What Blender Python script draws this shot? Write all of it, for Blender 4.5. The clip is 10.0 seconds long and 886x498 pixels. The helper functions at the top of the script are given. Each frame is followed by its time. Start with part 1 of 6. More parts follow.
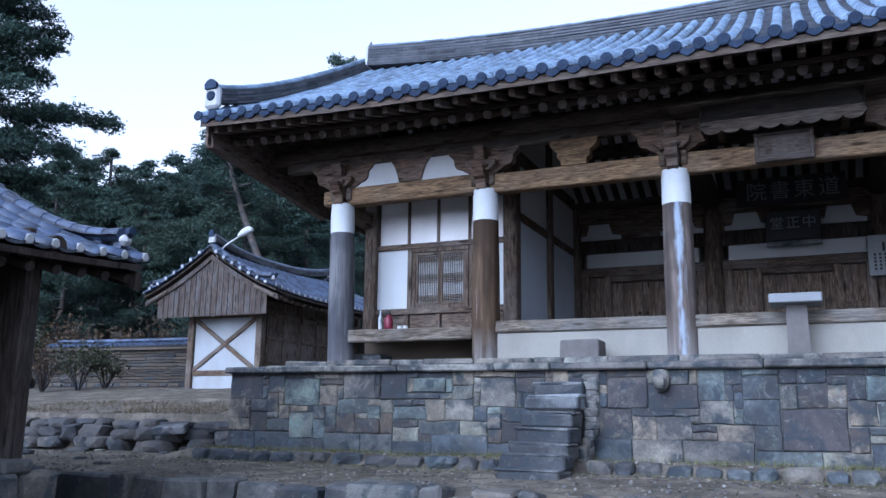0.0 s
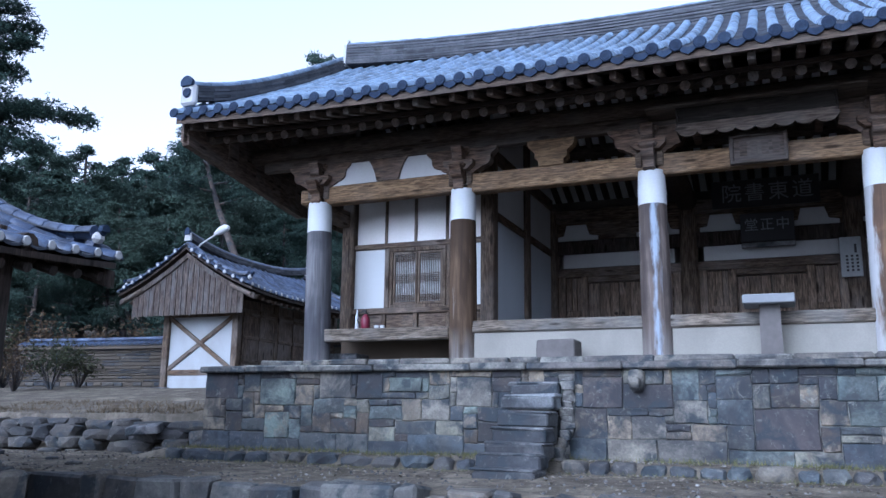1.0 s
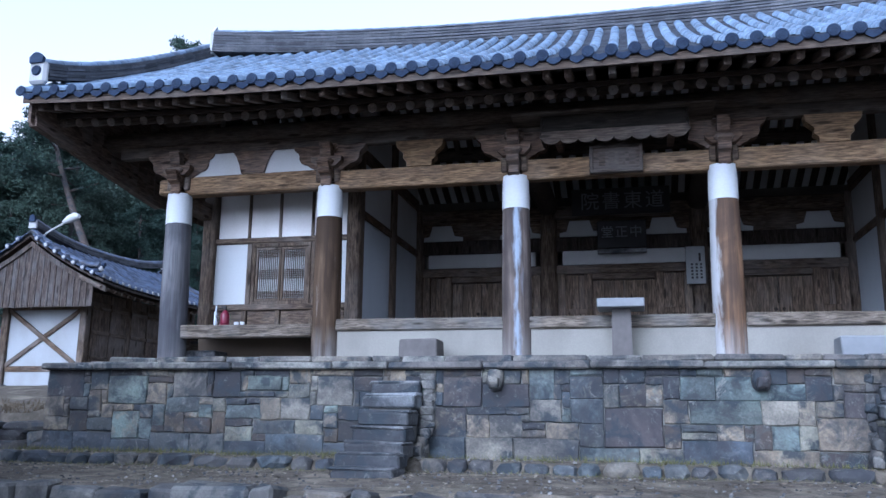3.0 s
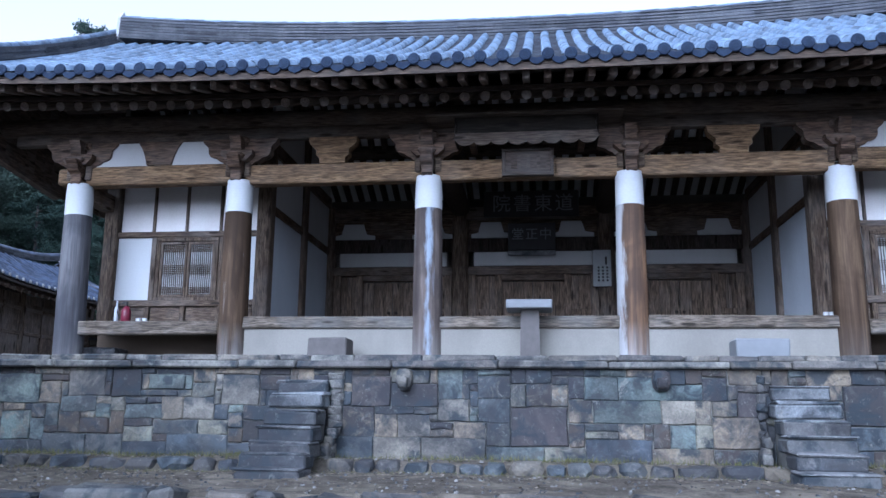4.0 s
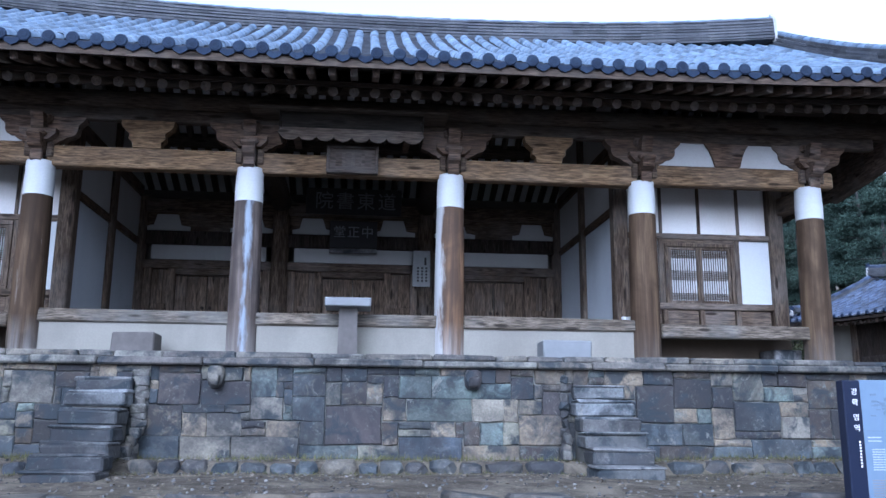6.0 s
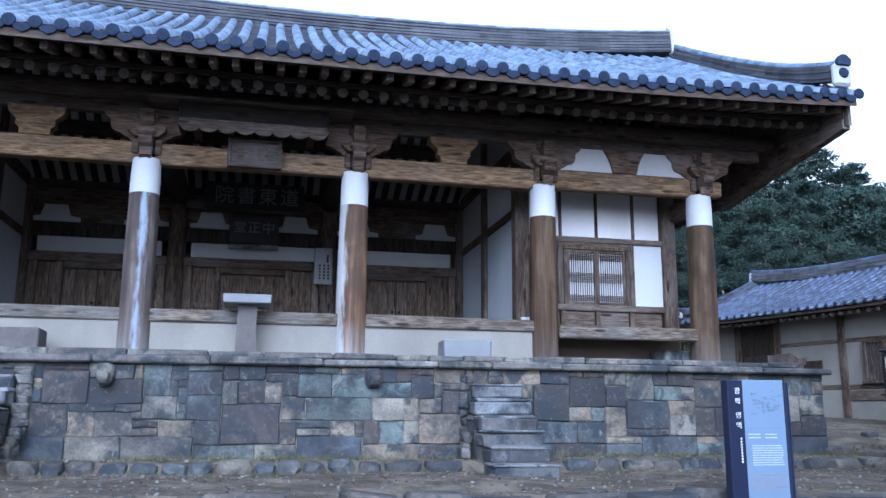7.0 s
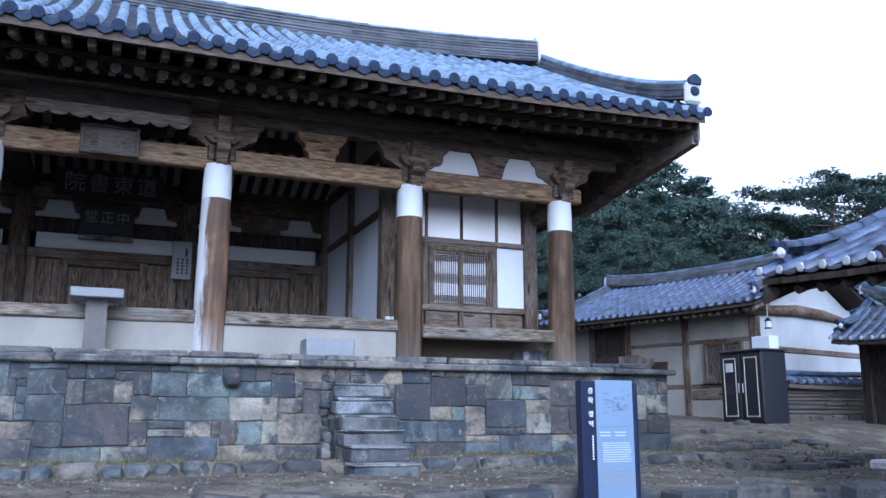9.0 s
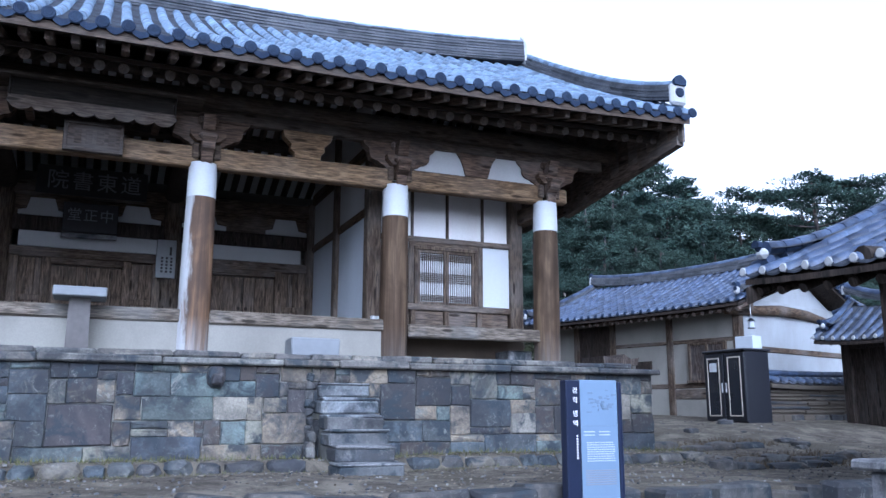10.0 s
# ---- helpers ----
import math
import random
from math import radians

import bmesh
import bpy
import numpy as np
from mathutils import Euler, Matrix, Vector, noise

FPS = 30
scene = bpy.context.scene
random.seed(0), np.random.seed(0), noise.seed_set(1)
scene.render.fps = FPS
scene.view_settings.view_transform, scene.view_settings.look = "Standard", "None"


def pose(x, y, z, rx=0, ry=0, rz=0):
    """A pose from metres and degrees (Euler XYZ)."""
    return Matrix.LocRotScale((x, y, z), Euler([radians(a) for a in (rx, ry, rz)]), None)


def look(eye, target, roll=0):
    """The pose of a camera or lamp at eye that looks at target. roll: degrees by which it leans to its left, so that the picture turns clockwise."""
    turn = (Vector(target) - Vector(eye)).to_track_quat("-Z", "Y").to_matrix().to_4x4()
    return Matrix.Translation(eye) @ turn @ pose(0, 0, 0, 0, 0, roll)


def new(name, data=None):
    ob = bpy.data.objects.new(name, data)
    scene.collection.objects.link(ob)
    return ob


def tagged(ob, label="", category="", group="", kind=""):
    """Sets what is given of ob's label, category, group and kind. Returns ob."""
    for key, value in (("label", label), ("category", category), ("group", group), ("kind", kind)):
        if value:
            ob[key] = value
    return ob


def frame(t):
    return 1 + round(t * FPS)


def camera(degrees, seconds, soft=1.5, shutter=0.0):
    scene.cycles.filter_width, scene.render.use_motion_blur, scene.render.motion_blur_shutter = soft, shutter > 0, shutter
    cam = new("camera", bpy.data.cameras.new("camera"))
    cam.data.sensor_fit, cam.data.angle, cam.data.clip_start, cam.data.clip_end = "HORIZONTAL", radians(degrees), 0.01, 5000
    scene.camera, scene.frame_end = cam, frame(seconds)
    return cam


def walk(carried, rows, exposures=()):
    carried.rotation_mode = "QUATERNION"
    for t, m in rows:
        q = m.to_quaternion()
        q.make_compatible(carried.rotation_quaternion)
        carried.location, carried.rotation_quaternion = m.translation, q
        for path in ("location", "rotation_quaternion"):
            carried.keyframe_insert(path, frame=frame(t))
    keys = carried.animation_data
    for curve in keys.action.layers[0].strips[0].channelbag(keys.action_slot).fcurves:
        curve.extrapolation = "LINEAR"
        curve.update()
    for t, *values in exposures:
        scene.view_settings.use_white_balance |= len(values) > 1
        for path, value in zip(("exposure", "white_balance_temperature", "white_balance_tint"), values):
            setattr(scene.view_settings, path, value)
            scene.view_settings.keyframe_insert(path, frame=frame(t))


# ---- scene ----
cam = camera(56.4, 10.0)
EXPOSURES = [(0.0, 1.3, 4870, 15), (3.5, 1.32, 4870, 15), (10.0, 1.38, 4870, 15)]
PATH = [
    (0, (0.149, -11.9, -0.872), (-0.651, -10.11, -0.478), 0.7),
    (0.5, (0.154, -11.899, -0.877), (-0.635, -10.104, -0.482), 0.7),
    (1, (0.162, -11.887, -0.873), (-0.59, -10.076, -0.479), 0.7),
    (1.5, (0.151, -11.882, -0.876), (-0.539, -10.046, -0.481), 0.7),
    (2, (0.156, -11.886, -0.872), (-0.458, -10.024, -0.477), 0.7),
    (3.5, (0.165, -11.87, -0.871), (-0.18, -9.94, -0.476), 0.6),
    (4, (0.169, -11.867, -0.867), (-0.067, -9.921, -0.472), 0.6),
    (4.5, (0.162, -11.863, -0.866), (0.029, -9.907, -0.471), 0.5),
    (5, (0.169, -11.874, -0.873), (0.14, -9.914, -0.477), 0.5),
    (5.5, (0.177, -11.866, -0.869), (0.254, -9.907, -0.473), 0.5),
    (7, (0.162, -11.864, -0.865), (0.588, -9.95, -0.472), 0.3),
    (7.5, (0.17, -11.859, -0.872), (0.692, -9.969, -0.478), 0.3),
    (8, (0.173, -11.854, -0.859), (0.777, -9.989, -0.467), 0.2),
    (8.5, (0.168, -11.852, -0.859), (0.85, -10.012, -0.468), 0.2),
    (9, (0.17, -11.842, -0.856), (0.904, -10.024, -0.465), 0.1),
    (9.5, (0.174, -11.845, -0.856), (0.935, -10.037, -0.466), 0.1),
    (10, (0.173, -11.845, -0.855), (0.939, -10.039, -0.465), 0.1),
]
walk(cam, [(t, look(eye, target, roll)) for t, eye, target, roll in PATH], EXPOSURES)


# ---- light ----
SUN_EL, SUN_AZ = 31.0, 196.0
world = bpy.data.worlds.new("world")
scene.world = world
world.use_nodes = True
wn = world.node_tree.nodes
sky = wn.new("ShaderNodeTexSky")
sky.sky_type, sky.sun_disc = "NISHITA", False
sky.sun_elevation, sky.sun_rotation = radians(SUN_EL), radians(SUN_AZ)
sky.dust_density, sky.air_density = 3.0, 1.0
haze = wn.new("ShaderNodeHueSaturation")
haze.inputs["Saturation"].default_value = 0.1
world.node_tree.links.new(sky.outputs["Color"], haze.inputs["Color"])
wn["Background"].inputs["Strength"].default_value = 0.15
world.node_tree.links.new(haze.outputs["Color"], wn["Background"].inputs["Color"])
sun_data = bpy.data.lights.new("sun", "SUN")
sun_data.energy, sun_data.angle, sun_data.color = 0.28, radians(45), (1.0, 0.96, 0.9)
sun = new("sun", sun_data)
sun.rotation_euler = (radians(90 - SUN_EL), 0, radians(180 - SUN_AZ))


# ---- mesh helper ----
class Mesh:
    """Collects vertices and faces of one mesh."""

    def __init__(self):
        self.v, self.f, self.s = [], [], []

    def add(self, verts, faces, smooth=False):
        o = len(self.v)
        self.v.extend(tuple(p) for p in verts)
        self.f.extend(tuple(o + i for i in q) for q in faces)
        self.s.extend([smooth] * len(faces))
        return self

    def box(self, x0, y0, z0, x1, y1, z1, c=0.01, jit=0.0, rng=random):
        """A box with chamfered edges."""
        x0, x1 = min(x0, x1), max(x0, x1)
        y0, y1 = min(y0, y1), max(y0, y1)
        z0, z1 = min(z0, z1), max(z0, z1)
        c = min(c, (x1 - x0) * 0.4, (y1 - y0) * 0.4, (z1 - z0) * 0.4)
        verts, faces = [], []
        for sx in (0, 1):
            for sy in (0, 1):
                for sz in (0, 1):
                    p = (x1 if sx else x0, y1 if sy else y0, z1 if sz else z0)
                    d = (-c if sx else c, -c if sy else c, -c if sz else c)
                    j = [rng.uniform(-jit, jit) for _ in range(3)] if jit else (0, 0, 0)
                    for k in range(3):
                        q = [p[i] + j[i] + (0 if i == k else d[i]) for i in range(3)]
                        verts.append(q)
        def at(sx, sy, sz, k):
            return (sx * 4 + sy * 2 + sz) * 3 + k
        faces += [(at(0, 0, 0, 0), at(0, 0, 1, 0), at(0, 1, 1, 0), at(0, 1, 0, 0)), (at(1, 0, 0, 0), at(1, 1, 0, 0), at(1, 1, 1, 0), at(1, 0, 1, 0)),
                  (at(0, 0, 0, 1), at(1, 0, 0, 1), at(1, 0, 1, 1), at(0, 0, 1, 1)), (at(0, 1, 0, 1), at(0, 1, 1, 1), at(1, 1, 1, 1), at(1, 1, 0, 1)),
                  (at(0, 0, 0, 2), at(0, 1, 0, 2), at(1, 1, 0, 2), at(1, 0, 0, 2)), (at(0, 0, 1, 2), at(1, 0, 1, 2), at(1, 1, 1, 2), at(0, 1, 1, 2))]
        for a in (0, 1):
            for b in (0, 1):
                e = [(at(a, b, 0, 0), at(a, b, 1, 0), at(a, b, 1, 1), at(a, b, 0, 1)),
                     (at(a, 0, b, 0), at(a, 1, b, 0), at(a, 1, b, 2), at(a, 0, b, 2)),
                     (at(0, a, b, 1), at(1, a, b, 1), at(1, a, b, 2), at(0, a, b, 2))]
                flip = [(a == b), (a != b), (a == b)]
                for q, fl in zip(e, flip):
                    faces.append(q if fl else q[::-1])
        for a in (0, 1):
            for b in (0, 1):
                for d in (0, 1):
                    q = (at(a, b, d, 0), at(a, b, d, 1), at(a, b, d, 2))
                    faces.append(q if (a + b + d) % 2 else q[::-1])
        return self.add(verts, faces)

    def tube(self, pts, radii, n=10, caps=True, smooth=True):
        """A round rod along points, with a radius at each."""
        pts = [Vector(p) for p in pts]
        verts, faces = [], []
        for i, p in enumerate(pts):
            d = (pts[min(i + 1, len(pts) - 1)] - pts[max(i - 1, 0)]).normalized()
            a = d.cross(Vector((0, 0, 1)) if abs(d.z) < 0.95 else Vector((1, 0, 0))).normalized()
            b = d.cross(a)
            r = radii[i] if isinstance(radii, (list, tuple)) else radii
            for k in range(n):
                w = 2 * math.pi * k / n
                verts.append(p + r * (math.cos(w) * a + math.sin(w) * b))
        for i in range(len(pts) - 1):
            for k in range(n):
                faces.append((i * n + k, i * n + (k + 1) % n, (i + 1) * n + (k + 1) % n, (i + 1) * n + k))
        self.add(verts, faces, smooth)
        if caps:
            self.add(verts[:n], [tuple(range(n))[::-1]])
            self.add(verts[-n:], [tuple(range(n))])
        return self

    def prism(self, prof, axis, a, b):
        """A flat profile pushed along an axis; profile points are in the other two axes, in order."""
        i = "xyz".index(axis)
        def place(u, w, t):
            p = [u, w]
            p.insert(i, t)
            return p
        n = len(prof)
        verts = [place(u, w, a) for u, w in prof] + [place(u, w, b) for u, w in prof]
        faces = [(k, (k + 1) % n, n + (k + 1) % n, n + k) for k in range(n)]
        faces += [tuple(range(n))[::-1], tuple(range(n, 2 * n))]
        return self.add(verts, faces)

    def sweep(self, pts, w, h, lift=0.0, side=None):
        """A rectangular strip along points; w across, h upward from the points."""
        pts = [Vector(p) for p in pts]
        verts, faces = [], []
        for i, p in enumerate(pts):
            d = pts[min(i + 1, len(pts) - 1)] - pts[max(i - 1, 0)]
            s = side or Vector((d.y, -d.x, 0)).normalized()
            up = Vector((0, 0, 1))
            for a, b in ((-1, 0), (1, 0), (1, 1), (-1, 1)):
                verts.append(p + s * (a * w / 2) + up * (lift + b * h))
        for i in range(len(pts) - 1):
            for k in range(4):
                faces.append((i * 4 + k, i * 4 + (k + 1) % 4, i * 4 + 4 + (k + 1) % 4, i * 4 + 4 + k))
        m = len(pts) * 4 - 4
        faces += [(3, 2, 1, 0), (m, m + 1, m + 2, m + 3)]
        return self.add(verts, faces)

    def moved(self, m):
        out = Mesh()
        out.v, out.f, out.s = [tuple(m @ Vector(p)) for p in self.v], list(self.f), list(self.s)
        return out

    def join(self, other):
        o = len(self.v)
        self.v.extend(other.v)
        self.f.extend(tuple(o + i for i in q) for q in other.f)
        self.s.extend(other.s)
        return self

    def data(self, name, mat, fix=True):
        me = bpy.data.meshes.new(name)
        me.from_pydata(self.v, [], self.f)
        me.polygons.foreach_set("use_smooth", self.s)
        if fix and len(self.f) < 20000:
            bm = bmesh.new()
            bm.from_mesh(me)
            bmesh.ops.recalc_face_normals(bm, faces=bm.faces)
            bm.to_mesh(me)
            bm.free()
        me.materials.append(mat)
        return me


def part(name, mesh, mat, parent=None, label="", m=None, fix=True):
    """Links a mesh as one object, under a thing where one is given."""
    me = mesh.data(name, mat, fix) if isinstance(mesh, Mesh) else mesh
    ob = new(name, me)
    if parent is not None:
        ob.parent = parent
    if m is not None:
        ob.matrix_basis = m
    return tagged(ob, label)


def thing(name, label, category, m=None, group="", kind=""):
    ob = new(name)
    ob.empty_display_size = 0.2
    if m is not None:
        ob.matrix_basis = m
    return tagged(ob, label, category, group, kind)


# ---- materials ----
def hexc(h):
    return tuple((int(h[i:i + 2], 16) / 255) ** 2.2 for i in (0, 2, 4)) + (1,)


def lin(*c):
    return tuple(c) + (1,)


class Nodes:
    def __init__(self, name):
        self.m = bpy.data.materials.new(name)
        self.m.use_nodes = True
        self.t = self.m.node_tree
        self.b = self.t.nodes["Principled BSDF"]
        self.pos = None

    def n(self, kind, **k):
        node = self.t.nodes.new("ShaderNode" + kind)
        for key, value in k.items():
            if key in node.inputs:
                self.put(node, key, value)
        return node

    def put(self, node, key, value):
        if isinstance(value, bpy.types.NodeSocket):
            self.t.links.new(value, node.inputs[key])
        else:
            node.inputs[key].default_value = value

    def coords(self, scale=(1, 1, 1), shift=True):
        """Place in the object, in metres, shifted at random from object to object."""
        tc = self.n("TexCoord").outputs["Object"]
        if shift:
            info = self.n("ObjectInfo").outputs["Random"]
            mul = self.n("Math")
            mul.operation = "MULTIPLY"
            self.put(mul, 0, info)
            mul.inputs[1].default_value = 37.0
            add = self.n("VectorMath")
            add.operation = "ADD"
            self.put(add, 0, tc)
            self.put(add, 1, mul.outputs[0])
            tc = add.outputs[0]
        mp = self.n("Mapping", Vector=tc, Scale=scale)
        return mp.outputs[0]

    def noise(self, vec, scale, detail=4.0, rough=0.55, dist=0.0):
        return self.n("TexNoise", Vector=vec, Scale=scale, Detail=detail, Roughness=rough, Distortion=dist).outputs["Fac"]

    def ramp(self, fac, stops, interp="LINEAR"):
        r = self.n("ValToRGB", Fac=fac)
        r.color_ramp.interpolation = interp
        while len(r.color_ramp.elements) < len(stops):
            r.color_ramp.elements.new(0.5)
        for e, (p, c) in zip(r.color_ramp.elements, stops):
            e.position, e.color = p, (c if len(c) == 4 else tuple(c) + (1,))
        return r.outputs["Color"]

    def mix(self, fac, a, b, mode="MIX"):
        x = self.t.nodes.new("ShaderNodeMix")
        x.data_type, x.blend_type = "RGBA", mode
        for i, v in ((0, fac), (6, a), (7, b)):
            if isinstance(v, bpy.types.NodeSocket):
                self.t.links.new(v, x.inputs[i])
            else:
                x.inputs[i].default_value = v
        return x.outputs[2]

    def bump(self, height, strength=0.3, dist=0.01):
        bp = self.n("Bump", Height=height, Strength=strength, Distance=dist)
        self.put(self.b, "Normal", bp.outputs[0])

    def end(self, color, rough=0.8, metal=0.0, spec=0.5):
        self.put(self.b, "Base Color", color)
        self.put(self.b, "Roughness", rough)
        self.b.inputs["Metallic"].default_value = metal
        self.b.inputs["Specular IOR Level"].default_value = spec
        return self.m


def wood(name, dark, light, axis="x", grey=0.25, rough=0.75, greycol=(0.23, 0.22, 0.21)):
    """Weathered timber with its grain along one axis, cracks and greyed patches."""
    g = Nodes(name)
    sc = {"x": (1.7, 11, 11), "y": (11, 1.7, 11), "z": (11, 11, 1.7)}[axis]
    fine = {"x": (6.0, 55, 55), "y": (55, 6.0, 55), "z": (55, 55, 6.0)}[axis]
    a = g.noise(g.coords(sc), 1.0, 6, 0.6, 1.2)
    b = g.noise(g.coords(fine), 1.0, 3, 0.6)
    big = g.noise(g.coords((0.8, 0.8, 0.8)), 1.6, 4)
    col = g.ramp(a, [(0.36, dark), (0.5, tuple((x + y) / 2 for x, y in zip(dark, light))), (0.63, light)])
    col = g.mix(g.ramp(b, [(0.38, (0.8,) * 3), (0.58, (0.0,) * 3)]), col, lin(*[x * 0.45 for x in dark]))
    col = g.mix(g.ramp(big, [(0.45, (0,) * 3), (0.7, (grey,) * 3)]), col, lin(*greycol))
    kn = {"x": (1.1, 5, 5), "y": (5, 1.1, 5), "z": (5, 5, 1.1)}[axis]
    vo = g.n("TexVoronoi", Vector=g.coords(kn), Scale=1.3).outputs["Distance"]
    col = g.mix(g.ramp(vo, [(0.11, (0.95,) * 3), (0.2, (0,) * 3)]), col, lin(*[x * 0.3 for x in dark]))
    cr = g.noise(g.coords({"x": (0.5, 26, 26), "y": (26, 0.5, 26), "z": (26, 26, 0.5)}[axis]), 1.0, 2, 0.5, 0.4)
    col = g.mix(g.ramp(cr, [(0.27, (0.9,) * 3), (0.33, (0,) * 3)]), col, lin(*[x * 0.2 for x in dark]))
    h = g.mix(0.5, a, b)
    g.bump(h, 0.5, 0.006)
    return g.end(col, rough, 0, 0.15)


def plaster(name, col, stain, rough=0.9, amount=0.5):
    g = Nodes(name)
    big = g.noise(g.coords((1, 1, 0.6)), 1.3, 6, 0.6)
    fine = g.noise(g.coords(), 45, 3)
    c = g.mix(g.ramp(big, [(0.42, (0,) * 3), (0.75, (amount,) * 3)]), lin(*col), lin(*stain))
    c = g.mix(g.ramp(fine, [(0.4, (0.12,) * 3), (0.6, (0,) * 3)]), c, lin(*[x * 0.7 for x in stain]))
    g.bump(fine, 0.15, 0.004)
    return g.end(c, rough, 0, 0.2)


def stone(name, stops, scale=6.0, rough=0.8, bump=0.5, lichen=0.35, by_object=True):
    """Stone whose hue goes from piece to piece, with stains and pale lichen."""
    g = Nodes(name)
    if by_object:
        rnd = g.n("ObjectInfo").outputs["Random"]
        base = g.ramp(rnd, stops, "CONSTANT")
        far = g.n("Math")
        far.operation = "MULTIPLY"
        g.put(far, 0, rnd)
        far.inputs[1].default_value = 7.31
        frac = g.n("Math")
        frac.operation = "FRACT"
        g.put(frac, 0, far.outputs[0])
        other = g.ramp(frac.outputs[0], stops, "CONSTANT")
        patch = g.noise(g.coords(), 4.5, 5, 0.7, 1.0)
        base = g.mix(g.ramp(patch, [(0.5, (0,) * 3), (0.6, (0.55,) * 3)]), base, other)
    else:
        base = g.ramp(g.n("NewGeometry").outputs["Random Per Island"], stops, "CONSTANT")
    a = g.noise(g.coords(), scale * 0.35, 6, 0.65)
    b = g.noise(g.coords(), scale * 6, 5, 0.7)
    c = g.noise(g.coords(), scale * 0.9, 5, 0.7, 0.6)
    col = g.mix(g.ramp(a, [(0.4, (0.55,) * 3), (0.6, (0.0,) * 3)]), base, lin(0.043, 0.041, 0.04))
    col = g.mix(g.ramp(c, [(0.56, (0,) * 3), (0.72, (lichen,) * 3)]), col, lin(0.36, 0.36, 0.33))
    col = g.mix(g.ramp(b, [(0.3, (0.5,) * 3), (0.6, (0,) * 3)]), col, lin(0.045, 0.044, 0.044))
    wide = g.noise(g.coords(shift=False), 1.1, 6, 0.68, 0.4)
    col = g.mix(g.ramp(wide, [(0.4, (0.85,) * 3), (0.55, (0.0,) * 3)]), col, lin(0.026, 0.028, 0.033))
    soot = g.noise(g.coords(), 3.1, 4, 0.6, 0.5)
    col = g.mix(g.ramp(soot, [(0.52, (0,) * 3), (0.62, (0.9,) * 3)]), col, lin(0.026, 0.034, 0.042))
    d = g.noise(g.coords(), scale * 2.2, 6, 0.75, 0.8)
    col = g.mix(g.ramp(d, [(0.58, (0,) * 3), (0.7, (0.3,) * 3)]), col, lin(0.30, 0.30, 0.275))
    crust = g.noise(g.coords(), scale * 0.55, 7, 0.8, 1.2)
    col = g.mix(g.ramp(crust, [(0.6, (0,) * 3), (0.66, (0.45,) * 3)]), col, lin(0.27, 0.265, 0.235))
    g.bump(g.mix(0.4, b, a), bump, 0.012)
    return g.end(col, rough, 0, 0.3)


def tilemat(name, base, pale, rough=0.5, spec=0.5):
    """Fired grey roof tile with a slight sheen, dusted and weathered."""
    g = Nodes(name)
    per = g.n("NewGeometry").outputs["Random Per Island"]
    rnd = g.n("ObjectInfo").outputs["Random"]
    a = g.noise(g.coords(), 3.0, 5, 0.65)
    b = g.noise(g.coords(), 40, 4)
    col = g.ramp(per, [(0.0, tuple(x * 0.5 for x in base)), (0.55, base), (1.0, tuple(x * 1.6 for x in base))])
    col = g.mix(g.ramp(rnd, [(0.0, (0.25,) * 3), (1.0, (0,) * 3)]), col, lin(*[x * 0.6 for x in base]))
    col = g.mix(g.ramp(a, [(0.42, (0,) * 3), (0.7, (0.7,) * 3)]), col, lin(*pale))
    col = g.mix(g.ramp(b, [(0.35, (0.4,) * 3), (0.6, (0,) * 3)]), col, lin(*[x * 0.4 for x in base]))
    g.bump(b, 0.25, 0.005)
    return g.end(col, rough, 0, spec)


def plain(name, col, rough=0.6, metal=0.0, var=0.25, scale=12, spec=0.4):
    g = Nodes(name)
    a = g.noise(g.coords(), scale, 5, 0.6)
    c = g.mix(g.ramp(a, [(0.35, (var,) * 3), (0.65, (0,) * 3)]), lin(*col), lin(*[x * 0.55 for x in col]))
    g.bump(a, 0.08, 0.004)
    return g.end(c, rough, metal, spec)


DARK, BROWN, TAN = (0.035, 0.022, 0.016), (0.10, 0.06, 0.04), (0.30, 0.19, 0.12)
beam_wood = wood("beam_wood", (0.099, 0.062, 0.033), (0.249, 0.167, 0.092), "x", 0.12)
edge_wood = wood("edge_wood", (0.071, 0.057, 0.043), (0.193, 0.163, 0.129), "x", 0.6, greycol=(0.156, 0.160, 0.156))
frame_x = wood("frame_wood_across", (0.058, 0.040, 0.029), (0.147, 0.112, 0.080), "x", 0.3)
frame_y = wood("frame_wood_deep", (0.051, 0.034, 0.022), (0.138, 0.094, 0.060), "y", 0.3)
frame_z = wood("frame_wood_upright", (0.055, 0.038, 0.027), (0.138, 0.105, 0.075), "z", 0.3)
eave_wood = wood("eave_wood", (0.066, 0.048, 0.039), (0.175, 0.129, 0.099), "y", 0.4, greycol=(0.175, 0.175, 0.166))
eave_wood_x = wood("eave_wood_across", (0.055, 0.041, 0.032), (0.102, 0.076, 0.057), "x", 0.4, greycol=(0.091, 0.091, 0.086))
rafter_wood = wood("rafter_wood", (0.048, 0.036, 0.029), (0.112, 0.084, 0.064), "y", 0.4, greycol=(0.104, 0.105, 0.101))
bracket_wood = wood("bracket_wood", (0.064, 0.043, 0.031), (0.169, 0.113, 0.077), "x", 0.3)
plank_wood = wood("plank_wood", (0.055, 0.041, 0.032), (0.15, 0.112, 0.084), "z", 0.35, greycol=(0.2, 0.19, 0.18))
door_wood = wood("door_wood", (0.086, 0.062, 0.044), (0.216, 0.160, 0.113), "z", 0.3, greycol=(0.208, 0.190, 0.173))
gable_wood = wood("gable_wood", (0.039, 0.030, 0.025), (0.109, 0.087, 0.074), "z", 0.6, greycol=(0.101, 0.101, 0.105))
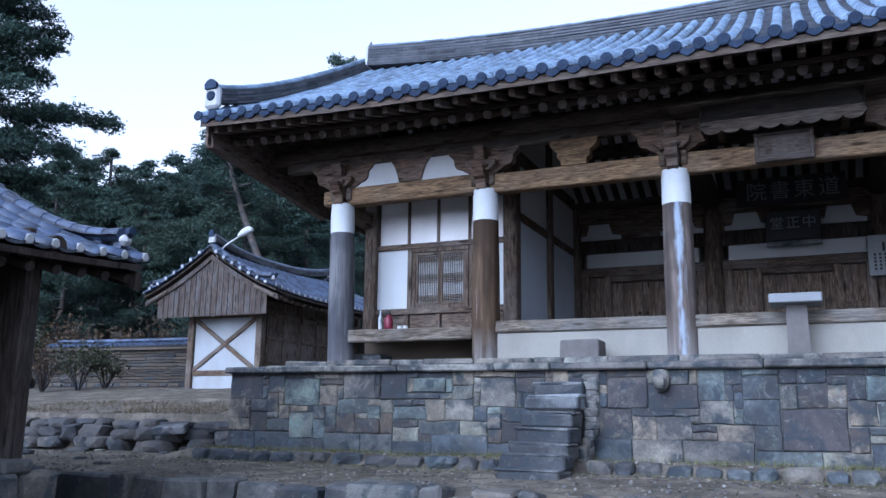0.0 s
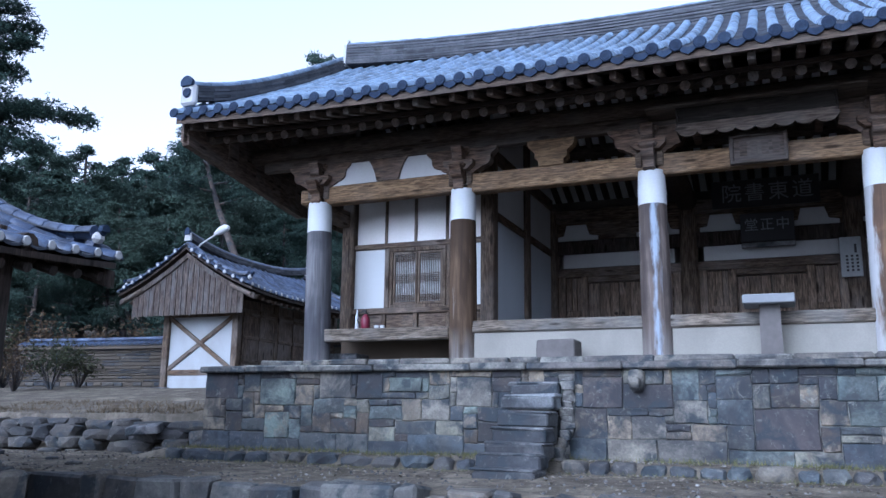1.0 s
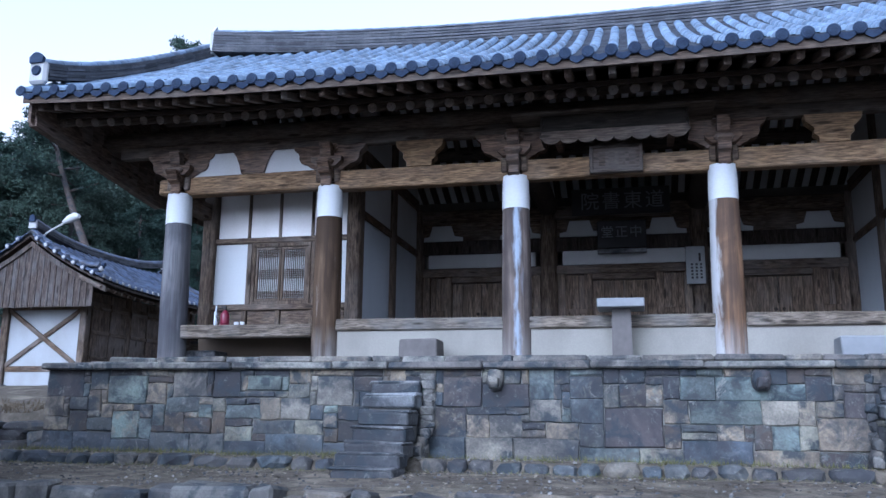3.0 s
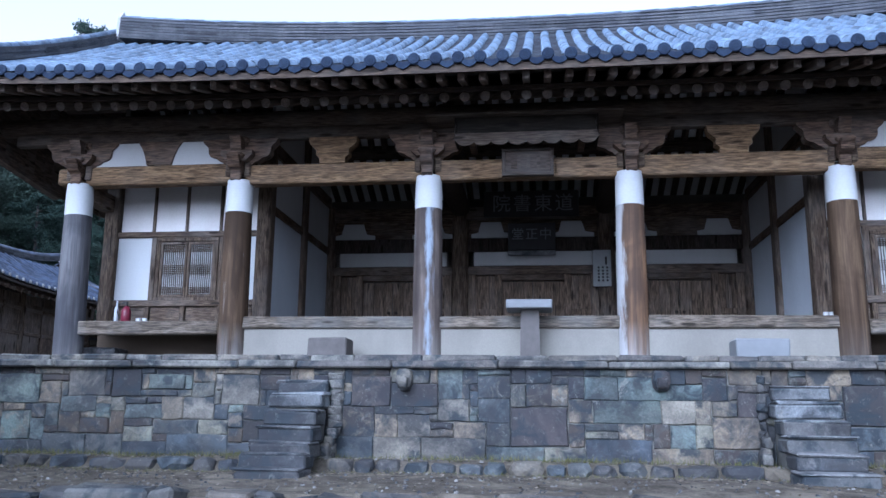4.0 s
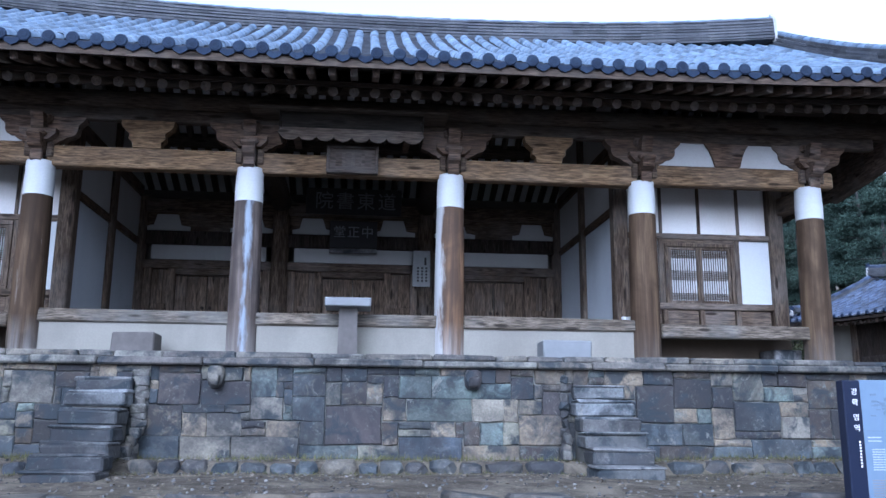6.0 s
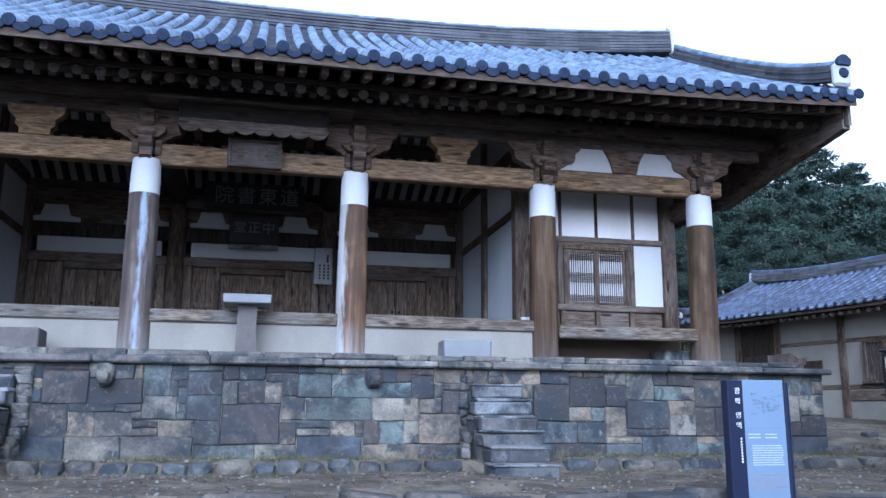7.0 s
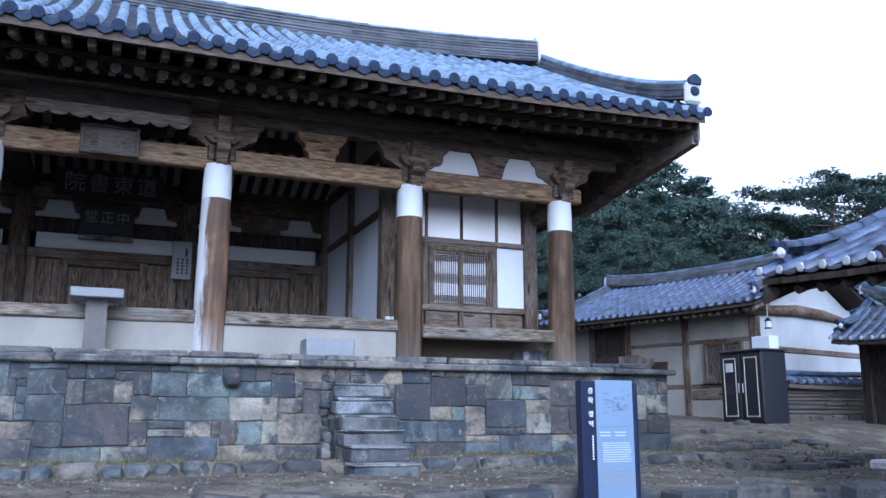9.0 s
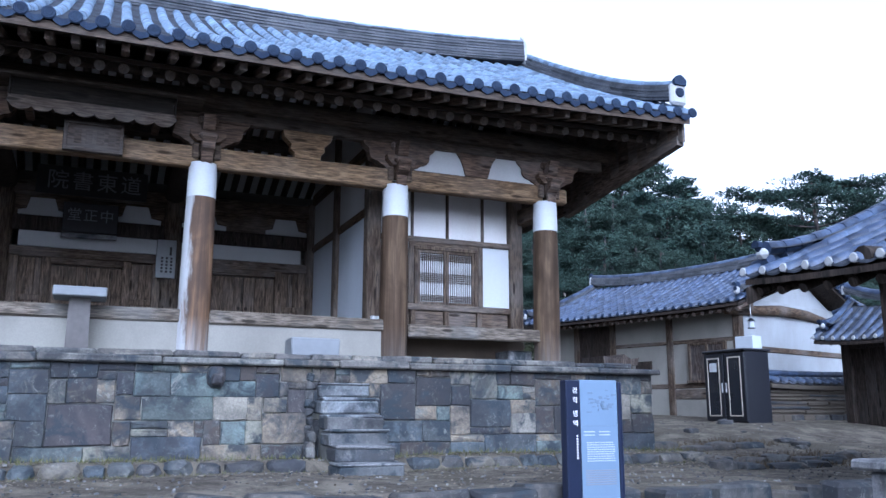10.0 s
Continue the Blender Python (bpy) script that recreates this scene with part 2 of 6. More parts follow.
# near-black tone also carries porch and eave shade on the small buildings
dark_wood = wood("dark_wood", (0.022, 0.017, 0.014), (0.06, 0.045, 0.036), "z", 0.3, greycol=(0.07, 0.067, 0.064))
white_paint = plaster("white_paint", (0.48, 0.50, 0.515), (0.39, 0.405, 0.415), 0.7, 0.5)
white_plaster = plaster("white_plaster", (0.432, 0.437, 0.437), (0.331, 0.317, 0.299), 0.9, 0.5)
paper = plaster("paper", (0.465, 0.484, 0.493), (0.409, 0.419, 0.419), 0.95, 0.4)
ceiling_lime = plaster("ceiling_lime", (0.72, 0.73, 0.74), (0.52, 0.51, 0.49), 0.9, 0.5)
beige_plaster = plaster("beige_plaster", (0.244, 0.234, 0.206), (0.153, 0.145, 0.128), 0.9, 0.75)
grey_panel = plaster("grey_panel", (0.448, 0.482, 0.521), (0.347, 0.370, 0.403), 0.85, 0.5)
panel_lime = plaster("panel_lime", (0.626, 0.616, 0.607), (0.460, 0.423, 0.386), 0.9, 0.5)
# white plaster greyed: the gable walls' shade is put into the colour
shaded_plaster = plaster("shaded_plaster", (0.31, 0.325, 0.34), (0.22, 0.22, 0.215), 0.9, 0.7)
mortar = plaster("mortar", (0.200, 0.200, 0.182), (0.030, 0.030, 0.033), 0.95, 0.9)
# darker than bare clay: shade below the porch floors is painted in
clay = plaster("clay", (0.121, 0.094, 0.069), (0.066, 0.052, 0.041), 0.95, 0.7)
# earth colour darkened to hold the shade the dormitory eave casts on it
shaded_old_earth = plaster("shaded_old_earth", (0.085, 0.072, 0.057), (0.045, 0.04, 0.034), 0.95, 0.8)
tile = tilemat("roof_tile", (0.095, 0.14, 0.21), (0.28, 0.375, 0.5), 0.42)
dark_tile = tilemat("dark_roof_tile", (0.022, 0.035, 0.072), (0.122, 0.169, 0.277), 0.42)
# pans far darker than covers: shade between the rows is in their colour
shaded_pan_tile = tilemat("shaded_pan_tile", (0.032, 0.037, 0.05), (0.07, 0.08, 0.10), 0.9)
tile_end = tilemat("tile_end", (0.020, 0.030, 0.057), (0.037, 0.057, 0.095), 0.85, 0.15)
ridge_tile = tilemat("ridge_tile", (0.078, 0.083, 0.096), (0.144, 0.150, 0.159), 0.9, 0.15)
lime = plaster("lime_plug", (0.392, 0.400, 0.406), (0.216, 0.222, 0.228), 0.85, 0.6)
STONES = [(0.0, (0.070, 0.082, 0.085)), (0.09, (0.302, 0.252, 0.182)), (0.17, (0.052, 0.042, 0.038)), (0.26, (0.256, 0.223, 0.166)), (0.33, (0.150, 0.186, 0.181)), (0.42, (0.100, 0.078, 0.057)),
          (0.50, (0.028, 0.030, 0.038)), (0.58, (0.236, 0.230, 0.179)), (0.65, (0.070, 0.055, 0.046)), (0.72, (0.175, 0.223, 0.204)), (0.79, (0.050, 0.063, 0.076)), (0.87, (0.233, 0.192, 0.138)), (0.94, (0.036, 0.034, 0.036))]
base_stone = stone("base_stone", [(0, (0.078, 0.099, 0.116)), (0.3, (0.103, 0.123, 0.132)), (0.55, (0.062, 0.075, 0.095)), (0.8, (0.116, 0.123, 0.120))], lichen=0.2)
edge_stone = stone("edge_stone", [(0, (0.115, 0.105, 0.092)), (0.3, (0.162, 0.142, 0.115)), (0.55, (0.081, 0.081, 0.081)), (0.8, (0.135, 0.135, 0.128))], lichen=0.25)
wall_stone = stone("wall_stone", STONES)
green_stone = stone("green_stone", [(0, (0.159, 0.192, 0.171)), (0.5, (0.140, 0.177, 0.161))], lichen=0.2)
teal_stone = stone("teal_stone", [(0, (0.130, 0.178, 0.178)), (0.5, (0.153, 0.201, 0.194))], lichen=0.2)
pale_stone = stone("pale_stone", [(0, (0.276, 0.256, 0.209)), (0.5, (0.238, 0.224, 0.190))], lichen=0.3)
black_stone = stone("black_stone", [(0, (0.025, 0.025, 0.029)), (0.5, (0.035, 0.034, 0.038))], lichen=0.1)
purple_stone = stone("purple_stone", [(0, (0.071, 0.060, 0.063)), (0.5, (0.092, 0.076, 0.073))], lichen=0.15)
cap_stone = stone("cap_stone", [(0, (0.203, 0.191, 0.169)), (0.35, (0.242, 0.220, 0.180)), (0.6, (0.146, 0.135, 0.126)), (0.8, (0.247, 0.242, 0.214))], lichen=0.3)
step_stone = stone("step_stone", [(0, (0.105, 0.112, 0.116)), (0.4, (0.074, 0.081, 0.092)), (0.7, (0.125, 0.125, 0.125))], lichen=0.35)
cheek_stone = stone("cheek_stone", [(0, (0.188, 0.184, 0.169)), (0.5, (0.150, 0.146, 0.135))], 9, 0.9, 0.9, 0.8)
rubble = stone("rubble", [(0, (0.085, 0.082, 0.078)), (0.25, (0.15, 0.135, 0.11)), (0.45, (0.065, 0.066, 0.07)), (0.65, (0.10, 0.10, 0.092)), (0.85, (0.19, 0.175, 0.15))], lichen=0.3)
bank_stone = stone("bank_stone", [(0, (0.05, 0.046, 0.042)), (0.3, (0.075, 0.067, 0.057)), (0.6, (0.038, 0.037, 0.037)), (0.85, (0.11, 0.1, 0.082))], lichen=0.1)
fascia_wood = wood("fascia_wood", (0.028, 0.020, 0.016), (0.068, 0.046, 0.035), "x", 0.3, greycol=(0.062, 0.059, 0.056))
pale_slab = plain("pale_slab", (0.195, 0.206, 0.217), 0.8, 0, 0.3, 5, 0.3)
pillar_stone = plain("pillar_stone", (0.122, 0.113, 0.108), 0.85, 0, 0.5, 7, 0.2)
granite = stone("granite", [(0, (0.27, 0.27, 0.275)), (0.5, (0.25, 0.25, 0.26))], 14, 0.75, 0.3, 0.2)


def column_material(name, worn, tones=((0.085, 0.05, 0.034), (0.16, 0.10, 0.068), (0.25, 0.17, 0.12)), pale=(0.34, 0.35, 0.37), foot_amount=1.0, streak=None):
    """Bare round post: brown timber, rubbed pale streaks and a bleached foot."""
    g = Nodes(name)
    a = g.noise(g.coords((9.0, 9.0, 0.6)), 1.0, 6, 0.6, 0.5)
    b = g.noise(g.coords((45, 45, 1.6)), 1.0, 3, 0.6)
    s = g.noise(g.coords((7.0, 7.0, 0.5)), 1.0, 6, 0.6, 0.35)
    foot = g.n("SeparateXYZ", Vector=g.n("TexCoord").outputs["Object"]).outputs["Z"]
    col = g.ramp(a, [(0.34, tones[0]), (0.5, tones[1]), (0.66, tones[2])])
    col = g.mix(g.ramp(b, [(0.36, (0.32,) * 3), (0.6, (0.0,) * 3)]), col, lin(0.035, 0.023, 0.018))
    dim = g.noise(g.coords((1.6, 1.6, 0.9)), 1.0, 4, 0.55, 0.6)
    col = g.mix(g.ramp(dim, [(0.42, (0.7,) * 3), (0.56, (0.0,) * 3)]), col, lin(tones[0][0] * 0.75, tones[0][1] * 0.75, tones[0][2] * 0.8))
    col = g.mix(g.ramp(s, [(worn, (0,) * 3), (worn + 0.12, (0.85,) * 3)]), col, lin(*pale))
    if streak:
        # one long bleached run down the post: place across it, half width
        across = g.n("SeparateXYZ", Vector=g.n("TexCoord").outputs["Object"]).outputs["X"]
        off = g.n("Math")
        off.operation = "SUBTRACT"
        g.put(off, 0, across)
        off.inputs[1].default_value = streak[0]
        gap = g.n("Math")
        gap.operation = "ABSOLUTE"
        g.put(gap, 0, off.outputs[0])
        edge = g.n("Math")
        edge.operation = "MULTIPLY_ADD"
        g.put(edge, 0, g.noise(g.coords((6, 6, 1.3)), 1.0, 6, 0.65))
        edge.inputs[1].default_value = 0.3
        g.put(edge, 2, gap.outputs[0])
        col = g.mix(g.ramp(edge.outputs[0], [(streak[1] + 0.1, (0.85,) * 3), (streak[1] + 0.15, (0,) * 3)]), col, lin(*pale))
    low = g.n("MapRange", Value=foot)
    low.inputs["From Min"].default_value, low.inputs["From Max"].default_value = 0.45, -0.25
    patch = g.n("Math", Value=low.outputs[0])
    patch.operation = "MULTIPLY"
    g.put(patch, 1, g.ramp(s, [(0.35, (0.15 * foot_amount,) * 3), (0.6, (foot_amount,) * 3)]))
    col = g.mix(patch.outputs[0], col, lin(0.40, 0.39, 0.38))
    g.bump(g.mix(0.5, a, b), 0.5, 0.006)
    return g.end(col, 0.75, 0, 0.15)


BROWNS = ((0.036, 0.023, 0.014), (0.070, 0.046, 0.028), (0.118, 0.082, 0.049))
GREYS = ((0.057, 0.058, 0.065), (0.099, 0.100, 0.108), (0.152, 0.152, 0.160))
column_woods = [column_material("greyed_column_wood", 0.66, GREYS, (0.2, 0.23, 0.27), 0.3), column_material("brown_column_wood", 0.64, BROWNS, foot_amount=0.6),
                column_material("streaked_column_wood", 0.62, ((0.06, 0.05, 0.045), (0.10, 0.082, 0.072), (0.15, 0.125, 0.11)), (0.26, 0.31, 0.38), 0.5, (0.03, 0.045)),
                column_material("bleached_column_wood", 0.66, ((0.07, 0.048, 0.034), (0.14, 0.085, 0.05), (0.24, 0.145, 0.08)), (0.36, 0.37, 0.38), 0.9, (-0.2, 0.095)),
                column_material("dark_column_wood", 0.72, BROWNS, foot_amount=0.15), column_material("plain_column_wood", 0.70, BROWNS, foot_amount=0.35)]


def ground_material():
    g = Nodes("ground_soil")
    v = g.coords(shift=False)
    a = g.noise(v, 0.55, 6, 0.6)
    b = g.noise(v, 6.0, 6, 0.7)
    c = g.noise(v, 55, 4, 0.7)
    col = g.ramp(b, [(0.3, (0.035, 0.031, 0.026)), (0.48, (0.085, 0.074, 0.06)), (0.7, (0.15, 0.13, 0.105))])
    col = g.mix(g.ramp(a, [(0.45, (0,) * 3), (0.68, (0.6,) * 3)]), col, lin(0.095, 0.085, 0.062))
    pale = g.noise(v, 1.7, 7, 0.72, 0.5)
    col = g.mix(g.ramp(pale, [(0.48, (0,) * 3), (0.66, (0.65,) * 3)]), col, lin(0.26, 0.23, 0.18))
    damp = g.noise(v, 0.9, 6, 0.7, 0.8)
    col = g.mix(g.ramp(damp, [(0.52, (0,) * 3), (0.64, (0.4,) * 3)]), col, lin(0.05, 0.045, 0.036))
    col = g.mix(g.ramp(c, [(0.62, (0,) * 3), (0.72, (0.6,) * 3)]), col, lin(0.34, 0.31, 0.27))
    col = g.mix(g.ramp(c, [(0.28, (0.6,) * 3), (0.42, (0,) * 3)]), col, lin(0.04, 0.036, 0.03))
    g.bump(g.mix(0.5, b, c), 0.7, 0.03)
    return g.end(col, 0.95, 0, 0.15)


soil = ground_material()


# ---- ground ----
def smooth(a, b, x):
    t = min(1.0, max(0.0, (x - a) / (b - a)))
    return t * t * (3 - 2 * t)


def ledge_y(x):
    """Line of the retaining edge of the upper yard; it steps back behind the information board."""
    return -4.35 - 0.75 * smooth(1.0, 6.0, x) + 0.4 * (smooth(3.9, 4.2, x) - smooth(5.0, 5.4, x))


def ground_z(x, y):
    ledge = ledge_y(x)
    z = -2.36 + 0.78 * smooth(ledge - 0.12, ledge + 0.02, y)
    z += 0.06 * smooth(-4.3, -2.4, y) + 0.13 * smooth(-2.18, -2.08, y) * (1 - smooth(8.2, 9.0, abs(x)))
    left = smooth(-7.9, -8.4, x)
    z += left * (0.62 * smooth(-0.95, -0.78, y) + 0.03 * max(0.0, min(y, 6.0) + 0.8) + 0.6 * smooth(-0.5, 8.0, y) * 0.85)
    right = smooth(8.0, 9.5, x)
    z += right * (0.5 * smooth(-3.2, 2.5, y) + 0.035 * max(0.0, min(y, 14.0) - 2.0))
    far = max(0.0, y - 13.0)
    side = max(0.0, abs(x) - 24.0)
    z += 0.9 * smooth(10.0, 20.0, y)
    z += 0.20 * far * smooth(0, 25, far) - 0.0011 * min(far, 90.0) ** 2 + 0.10 * side * smooth(0, 20, side) * smooth(-30, 10, y)
    if y > 160:
        z -= 0.05 * (y - 160)
    rough = 0.05 * noise.noise(Vector((x * 0.5, y * 0.5, 0))) + 0.018 * noise.noise(Vector((x * 2.6, y * 2.6, 3)))
    return z + rough


def spread(lo, a, b, hi, step):
    mid = list(np.arange(a, b, step))
    out, d, p = [], step, b
    while p < hi:
        out.append(p)
        d *= 1.22
        p += d
    out.append(hi)
    back, d, p = [], step, a - step
    while p > lo:
        back.append(p)
        d *= 1.22
        p -= d
    back.append(lo)
    return back[::-1] + mid + out


gx, gy = spread(-500, -14, 15, 500, 0.16), spread(-300, -7.5, 3.5, 600, 0.11)
gm = Mesh()
nx = len(gx)
gm.add([(x, y, ground_z(x, y)) for y in gy for x in gx],
       [(j * nx + i, j * nx + i + 1, j * nx + nx + i + 1, j * nx + nx + i) for j in range(len(gy) - 1) for i in range(nx - 1)], True)
tagged(part("ground", gm, soil, fix=False), "trodden earth courtyard with grit and dry leaves", "ground", kind="structure")


# ---- roofs ----
class Roof:
    """A curved tiled gable roof in its own frame: x along the ridge, y across, z up."""

    def __init__(self, length, span, eave, ridge, steep=0.3, lift=0.15, pitch=0.29):
        self.L, self.S, self.e, self.r, self.k, self.lift, self.pitch = length, span, eave, ridge, steep, lift, pitch

    def z(self, x, d):
        """Height of the tile bed at d metres down from the ridge."""
        u = 1 - d / self.S
        rise = (self.r - self.e) * ((1 - self.k) * u + self.k * u * u)
        return self.e + rise + self.lift * abs(2 * x / self.L) ** 3

    def point(self, x, d, side, up=0.0):
        return Vector((x, -side * (-d) if side > 0 else -d, self.z(x, d) + up))

    def pans(self, side, step=0.17):
        m = Mesh()
        n = max(2, round(self.L / self.pitch))
        w = self.L / n
        rows = int(self.S / step)
        for i in range(n):
            x0 = -self.L / 2 + (i + 0.5) * w
            for j in range(rows):
                d1 = self.S - j * step
                d0 = max(0.0, d1 - step * 1.25)
                verts = []
                for d, up in ((d1, 0.032), (d0, 0.0)):
                    for k in range(5):
                        t = (k / 4 - 0.5) * 2
                        x = x0 + t * w * 0.5
                        verts.append((x, side * d, self.z(x, d) + up + 0.045 * t * t - 0.02))
                for k in range(5):
                    x, y, z = verts[k]
                    verts.append((x, y, z - 0.025))
                m.add(verts, [(k, k + 1, 6 + k, 5 + k) for k in range(4)] + [(10 + k, 11 + k, k + 1, k) for k in range(4)], False)
        return m

    def cover_mesh(self, r=0.075, length=0.30, drop=0.16):
        """One half-round cover tile, running down along -y from its origin."""
        m = Mesh()
        verts = []
        for y, rr, z in ((0.0, r * 0.96, 0.0), (-length, r * 1.03, -drop), (-length, r * 0.86, -drop)):
            for k in range(8):
                a = math.pi * k / 7
                verts.append((rr * math.cos(a), y, z + rr * math.sin(a) * 1.1))
        faces = [(k, k + 1, 9 + k, 8 + k) for k in range(7)] + [(8 + k, 9 + k, 17 + k, 16 + k) for k in range(7)]
        return m.add(verts, faces, True)

    def covers(self, side, r=0.075, step=0.30, skip=0):
        """All cover tiles of one slope but for the lowest few courses."""
        m = Mesh()
        rng = random.Random(5)
        n = max(2, round(self.L / self.pitch))
        w = self.L / n
        courses = int(self.S / step)
        for i in range(n + 1):
            x = -self.L / 2 + i * w
            for j in range(skip, courses):
                d1 = self.S - j * step
                d0 = max(0.02, d1 - step - 0.03)
                jx, jz = rng.uniform(-0.008, 0.008), rng.uniform(-0.005, 0.006)
                verts = []
                for d, rr in ((d0, r * 0.95), (d1, r * 1.03)):
                    for k in range(7):
                        a = math.pi * k / 6
                        verts.append((x + jx + rr * math.cos(a), side * d, self.z(x, d) + 0.02 + jz + rr * 1.1 * math.sin(a)))
                for k in range(7):
                    a = math.pi * k / 6
                    verts.append((x + jx + r * 0.85 * math.cos(a), side * d1, self.z(x, d1) + 0.02 + r * 0.9 * math.sin(a)))
                m.add(verts, [(k, k + 1, 8 + k, 7 + k) for k in range(6)] + [(7 + k, 8 + k, 15 + k, 14 + k) for k in range(6)], True)
        return m

    def bed(self, thick=0.16):
        """The solid bed of boards and clay under the tiles."""
        m = Mesh()
        xs = [self.L * (i / 24 - 0.5) for i in range(25)]
        ds = [self.S * (1 - 2 * j / 20) for j in range(21)]
        top = [(x * 0.997, d * 0.995, self.z(x, abs(d)) - 0.03) for d in ds for x in xs]
        low = [(x, y, z - thick) for x, y, z in top]
        n = len(xs)
        o = len(top)
        fa = []
        for j in range(20):
            for i in range(n - 1):
                a = j * n + i
                fa += [(a, a + 1, a + n + 1, a + n), (o + a, o + a + n, o + a + n + 1, o + a + 1)]
        for i in range(n - 1):
            a = 20 * n + i
            fa += [(i, o + i, o + i + 1, i + 1), (a, a + 1, o + a + 1, o + a)]
        for j in range(20):
            a, b = j * n, j * n + n - 1
            fa += [(a, a + n, o + a + n, o + a), (b, o + b, o + b + n, b + n)]
        return m.add(top + low, fa)

    def ridge_path(self, extra=0.28, n=24, base=0.0):
        return [Vector((self.L * 0.97 * (i / n - 0.5), 0, self.z(0, 0) + base + (self.lift + extra) * abs(2 * i / n - 1) ** 2.4)) for i in range(n + 1)]

    def rake_path(self, sx, side, inset=0.12, stop=0.24, n=12, flick=0.16):
        out = []
        for i in range(n + 1):
            d = (self.S - stop) * i / n
            x = sx * (self.L / 2 - inset)
            out.append(Vector((x, side * d, self.z(x, d) + 0.05 + flick * (i / n) ** 5)))
        return out


def layered(path, width, layers, thick, seed=0, side=None):
    """A ridge of stacked thin tiles: each layer is set in or out by a little, in short lengths."""
    m = Mesh()
    m.sweep(path, width * 0.6, layers * thick, 0, side)
    rng = random.Random(seed)
    for k in range(layers):
        w = width * (1 - 0.3 * k / layers) + (0.03 if k % 2 else -0.01)
        i = 0
        while i < len(path) - 1:
            j = min(len(path) - 1, i + rng.choice((1, 1, 2)))
            m.sweep(path[i:j + 1], w + rng.uniform(-0.012, 0.012), thick * 0.86, k * thick + rng.uniform(-0.004, 0.004), side)
            i = j
    return m


def round_cap(path, r, lift, side_n=8):
    """Half-round tiles along the crest of a ridge, one after another."""
    m = Mesh()
    for a, b in zip(path[:-1], path[1:]):
        steps = max(1, round((b - a).length / 0.3))
        for s in range(steps):
            p, q = a.lerp(b, s / steps), a.lerp(b, (s + 1.06) / steps)
            up = Vector((0, 0, lift))
            m.tube([p + up, q + up], [r * 0.92, r * 1.05], side_n, True)
    return m


def rake_tiles(roof, sx, sides=(-1, 1), r=0.07, white=True):
    """Short tiles laid out over the gable edge, ends outward; returns tiles and their lime plugs."""
    t, p = Mesh(), []
    for side in sides:
        n = int(roof.S / 0.27)
        for i in range(1, n):
            d = roof.S * i / n
            x1, x0 = sx * (roof.L / 2 + 0.1), sx * (roof.L / 2 - 0.14)
            z = roof.z(x1, d) + 0.03
            t.tube([(x0, side * d, z + 0.05), (x1, side * d, z)], [r * 0.95, r], 9, True)
            p.append((x1, side * d, z))
    return t, p


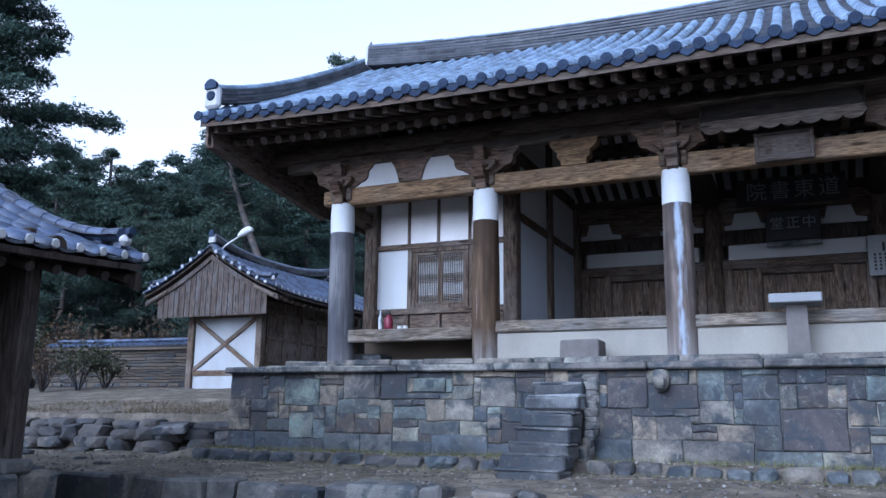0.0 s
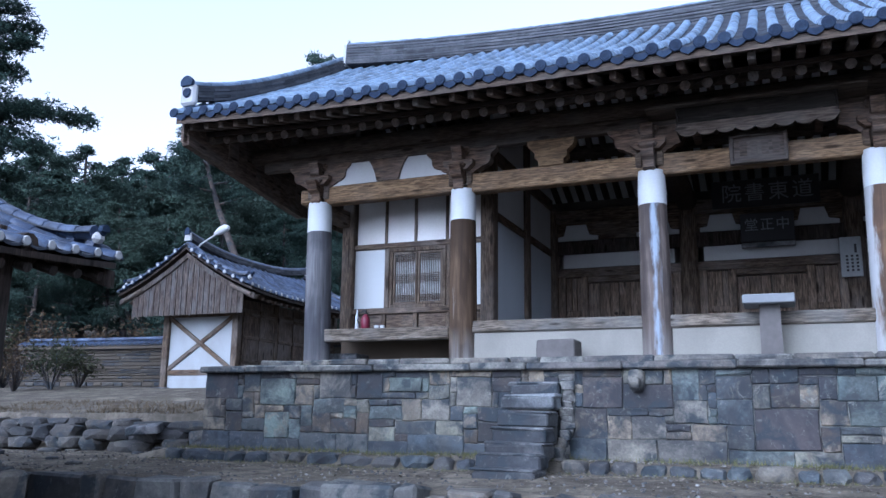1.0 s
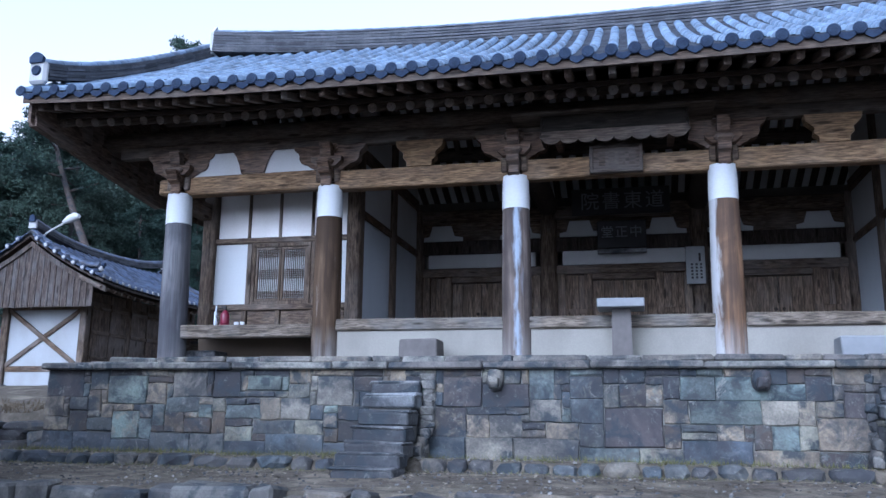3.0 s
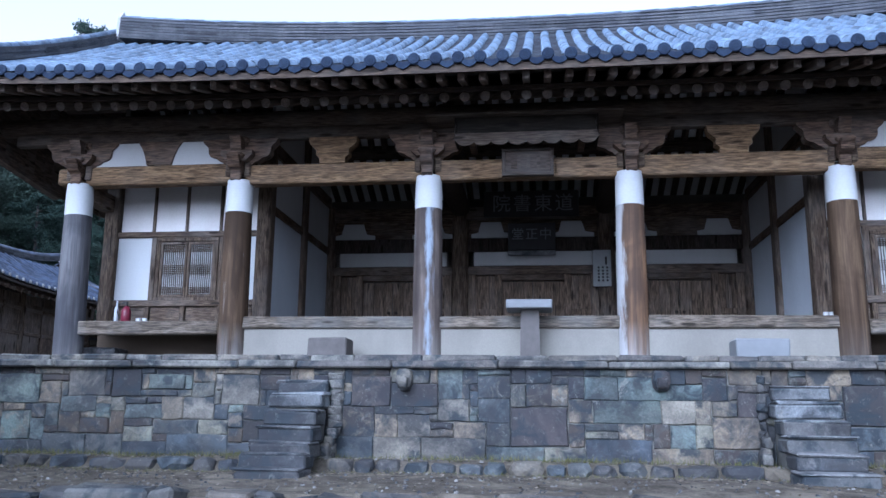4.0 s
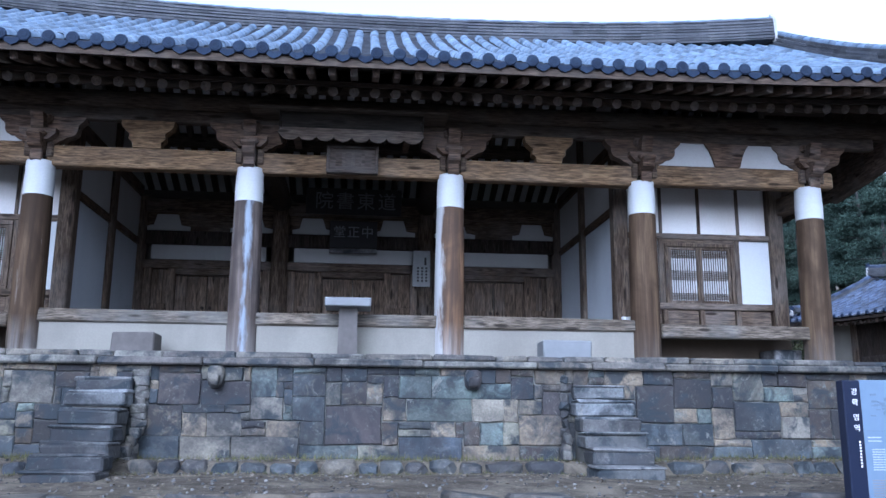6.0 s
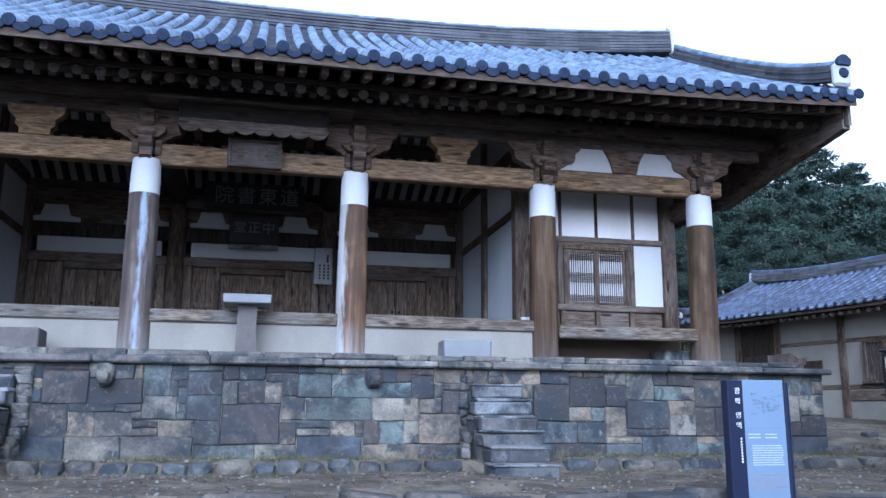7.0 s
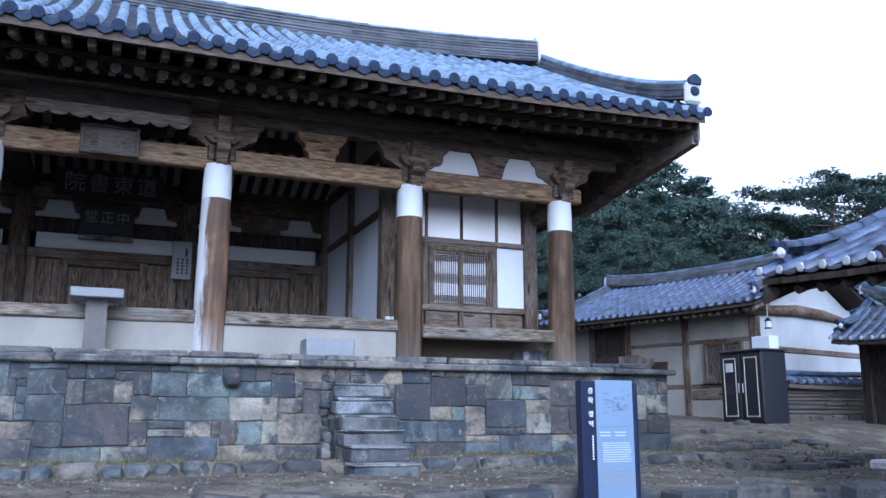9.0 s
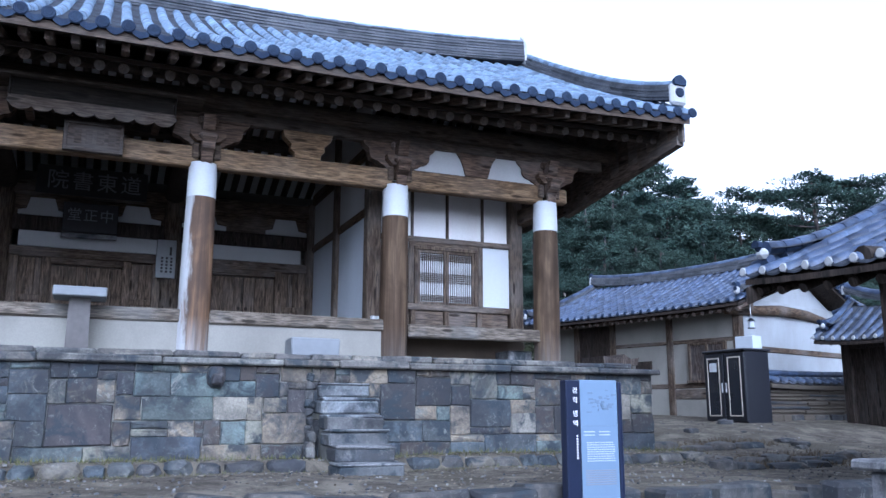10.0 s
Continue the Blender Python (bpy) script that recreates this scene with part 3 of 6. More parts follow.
def build_roof(parent, roof, hand_sides=(-1, 1), plug=True, ridge_h=0.35, rake_h=0.28, ends=True, singles=(), ridge_layers=6, ridge_w=0.3, plug_mat=None, bow=0.28, tile_r=0.078, sunk=0.0):
    """Puts a whole tiled roof under a building; singles: slopes whose eave tiles are pieces of their own."""
    # plugged roofs get a near-black bed, the eave shadow put into its colour
    top = part("roof", roof.bed(0.06 if plug else 0.11), dark_wood if plug else eave_wood_x, parent)
    cover = dark_tile if plug else tile
    n = max(2, round(roof.L / roof.pitch))
    w = roof.L / n
    step = 0.30
    drop = roof.z(0, roof.S - step) - roof.z(0, roof.S)
    one = roof.cover_mesh(tile_r, step + 0.03, drop * 1.03).data("cover_tile", cover)
    disc = Mesh().tube([(0, 0, 0), (0, -0.02, 0), (0, -0.028, 0)], [0.082, 0.082, 0.068], 14).tube([(0, -0.028, 0), (0, -0.033, 0)], [0.045, 0.04], 10)
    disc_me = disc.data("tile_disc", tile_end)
    plug_me = Mesh().tube([(0, 0.02, 0), (0, -0.006, 0), (0, -0.014, 0)], [0.048, 0.048, 0.038], 12).data("lime_plug", plug_mat or lime)
    tongue = Mesh()
    prof = [(-w * 0.5 + 0.02, 0.045), (-w * 0.38, -0.03), (-w * 0.22, -0.072), (0, -0.1), (w * 0.22, -0.072), (w * 0.38, -0.03), (w * 0.5 - 0.02, 0.045), (w * 0.25, 0.0), (0, -0.015), (-w * 0.25, 0.0)]
    tongue.prism(prof, "y", -0.012, 0.012)
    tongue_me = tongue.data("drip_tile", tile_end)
    for side in hand_sides:
        pans = part("pan_tiles", roof.pans(side), shaded_pan_tile, top, fix=False)
        tagged(pans, kind="stuff")
        single = side in singles
        cov = part("cover_tiles", roof.covers(side, tile_r, step, 3 if single else 0), cover, top, fix=False)
        tagged(cov, kind="stuff")
        turn = pose(0, 0, 0, 0, 0, 180) if side > 0 else Matrix()
        rng = random.Random(11)
        for i in range(n + 1):
            x = -roof.L / 2 + i * w
            d = roof.S
            if single:
                for j in range(3):
                    dd = d - (j + 1) * step - 0.03
                    part("cover_tile", one, None, top, m=Matrix.Translation((x + rng.uniform(-0.008, 0.008), side * dd, roof.z(x, dd) + 0.02 + rng.uniform(-0.004, 0.006))) @ turn)
            z = roof.z(x, d)
            if plug:
                part("lime_plug", plug_me, None, top, m=Matrix.Translation((x, side * (d - 0.004), z + 0.055)) @ turn)
            else:
                part("tile_disc", disc_me, None, top, m=Matrix.Translation((x, side * (d + 0.005), z + 0.045)) @ turn @ pose(0, 0, 0, rng.uniform(-6, 2), 0, 0))
                if i < n:
                    xm = x + w / 2
                    part("drip_tile", tongue_me, None, top, m=Matrix.Translation((xm, side * (d + 0.01), roof.z(xm, d) + 0.012)) @ turn @ pose(0, 0, 0, rng.uniform(8, 14), 0, rng.uniform(-2, 2)))
    path = roof.ridge_path(bow, base=-sunk)
    tagged(part("ridge_tiles", layered(path, ridge_w, ridge_layers, ridge_h / ridge_layers, 3), ridge_tile, top), kind="stuff")
    tagged(part("crest_tiles", round_cap(path, 0.085, ridge_h), cover, top), kind="stuff")
    for sx in (-1, 1):
        e = path[0] if sx < 0 else path[-1]
        pl = Mesh()
        pl.prism([(-ridge_w * 0.5, -0.05), (ridge_w * 0.5, -0.05), (ridge_w * 0.42, ridge_h * 0.95), (0, ridge_h + (0.04 if plug else 0.16)), (-ridge_w * 0.42, ridge_h * 0.95)], "x", e.x, e.x + sx * 0.06)
        pl.v = [(x, y, z + e.z) for x, y, z in pl.v]
        part("ridge_end", pl, lime, top, "white limed ridge end")
        if ends:
            up = Mesh().prism([(e.z + ridge_h - 0.05, -0.09), (e.z + ridge_h + 0.1, -0.07), (e.z + ridge_h + 0.15, 0), (e.z + ridge_h + 0.1, 0.07), (e.z + ridge_h - 0.05, 0.09)], "x", 0, 0.05)
            up.v = [(e.x + sx * (0.05 + a), c, b) for a, b, c in up.v]
            part("ridge_end_tile", up, tile_end, top)
        for side in hand_sides:
            rp = roof.rake_path(sx, side)
            tagged(part("rake_ridge_tiles", layered(rp, 0.26, 5, rake_h / 5, 7 + sx, Vector((1, 0, 0))), ridge_tile, top), kind="stuff")
            tagged(part("crest_tiles", round_cap(rp, 0.075, rake_h), cover, top), kind="stuff")
            f = rp[-1]
            k = 0.45 if plug else 1.0
            b = Mesh().box(f.x - 0.15 * k, f.y, f.z - 0.1, f.x + 0.15 * k, f.y + side * 0.12, f.z + rake_h * (0.6 if plug else 0.95), 0.04)
            part("rake_end", b, lime, top, "white limed foot of the rake ridge")
            cap = Mesh().prism([(-0.11, 0.0), (0.11, 0.0), (0.12, 0.09), (0.06, 0.15), (0, 0.17), (-0.06, 0.15), (-0.12, 0.09)], "y", 0, side * 0.06)
            cap.v = [(x * k + f.x, y + f.y + side * 0.1, z * k + f.z + rake_h * 0.8) for x, y, z in cap.v]
            part("rake_end_tile", cap, tile_end, top)
            face = Mesh().tube([(f.x, f.y + side * 0.12, f.z + 0.02), (f.x, f.y + side * 0.13, f.z + 0.02)], [0.05, 0.04], 10) if plug else Mesh().tube([(f.x, f.y + side * 0.12, f.z + 0.1), (f.x, f.y + side * 0.15, f.z + 0.1)], [0.085, 0.07], 12)
            part("rake_face_tile", face, tile_end, top)
        rt, rpg = rake_tiles(roof, sx, hand_sides)
        tagged(part("rake_tiles", rt, cover, top), kind="stuff")
        if plug:
            pm = Mesh().tube([(-sx * 0.004, 0, 0), (sx * 0.014, 0, 0)], [0.05, 0.04], 10, True).data("lime_plug", plug_mat or lime)
            for q in rpg:
                part("lime_plug", pm, None, top, m=Matrix.Translation(q))
    return top


# ---- the lecture hall ----
hall = thing("lecture_hall", "open timber lecture hall with tiled gable roof and white-topped posts", "building")
COLX = (-7.05, -4.45, -1.5, 1.48, 4.42, 7.1)
FLOOR = -0.13
RY = 3.15
WALLY, BACKY = 0.95, 4.95
hall_roof = Roof(17.3, 5.1, 3.62, 6.40, 0.13, 0.15, 0.288)
roof_top = build_roof(hall, hall_roof, (-1, 1), False, 0.47, 0.27, False, (-1,), 14, 0.34, sunk=0.15)
roof_top.matrix_basis = Matrix.Translation((0, RY, 0))


def underside(x, y):
    return hall_roof.z(x, abs(y - RY)) - 0.14


# posts
def post_mesh(r0, r1, z0, z1, split):
    lo, hi = Mesh(), Mesh()
    n = 9
    def rr(z):
        t = (z - z0) / (z1 - z0)
        return r0 + (r1 - r0) * t + 0.012 * math.sin(math.pi * t)
    zs = [z0 + (split - z0) * i / n for i in range(n + 1)]
    lo.tube([(0, 0, z) for z in zs], [rr(z) for z in zs], 24)
    hi.tube([(0, 0, split), (0, 0, (split + z1) / 2), (0, 0, z1)], [rr(split) + 0.003, rr(split) + 0.002, rr(z1) + 0.003], 24)
    return lo, hi


# the posts stand slightly out of plumb: shift at the foot and at the head
LEAN = ((0.05, -0.07), (0.03, 0.0), (0.015, 0.0), (-0.04, -0.01), (-0.05, -0.01), (-0.05, -0.01))
for i, x in enumerate(COLX):
    foot, head = LEAN[i]
    tilt = Matrix.Translation((x, 0, 0))
    tilt[0][2] = (head - foot) / 2.75
    tilt[0][3] = x + foot + 0.13 * (head - foot) / 2.75
    lo, hi = post_mesh(0.215, 0.19, FLOOR, 2.64, 2.135)
    p = part("column", lo, column_woods[i], hall, "round timber post with pale worn streaks", tilt)
    part("column_top", hi, white_paint, p, "white-painted column top")
    base = Mesh().box(-0.34, -0.33, FLOOR - 0.03, 0.33, 0.34, FLOOR + 0.05, 0.03, 0.02)
    part("column_base", base, cap_stone, hall, "flat rough foundation stone", Matrix.Translation((x + foot, 0, 0)))

# beams between the posts
for x0, x1 in zip(COLX[:-1], COLX[1:]):
    outer = x0 < -5 or x1 > 5
    z0, z1 = (2.62, 2.93) if outer else (2.58, 2.89)
    part("beam", Mesh().box(x0 + 0.1, -0.075, z0, x1 - 0.1, 0.13, z1, 0.02, 0.008), beam_wood, hall)
for x, s in ((COLX[0], -1), (COLX[-1], 1)):
    part("beam_end", Mesh().box(x, -0.1, 2.64, x + s * 0.36, 0.1, 2.9, 0.03), beam_wood, hall)
    for y0, y1 in ((0.1, WALLY), (WALLY, BACKY), (BACKY, 2 * RY)):
        part("side_beam", Mesh().box(x - 0.11, y0, 2.42, x + 0.11, y1, 2.70, 0.02), frame_y, hall)

# purlins along the eaves, and the plate below them
for y, z in ((0.0, 3.62), (2 * RY, 3.62)):
    part("purlin", Mesh().tube([(-8.45, y, z), (-4, y, z), (0, y, z), (4, y, z), (8.45, y, z)], 0.15, 14), eave_wood_x, hall)
    part("purlin_plate", Mesh().box(-8.2, y - 0.075, 3.3, 8.2, y + 0.075, 3.49, 0.015), eave_wood_x, hall)
for y, z in ((1.55, 4.62), (RY, 5.75), (4.75, 4.62)):
    part("purlin", Mesh().tube([(-8.4, y, z), (0, y, z), (8.4, y, z)], 0.15, 12), eave_wood_x, hall)


def wing(sign, reach, z0, z1):
    """A carved wing: stepped and scalloped below, with a curled tip."""
    h = z1 - z0
    curve = ((1.0, 0.0), (0.99, 0.1), (0.93, 0.2), (0.865, 0.27), (0.835, 0.36), (0.835, 0.48), (0.815, 0.58), (0.77, 0.67), (0.69, 0.73), (0.62, 0.745), (0.58, 0.79), (0.52, 0.86), (0.44, 0.9), (0.40, 0.95), (0.38, 1.0))
    pts = [(0, z1)] + [(reach * a, z1 - h * b) for a, b in curve] + [(0, z0)]
    return [(sign * a, b) for a, b in pts]


def bracket_at(x):
    br = part("bracket", Mesh().prism([(-0.16, 2.93), (0.16, 2.93), (0.25, 3.02), (0.25, 3.09), (-0.25, 3.09), (-0.25, 3.02)], "y", -0.22, 0.2), bracket_wood, hall, "carved timber wing bracket", Matrix.Translation((x, 0, 0)))
    for s in (-1, 1):
        part("wing", Mesh().prism(wing(s, 0.6, 2.9, 3.31), "y", -0.085, 0.085), bracket_wood, br)
        part("beam_seat", Mesh().box(s * 0.1, -0.12, 2.7, s * 0.2, 0.1, 2.93, 0.02), frame_x, br)
    part("nose", Mesh().prism([(-a, b) for a, b in wing(1, 0.38, 2.74, 2.98)], "x", -0.09, 0.09), bracket_wood, br)
    part("nose", Mesh().prism([(-a, b) for a, b in wing(1, 0.32, 3.0, 3.3)], "x", -0.085, 0.085), bracket_wood, br)
    part("bearing_block", Mesh().box(-0.14, -0.3, 2.96, 0.14, -0.14, 3.04, 0.035), bracket_wood, br)
    part("bearing_block", Mesh().box(-0.15, -0.13, 3.2, 0.15, 0.13, 3.34, 0.035), bracket_wood, br)
    part("bracket_post", Mesh().box(-0.085, -0.2, 2.62, 0.085, -0.13, 2.95, 0.015), bracket_wood, br)


for x in COLX:
    bracket_at(x)
for x0, x1 in zip(COLX[:-1], COLX[1:]):
    xm = (x0 + x1) / 2
    outer = x0 < -5 or x1 > 5
    if outer:
        b = Mesh().prism([(-0.2, 2.93), (0.2, 2.93), (0.24, 3.08), (0.29, 3.2), (0.36, 3.3), (-0.36, 3.3), (-0.29, 3.2), (-0.24, 3.08)], "y", -0.09, 0.09)
        part("frieze_block", b, bracket_wood, hall, "inverted trapezoid timber block", Matrix.Translation((xm, 0, 0)))
        part("frieze_plaster", Mesh().box(x0 + 0.15, -0.05, 2.92, x1 - 0.15, 0.05, 3.32, 0.005), white_plaster, hall, "white plaster infill above the beam")
    elif abs(xm) > 1:
        b = Mesh().prism([(-0.2, 2.89), (0.2, 2.89), (0.2, 2.97), (0.26, 3.02), (0.25, 3.1), (0.36, 3.2), (0.38, 3.3), (-0.38, 3.3), (-0.36, 3.2), (-0.25, 3.1), (-0.26, 3.02), (-0.2, 2.97)], "y", -0.09, 0.09)
        part("frieze_block", b, beam_wood, hall, "carved timber block between beam and plate", Matrix.Translation((xm, 0, 0)))

# rafters, flying rafters and the boards over them
rafter = Mesh().tube([(0, 0, 0), (0, 1, 0)], [0.068, 0.075], 12)
RS = 0.283
count = round(16.9 / RS)


def rod_pose(a, b):
    """Lays a rod of unit length, made along y, from a to b."""
    a, b = Vector(a), Vector(b)
    d = b - a
    q = Vector((0, 1, 0)).rotation_difference(d)
    return Matrix.Translation(a) @ q.to_matrix().to_4x4() @ Matrix.Diagonal((1, d.length, 1, 1))


rafter_me = rafter.data("rafter", rafter_wood)
fly_me = Mesh().box(-0.05, 0, -0.05, 0.05, 1, 0.06, 0.012).data("flying_rafter", eave_wood)
for i in range(count + 1):
    x = -8.45 + 16.9 * i / count
    up = hall_roof.lift * abs(x / 8.65) ** 3
    part("rafter", rafter_me, None, hall, m=rod_pose((x, -1.22, 3.42 + up), (x, 1.6, 4.70 + up)))
    part("flying_rafter", fly_me, None, hall, m=rod_pose((x, -1.76, 3.475 + up), (x, -0.5, 3.84 + up)))
    part("rafter", rafter_me, None, hall, m=rod_pose((x, 1.6, 4.66 + up), (x, RY, 5.72 + up)))
    part("rafter", rafter_me, None, hall, m=rod_pose((x, 4.7, 4.66 + up), (x, RY, 5.72 + up)))
    part("rafter", rafter_me, None, hall, m=rod_pose((x, 7.5, 3.47 + up), (x, 4.7, 4.72 + up)))


def strip(pairs, thick, n=20):
    """A board that follows the lift of the eave: (y, z) corners front and back."""
    (y0, z0), (y1, z1) = pairs
    m = Mesh()
    verts = []
    for i in range(n + 1):
        x = -8.6 + 17.2 * i / n
        up = hall_roof.lift * abs(x / 8.65) ** 3
        verts += [(x, y0, z0 + up), (x, y1, z1 + up), (x, y1, z1 + up + thick), (x, y0, z0 + up + thick)]
    faces = [(4 * i + k, 4 * i + (k + 1) % 4, 4 * i + 4 + (k + 1) % 4, 4 * i + 4 + k) for i in range(n) for k in range(4)]
    faces += [(3, 2, 1, 0), (4 * n, 4 * n + 1, 4 * n + 2, 4 * n + 3)]
    return m.add(verts, faces)


part("eave_fascia", strip(((-1.84, 3.53), (-1.77, 3.535)), 0.075), fascia_wood, hall)
part("eave_fascia", strip(((-1.26, 3.49), (-1.19, 3.50)), 0.06), fascia_wood, hall)
part("soffit", strip(((-1.8, 3.555), (-0.9, 3.86)), 0.03), edge_wood, hall)
part("soffit", strip(((-1.25, 3.50), (1.62, 4.78)), 0.03), ceiling_lime, hall, "limewashed clay between the rafters")
part("soffit", strip(((1.58, 4.74), (RY, 5.82)), 0.03), ceiling_lime, hall)
part("soffit", strip(((4.72, 4.74), (RY, 5.82)), 0.03), ceiling_lime, hall)
part("soffit", strip(((8.1, 3.5), (4.68, 4.80)), 0.03), ceiling_lime, hall)

# wind boards on the gables
for s in (-1, 1):
    X = s * 8.56
    gb = thing("gable_boarding", "dark vertical wind boards hung under the gable edge", "gable board")
    gb.parent = hall
    for key in ("category",):
        del gb[key]
    ny = 36
    for j in range(ny):
        y0, y1 = -1.72 + j * (2 * (RY + 1.72)) / ny, -1.72 + (j + 1) * (2 * (RY + 1.72)) / ny
        def low(y):
            u = min(y, 2 * RY - y)
            return 3.38 - 0.43 * (u + 1.7) / 3.4 if u < 1.7 else 2.95
        def zt(y):
            return max(low(y) + 0.05, hall_roof.z(X, abs(y - RY)) - 0.14)
        bd = Mesh().prism([(y0, low(y0)), (y1, low(y1)), (y1, zt(y1)), (y0, zt(y0))], "x", X - 0.015 - 0.006 * (j % 2), X + 0.015 - 0.006 * (j % 2))
        part("plank", bd, eave_wood, gb)
    for side in (-1, 1):
        pts = []
        for k in range(9):
            d = hall_roof.S * (0.97 - k / 8 * 0.97)
            pts.append(Vector((X + s * 0.03, RY + side * d, hall_roof.z(X, d) - 0.47)))
        part("bargeboard", Mesh().sweep(pts, 0.05, 0.36, 0, Vector((1, 0, 0))), eave_wood, gb)
        pts = [Vector((X + s * 0.02, RY + side * (RY + 1.72 - (RY + 1.72 - 1.4) * k / 8), 0)) for k in range(9)]
        for p in pts:
            u = min(p.y, 2 * RY - p.y)
            p.z = (3.38 - 0.43 * (u + 1.7) / 3.4 if u < 1.7 else 2.95) - 0.02
        part("bottom_rail", Mesh().sweep(pts, 0.13, 0.15, -0.02, Vector((1, 0, 0))), eave_wood, gb)

# floor edge beams, plinth wall and floor
for x0, x1 in zip(COLX[:-1], COLX[1:]):
    outer = x0 < -5 or x1 > 5
    if outer:
        part("porch_edge", Mesh().box(x0 + 0.17, -0.1, 0.28, x1 - 0.17, 0.1, 0.48, 0.02, 0.008), edge_wood, hall)
        part("porch_floor", Mesh().box(x0 + 0.1, 0.1, 0.40, x1 - 0.1, WALLY, 0.47, 0.005), frame_y, hall)
        part("plinth_wall", Mesh().box(x0, WALLY - 0.08, FLOOR, x1, WALLY + 0.1, 0.42, 0.01), clay, hall)
    else:
        part("floor_edge", Mesh().box(x0 + 0.17, -0.1, 0.355, x1 - 0.17, 0.12, 0.535, 0.02, 0.01), edge_wood, hall)
        part("plinth_wall", Mesh().box(x0 + 0.1, -0.06, FLOOR, x1 - 0.1, 0.08, 0.36, 0.006), beige_plaster, hall, "pale clay-plastered plinth under the floor edge")
n = 40
for j in range(n):
    y0 = 0.12 + j * (BACKY - 0.12) / n
    part("floor_plank", Mesh().box(COLX[1], y0 + 0.003, 0.46, COLX[4], y0 + (BACKY - 0.12) / n - 0.003, 0.52, 0.004), frame_x, hall)


# ---- rooms at both ends of the hall, and the back wall ----
def lattice_window(x0, x1, z0, z1, y):
    """A pair of paper windows with close upright bars and three bands of crosswise bars."""
    w = part("window", Mesh().box(x0 - 0.06, y - 0.07, z1, x1 + 0.06, y + 0.05, z1 + 0.06, 0.008).box(x0 - 0.06, y - 0.07, z0 - 0.06, x1 + 0.06, y + 0.05, z0, 0.008)
             .box(x0 - 0.06, y - 0.065, z0, x0, y + 0.05, z1, 0.008).box(x1, y - 0.065, z0, x1 + 0.06, y + 0.05, z1, 0.008), frame_z, hall, "papered lattice window in a timber frame")
    xm = (x0 + x1) / 2
    for a, b in ((x0 + 0.004, xm - 0.004), (xm + 0.004, x1 - 0.004)):
        fr = Mesh()
        for q in ((a, z0 + 0.004, a + 0.045, z1 - 0.004), (b - 0.045, z0 + 0.004, b, z1 - 0.004), (a + 0.045, z1 - 0.05, b - 0.045, z1 - 0.004), (a + 0.045, z0 + 0.004, b - 0.045, z0 + 0.05)):
            fr.box(q[0], y - 0.05, q[1], q[2], y - 0.01, q[3], 0.006)
        part("sash", fr, frame_z, w)
        part("window_paper", Mesh().box(a + 0.03, y - 0.008, z0 + 0.03, b - 0.03, y - 0.002, z1 - 0.03, 0.001), paper, w, "white window paper")
        bars = Mesh()
        m = 11
        for k in range(1, m):
            x = a + 0.045 + (b - a - 0.09) * k / m
            bars.box(x - 0.004, y - 0.036, z0 + 0.05, x + 0.004, y - 0.012, z1 - 0.05, 0.002)
        h = z1 - z0 - 0.1
        for c in (0.07, 0.5, 0.93):
            for k in (-2, -1, 0, 1, 2):
                z = z0 + 0.05 + h * c + k * 0.034 * (1 if c == 0.5 else 0.8)
                if z0 + 0.06 < z < z1 - 0.06:
                    bars.box(a + 0.045, y - 0.04, z - 0.0045, b - 0.045, y - 0.016, z + 0.0045, 0.0015)
        part("lattice", bars, frame_z, w)
    return w


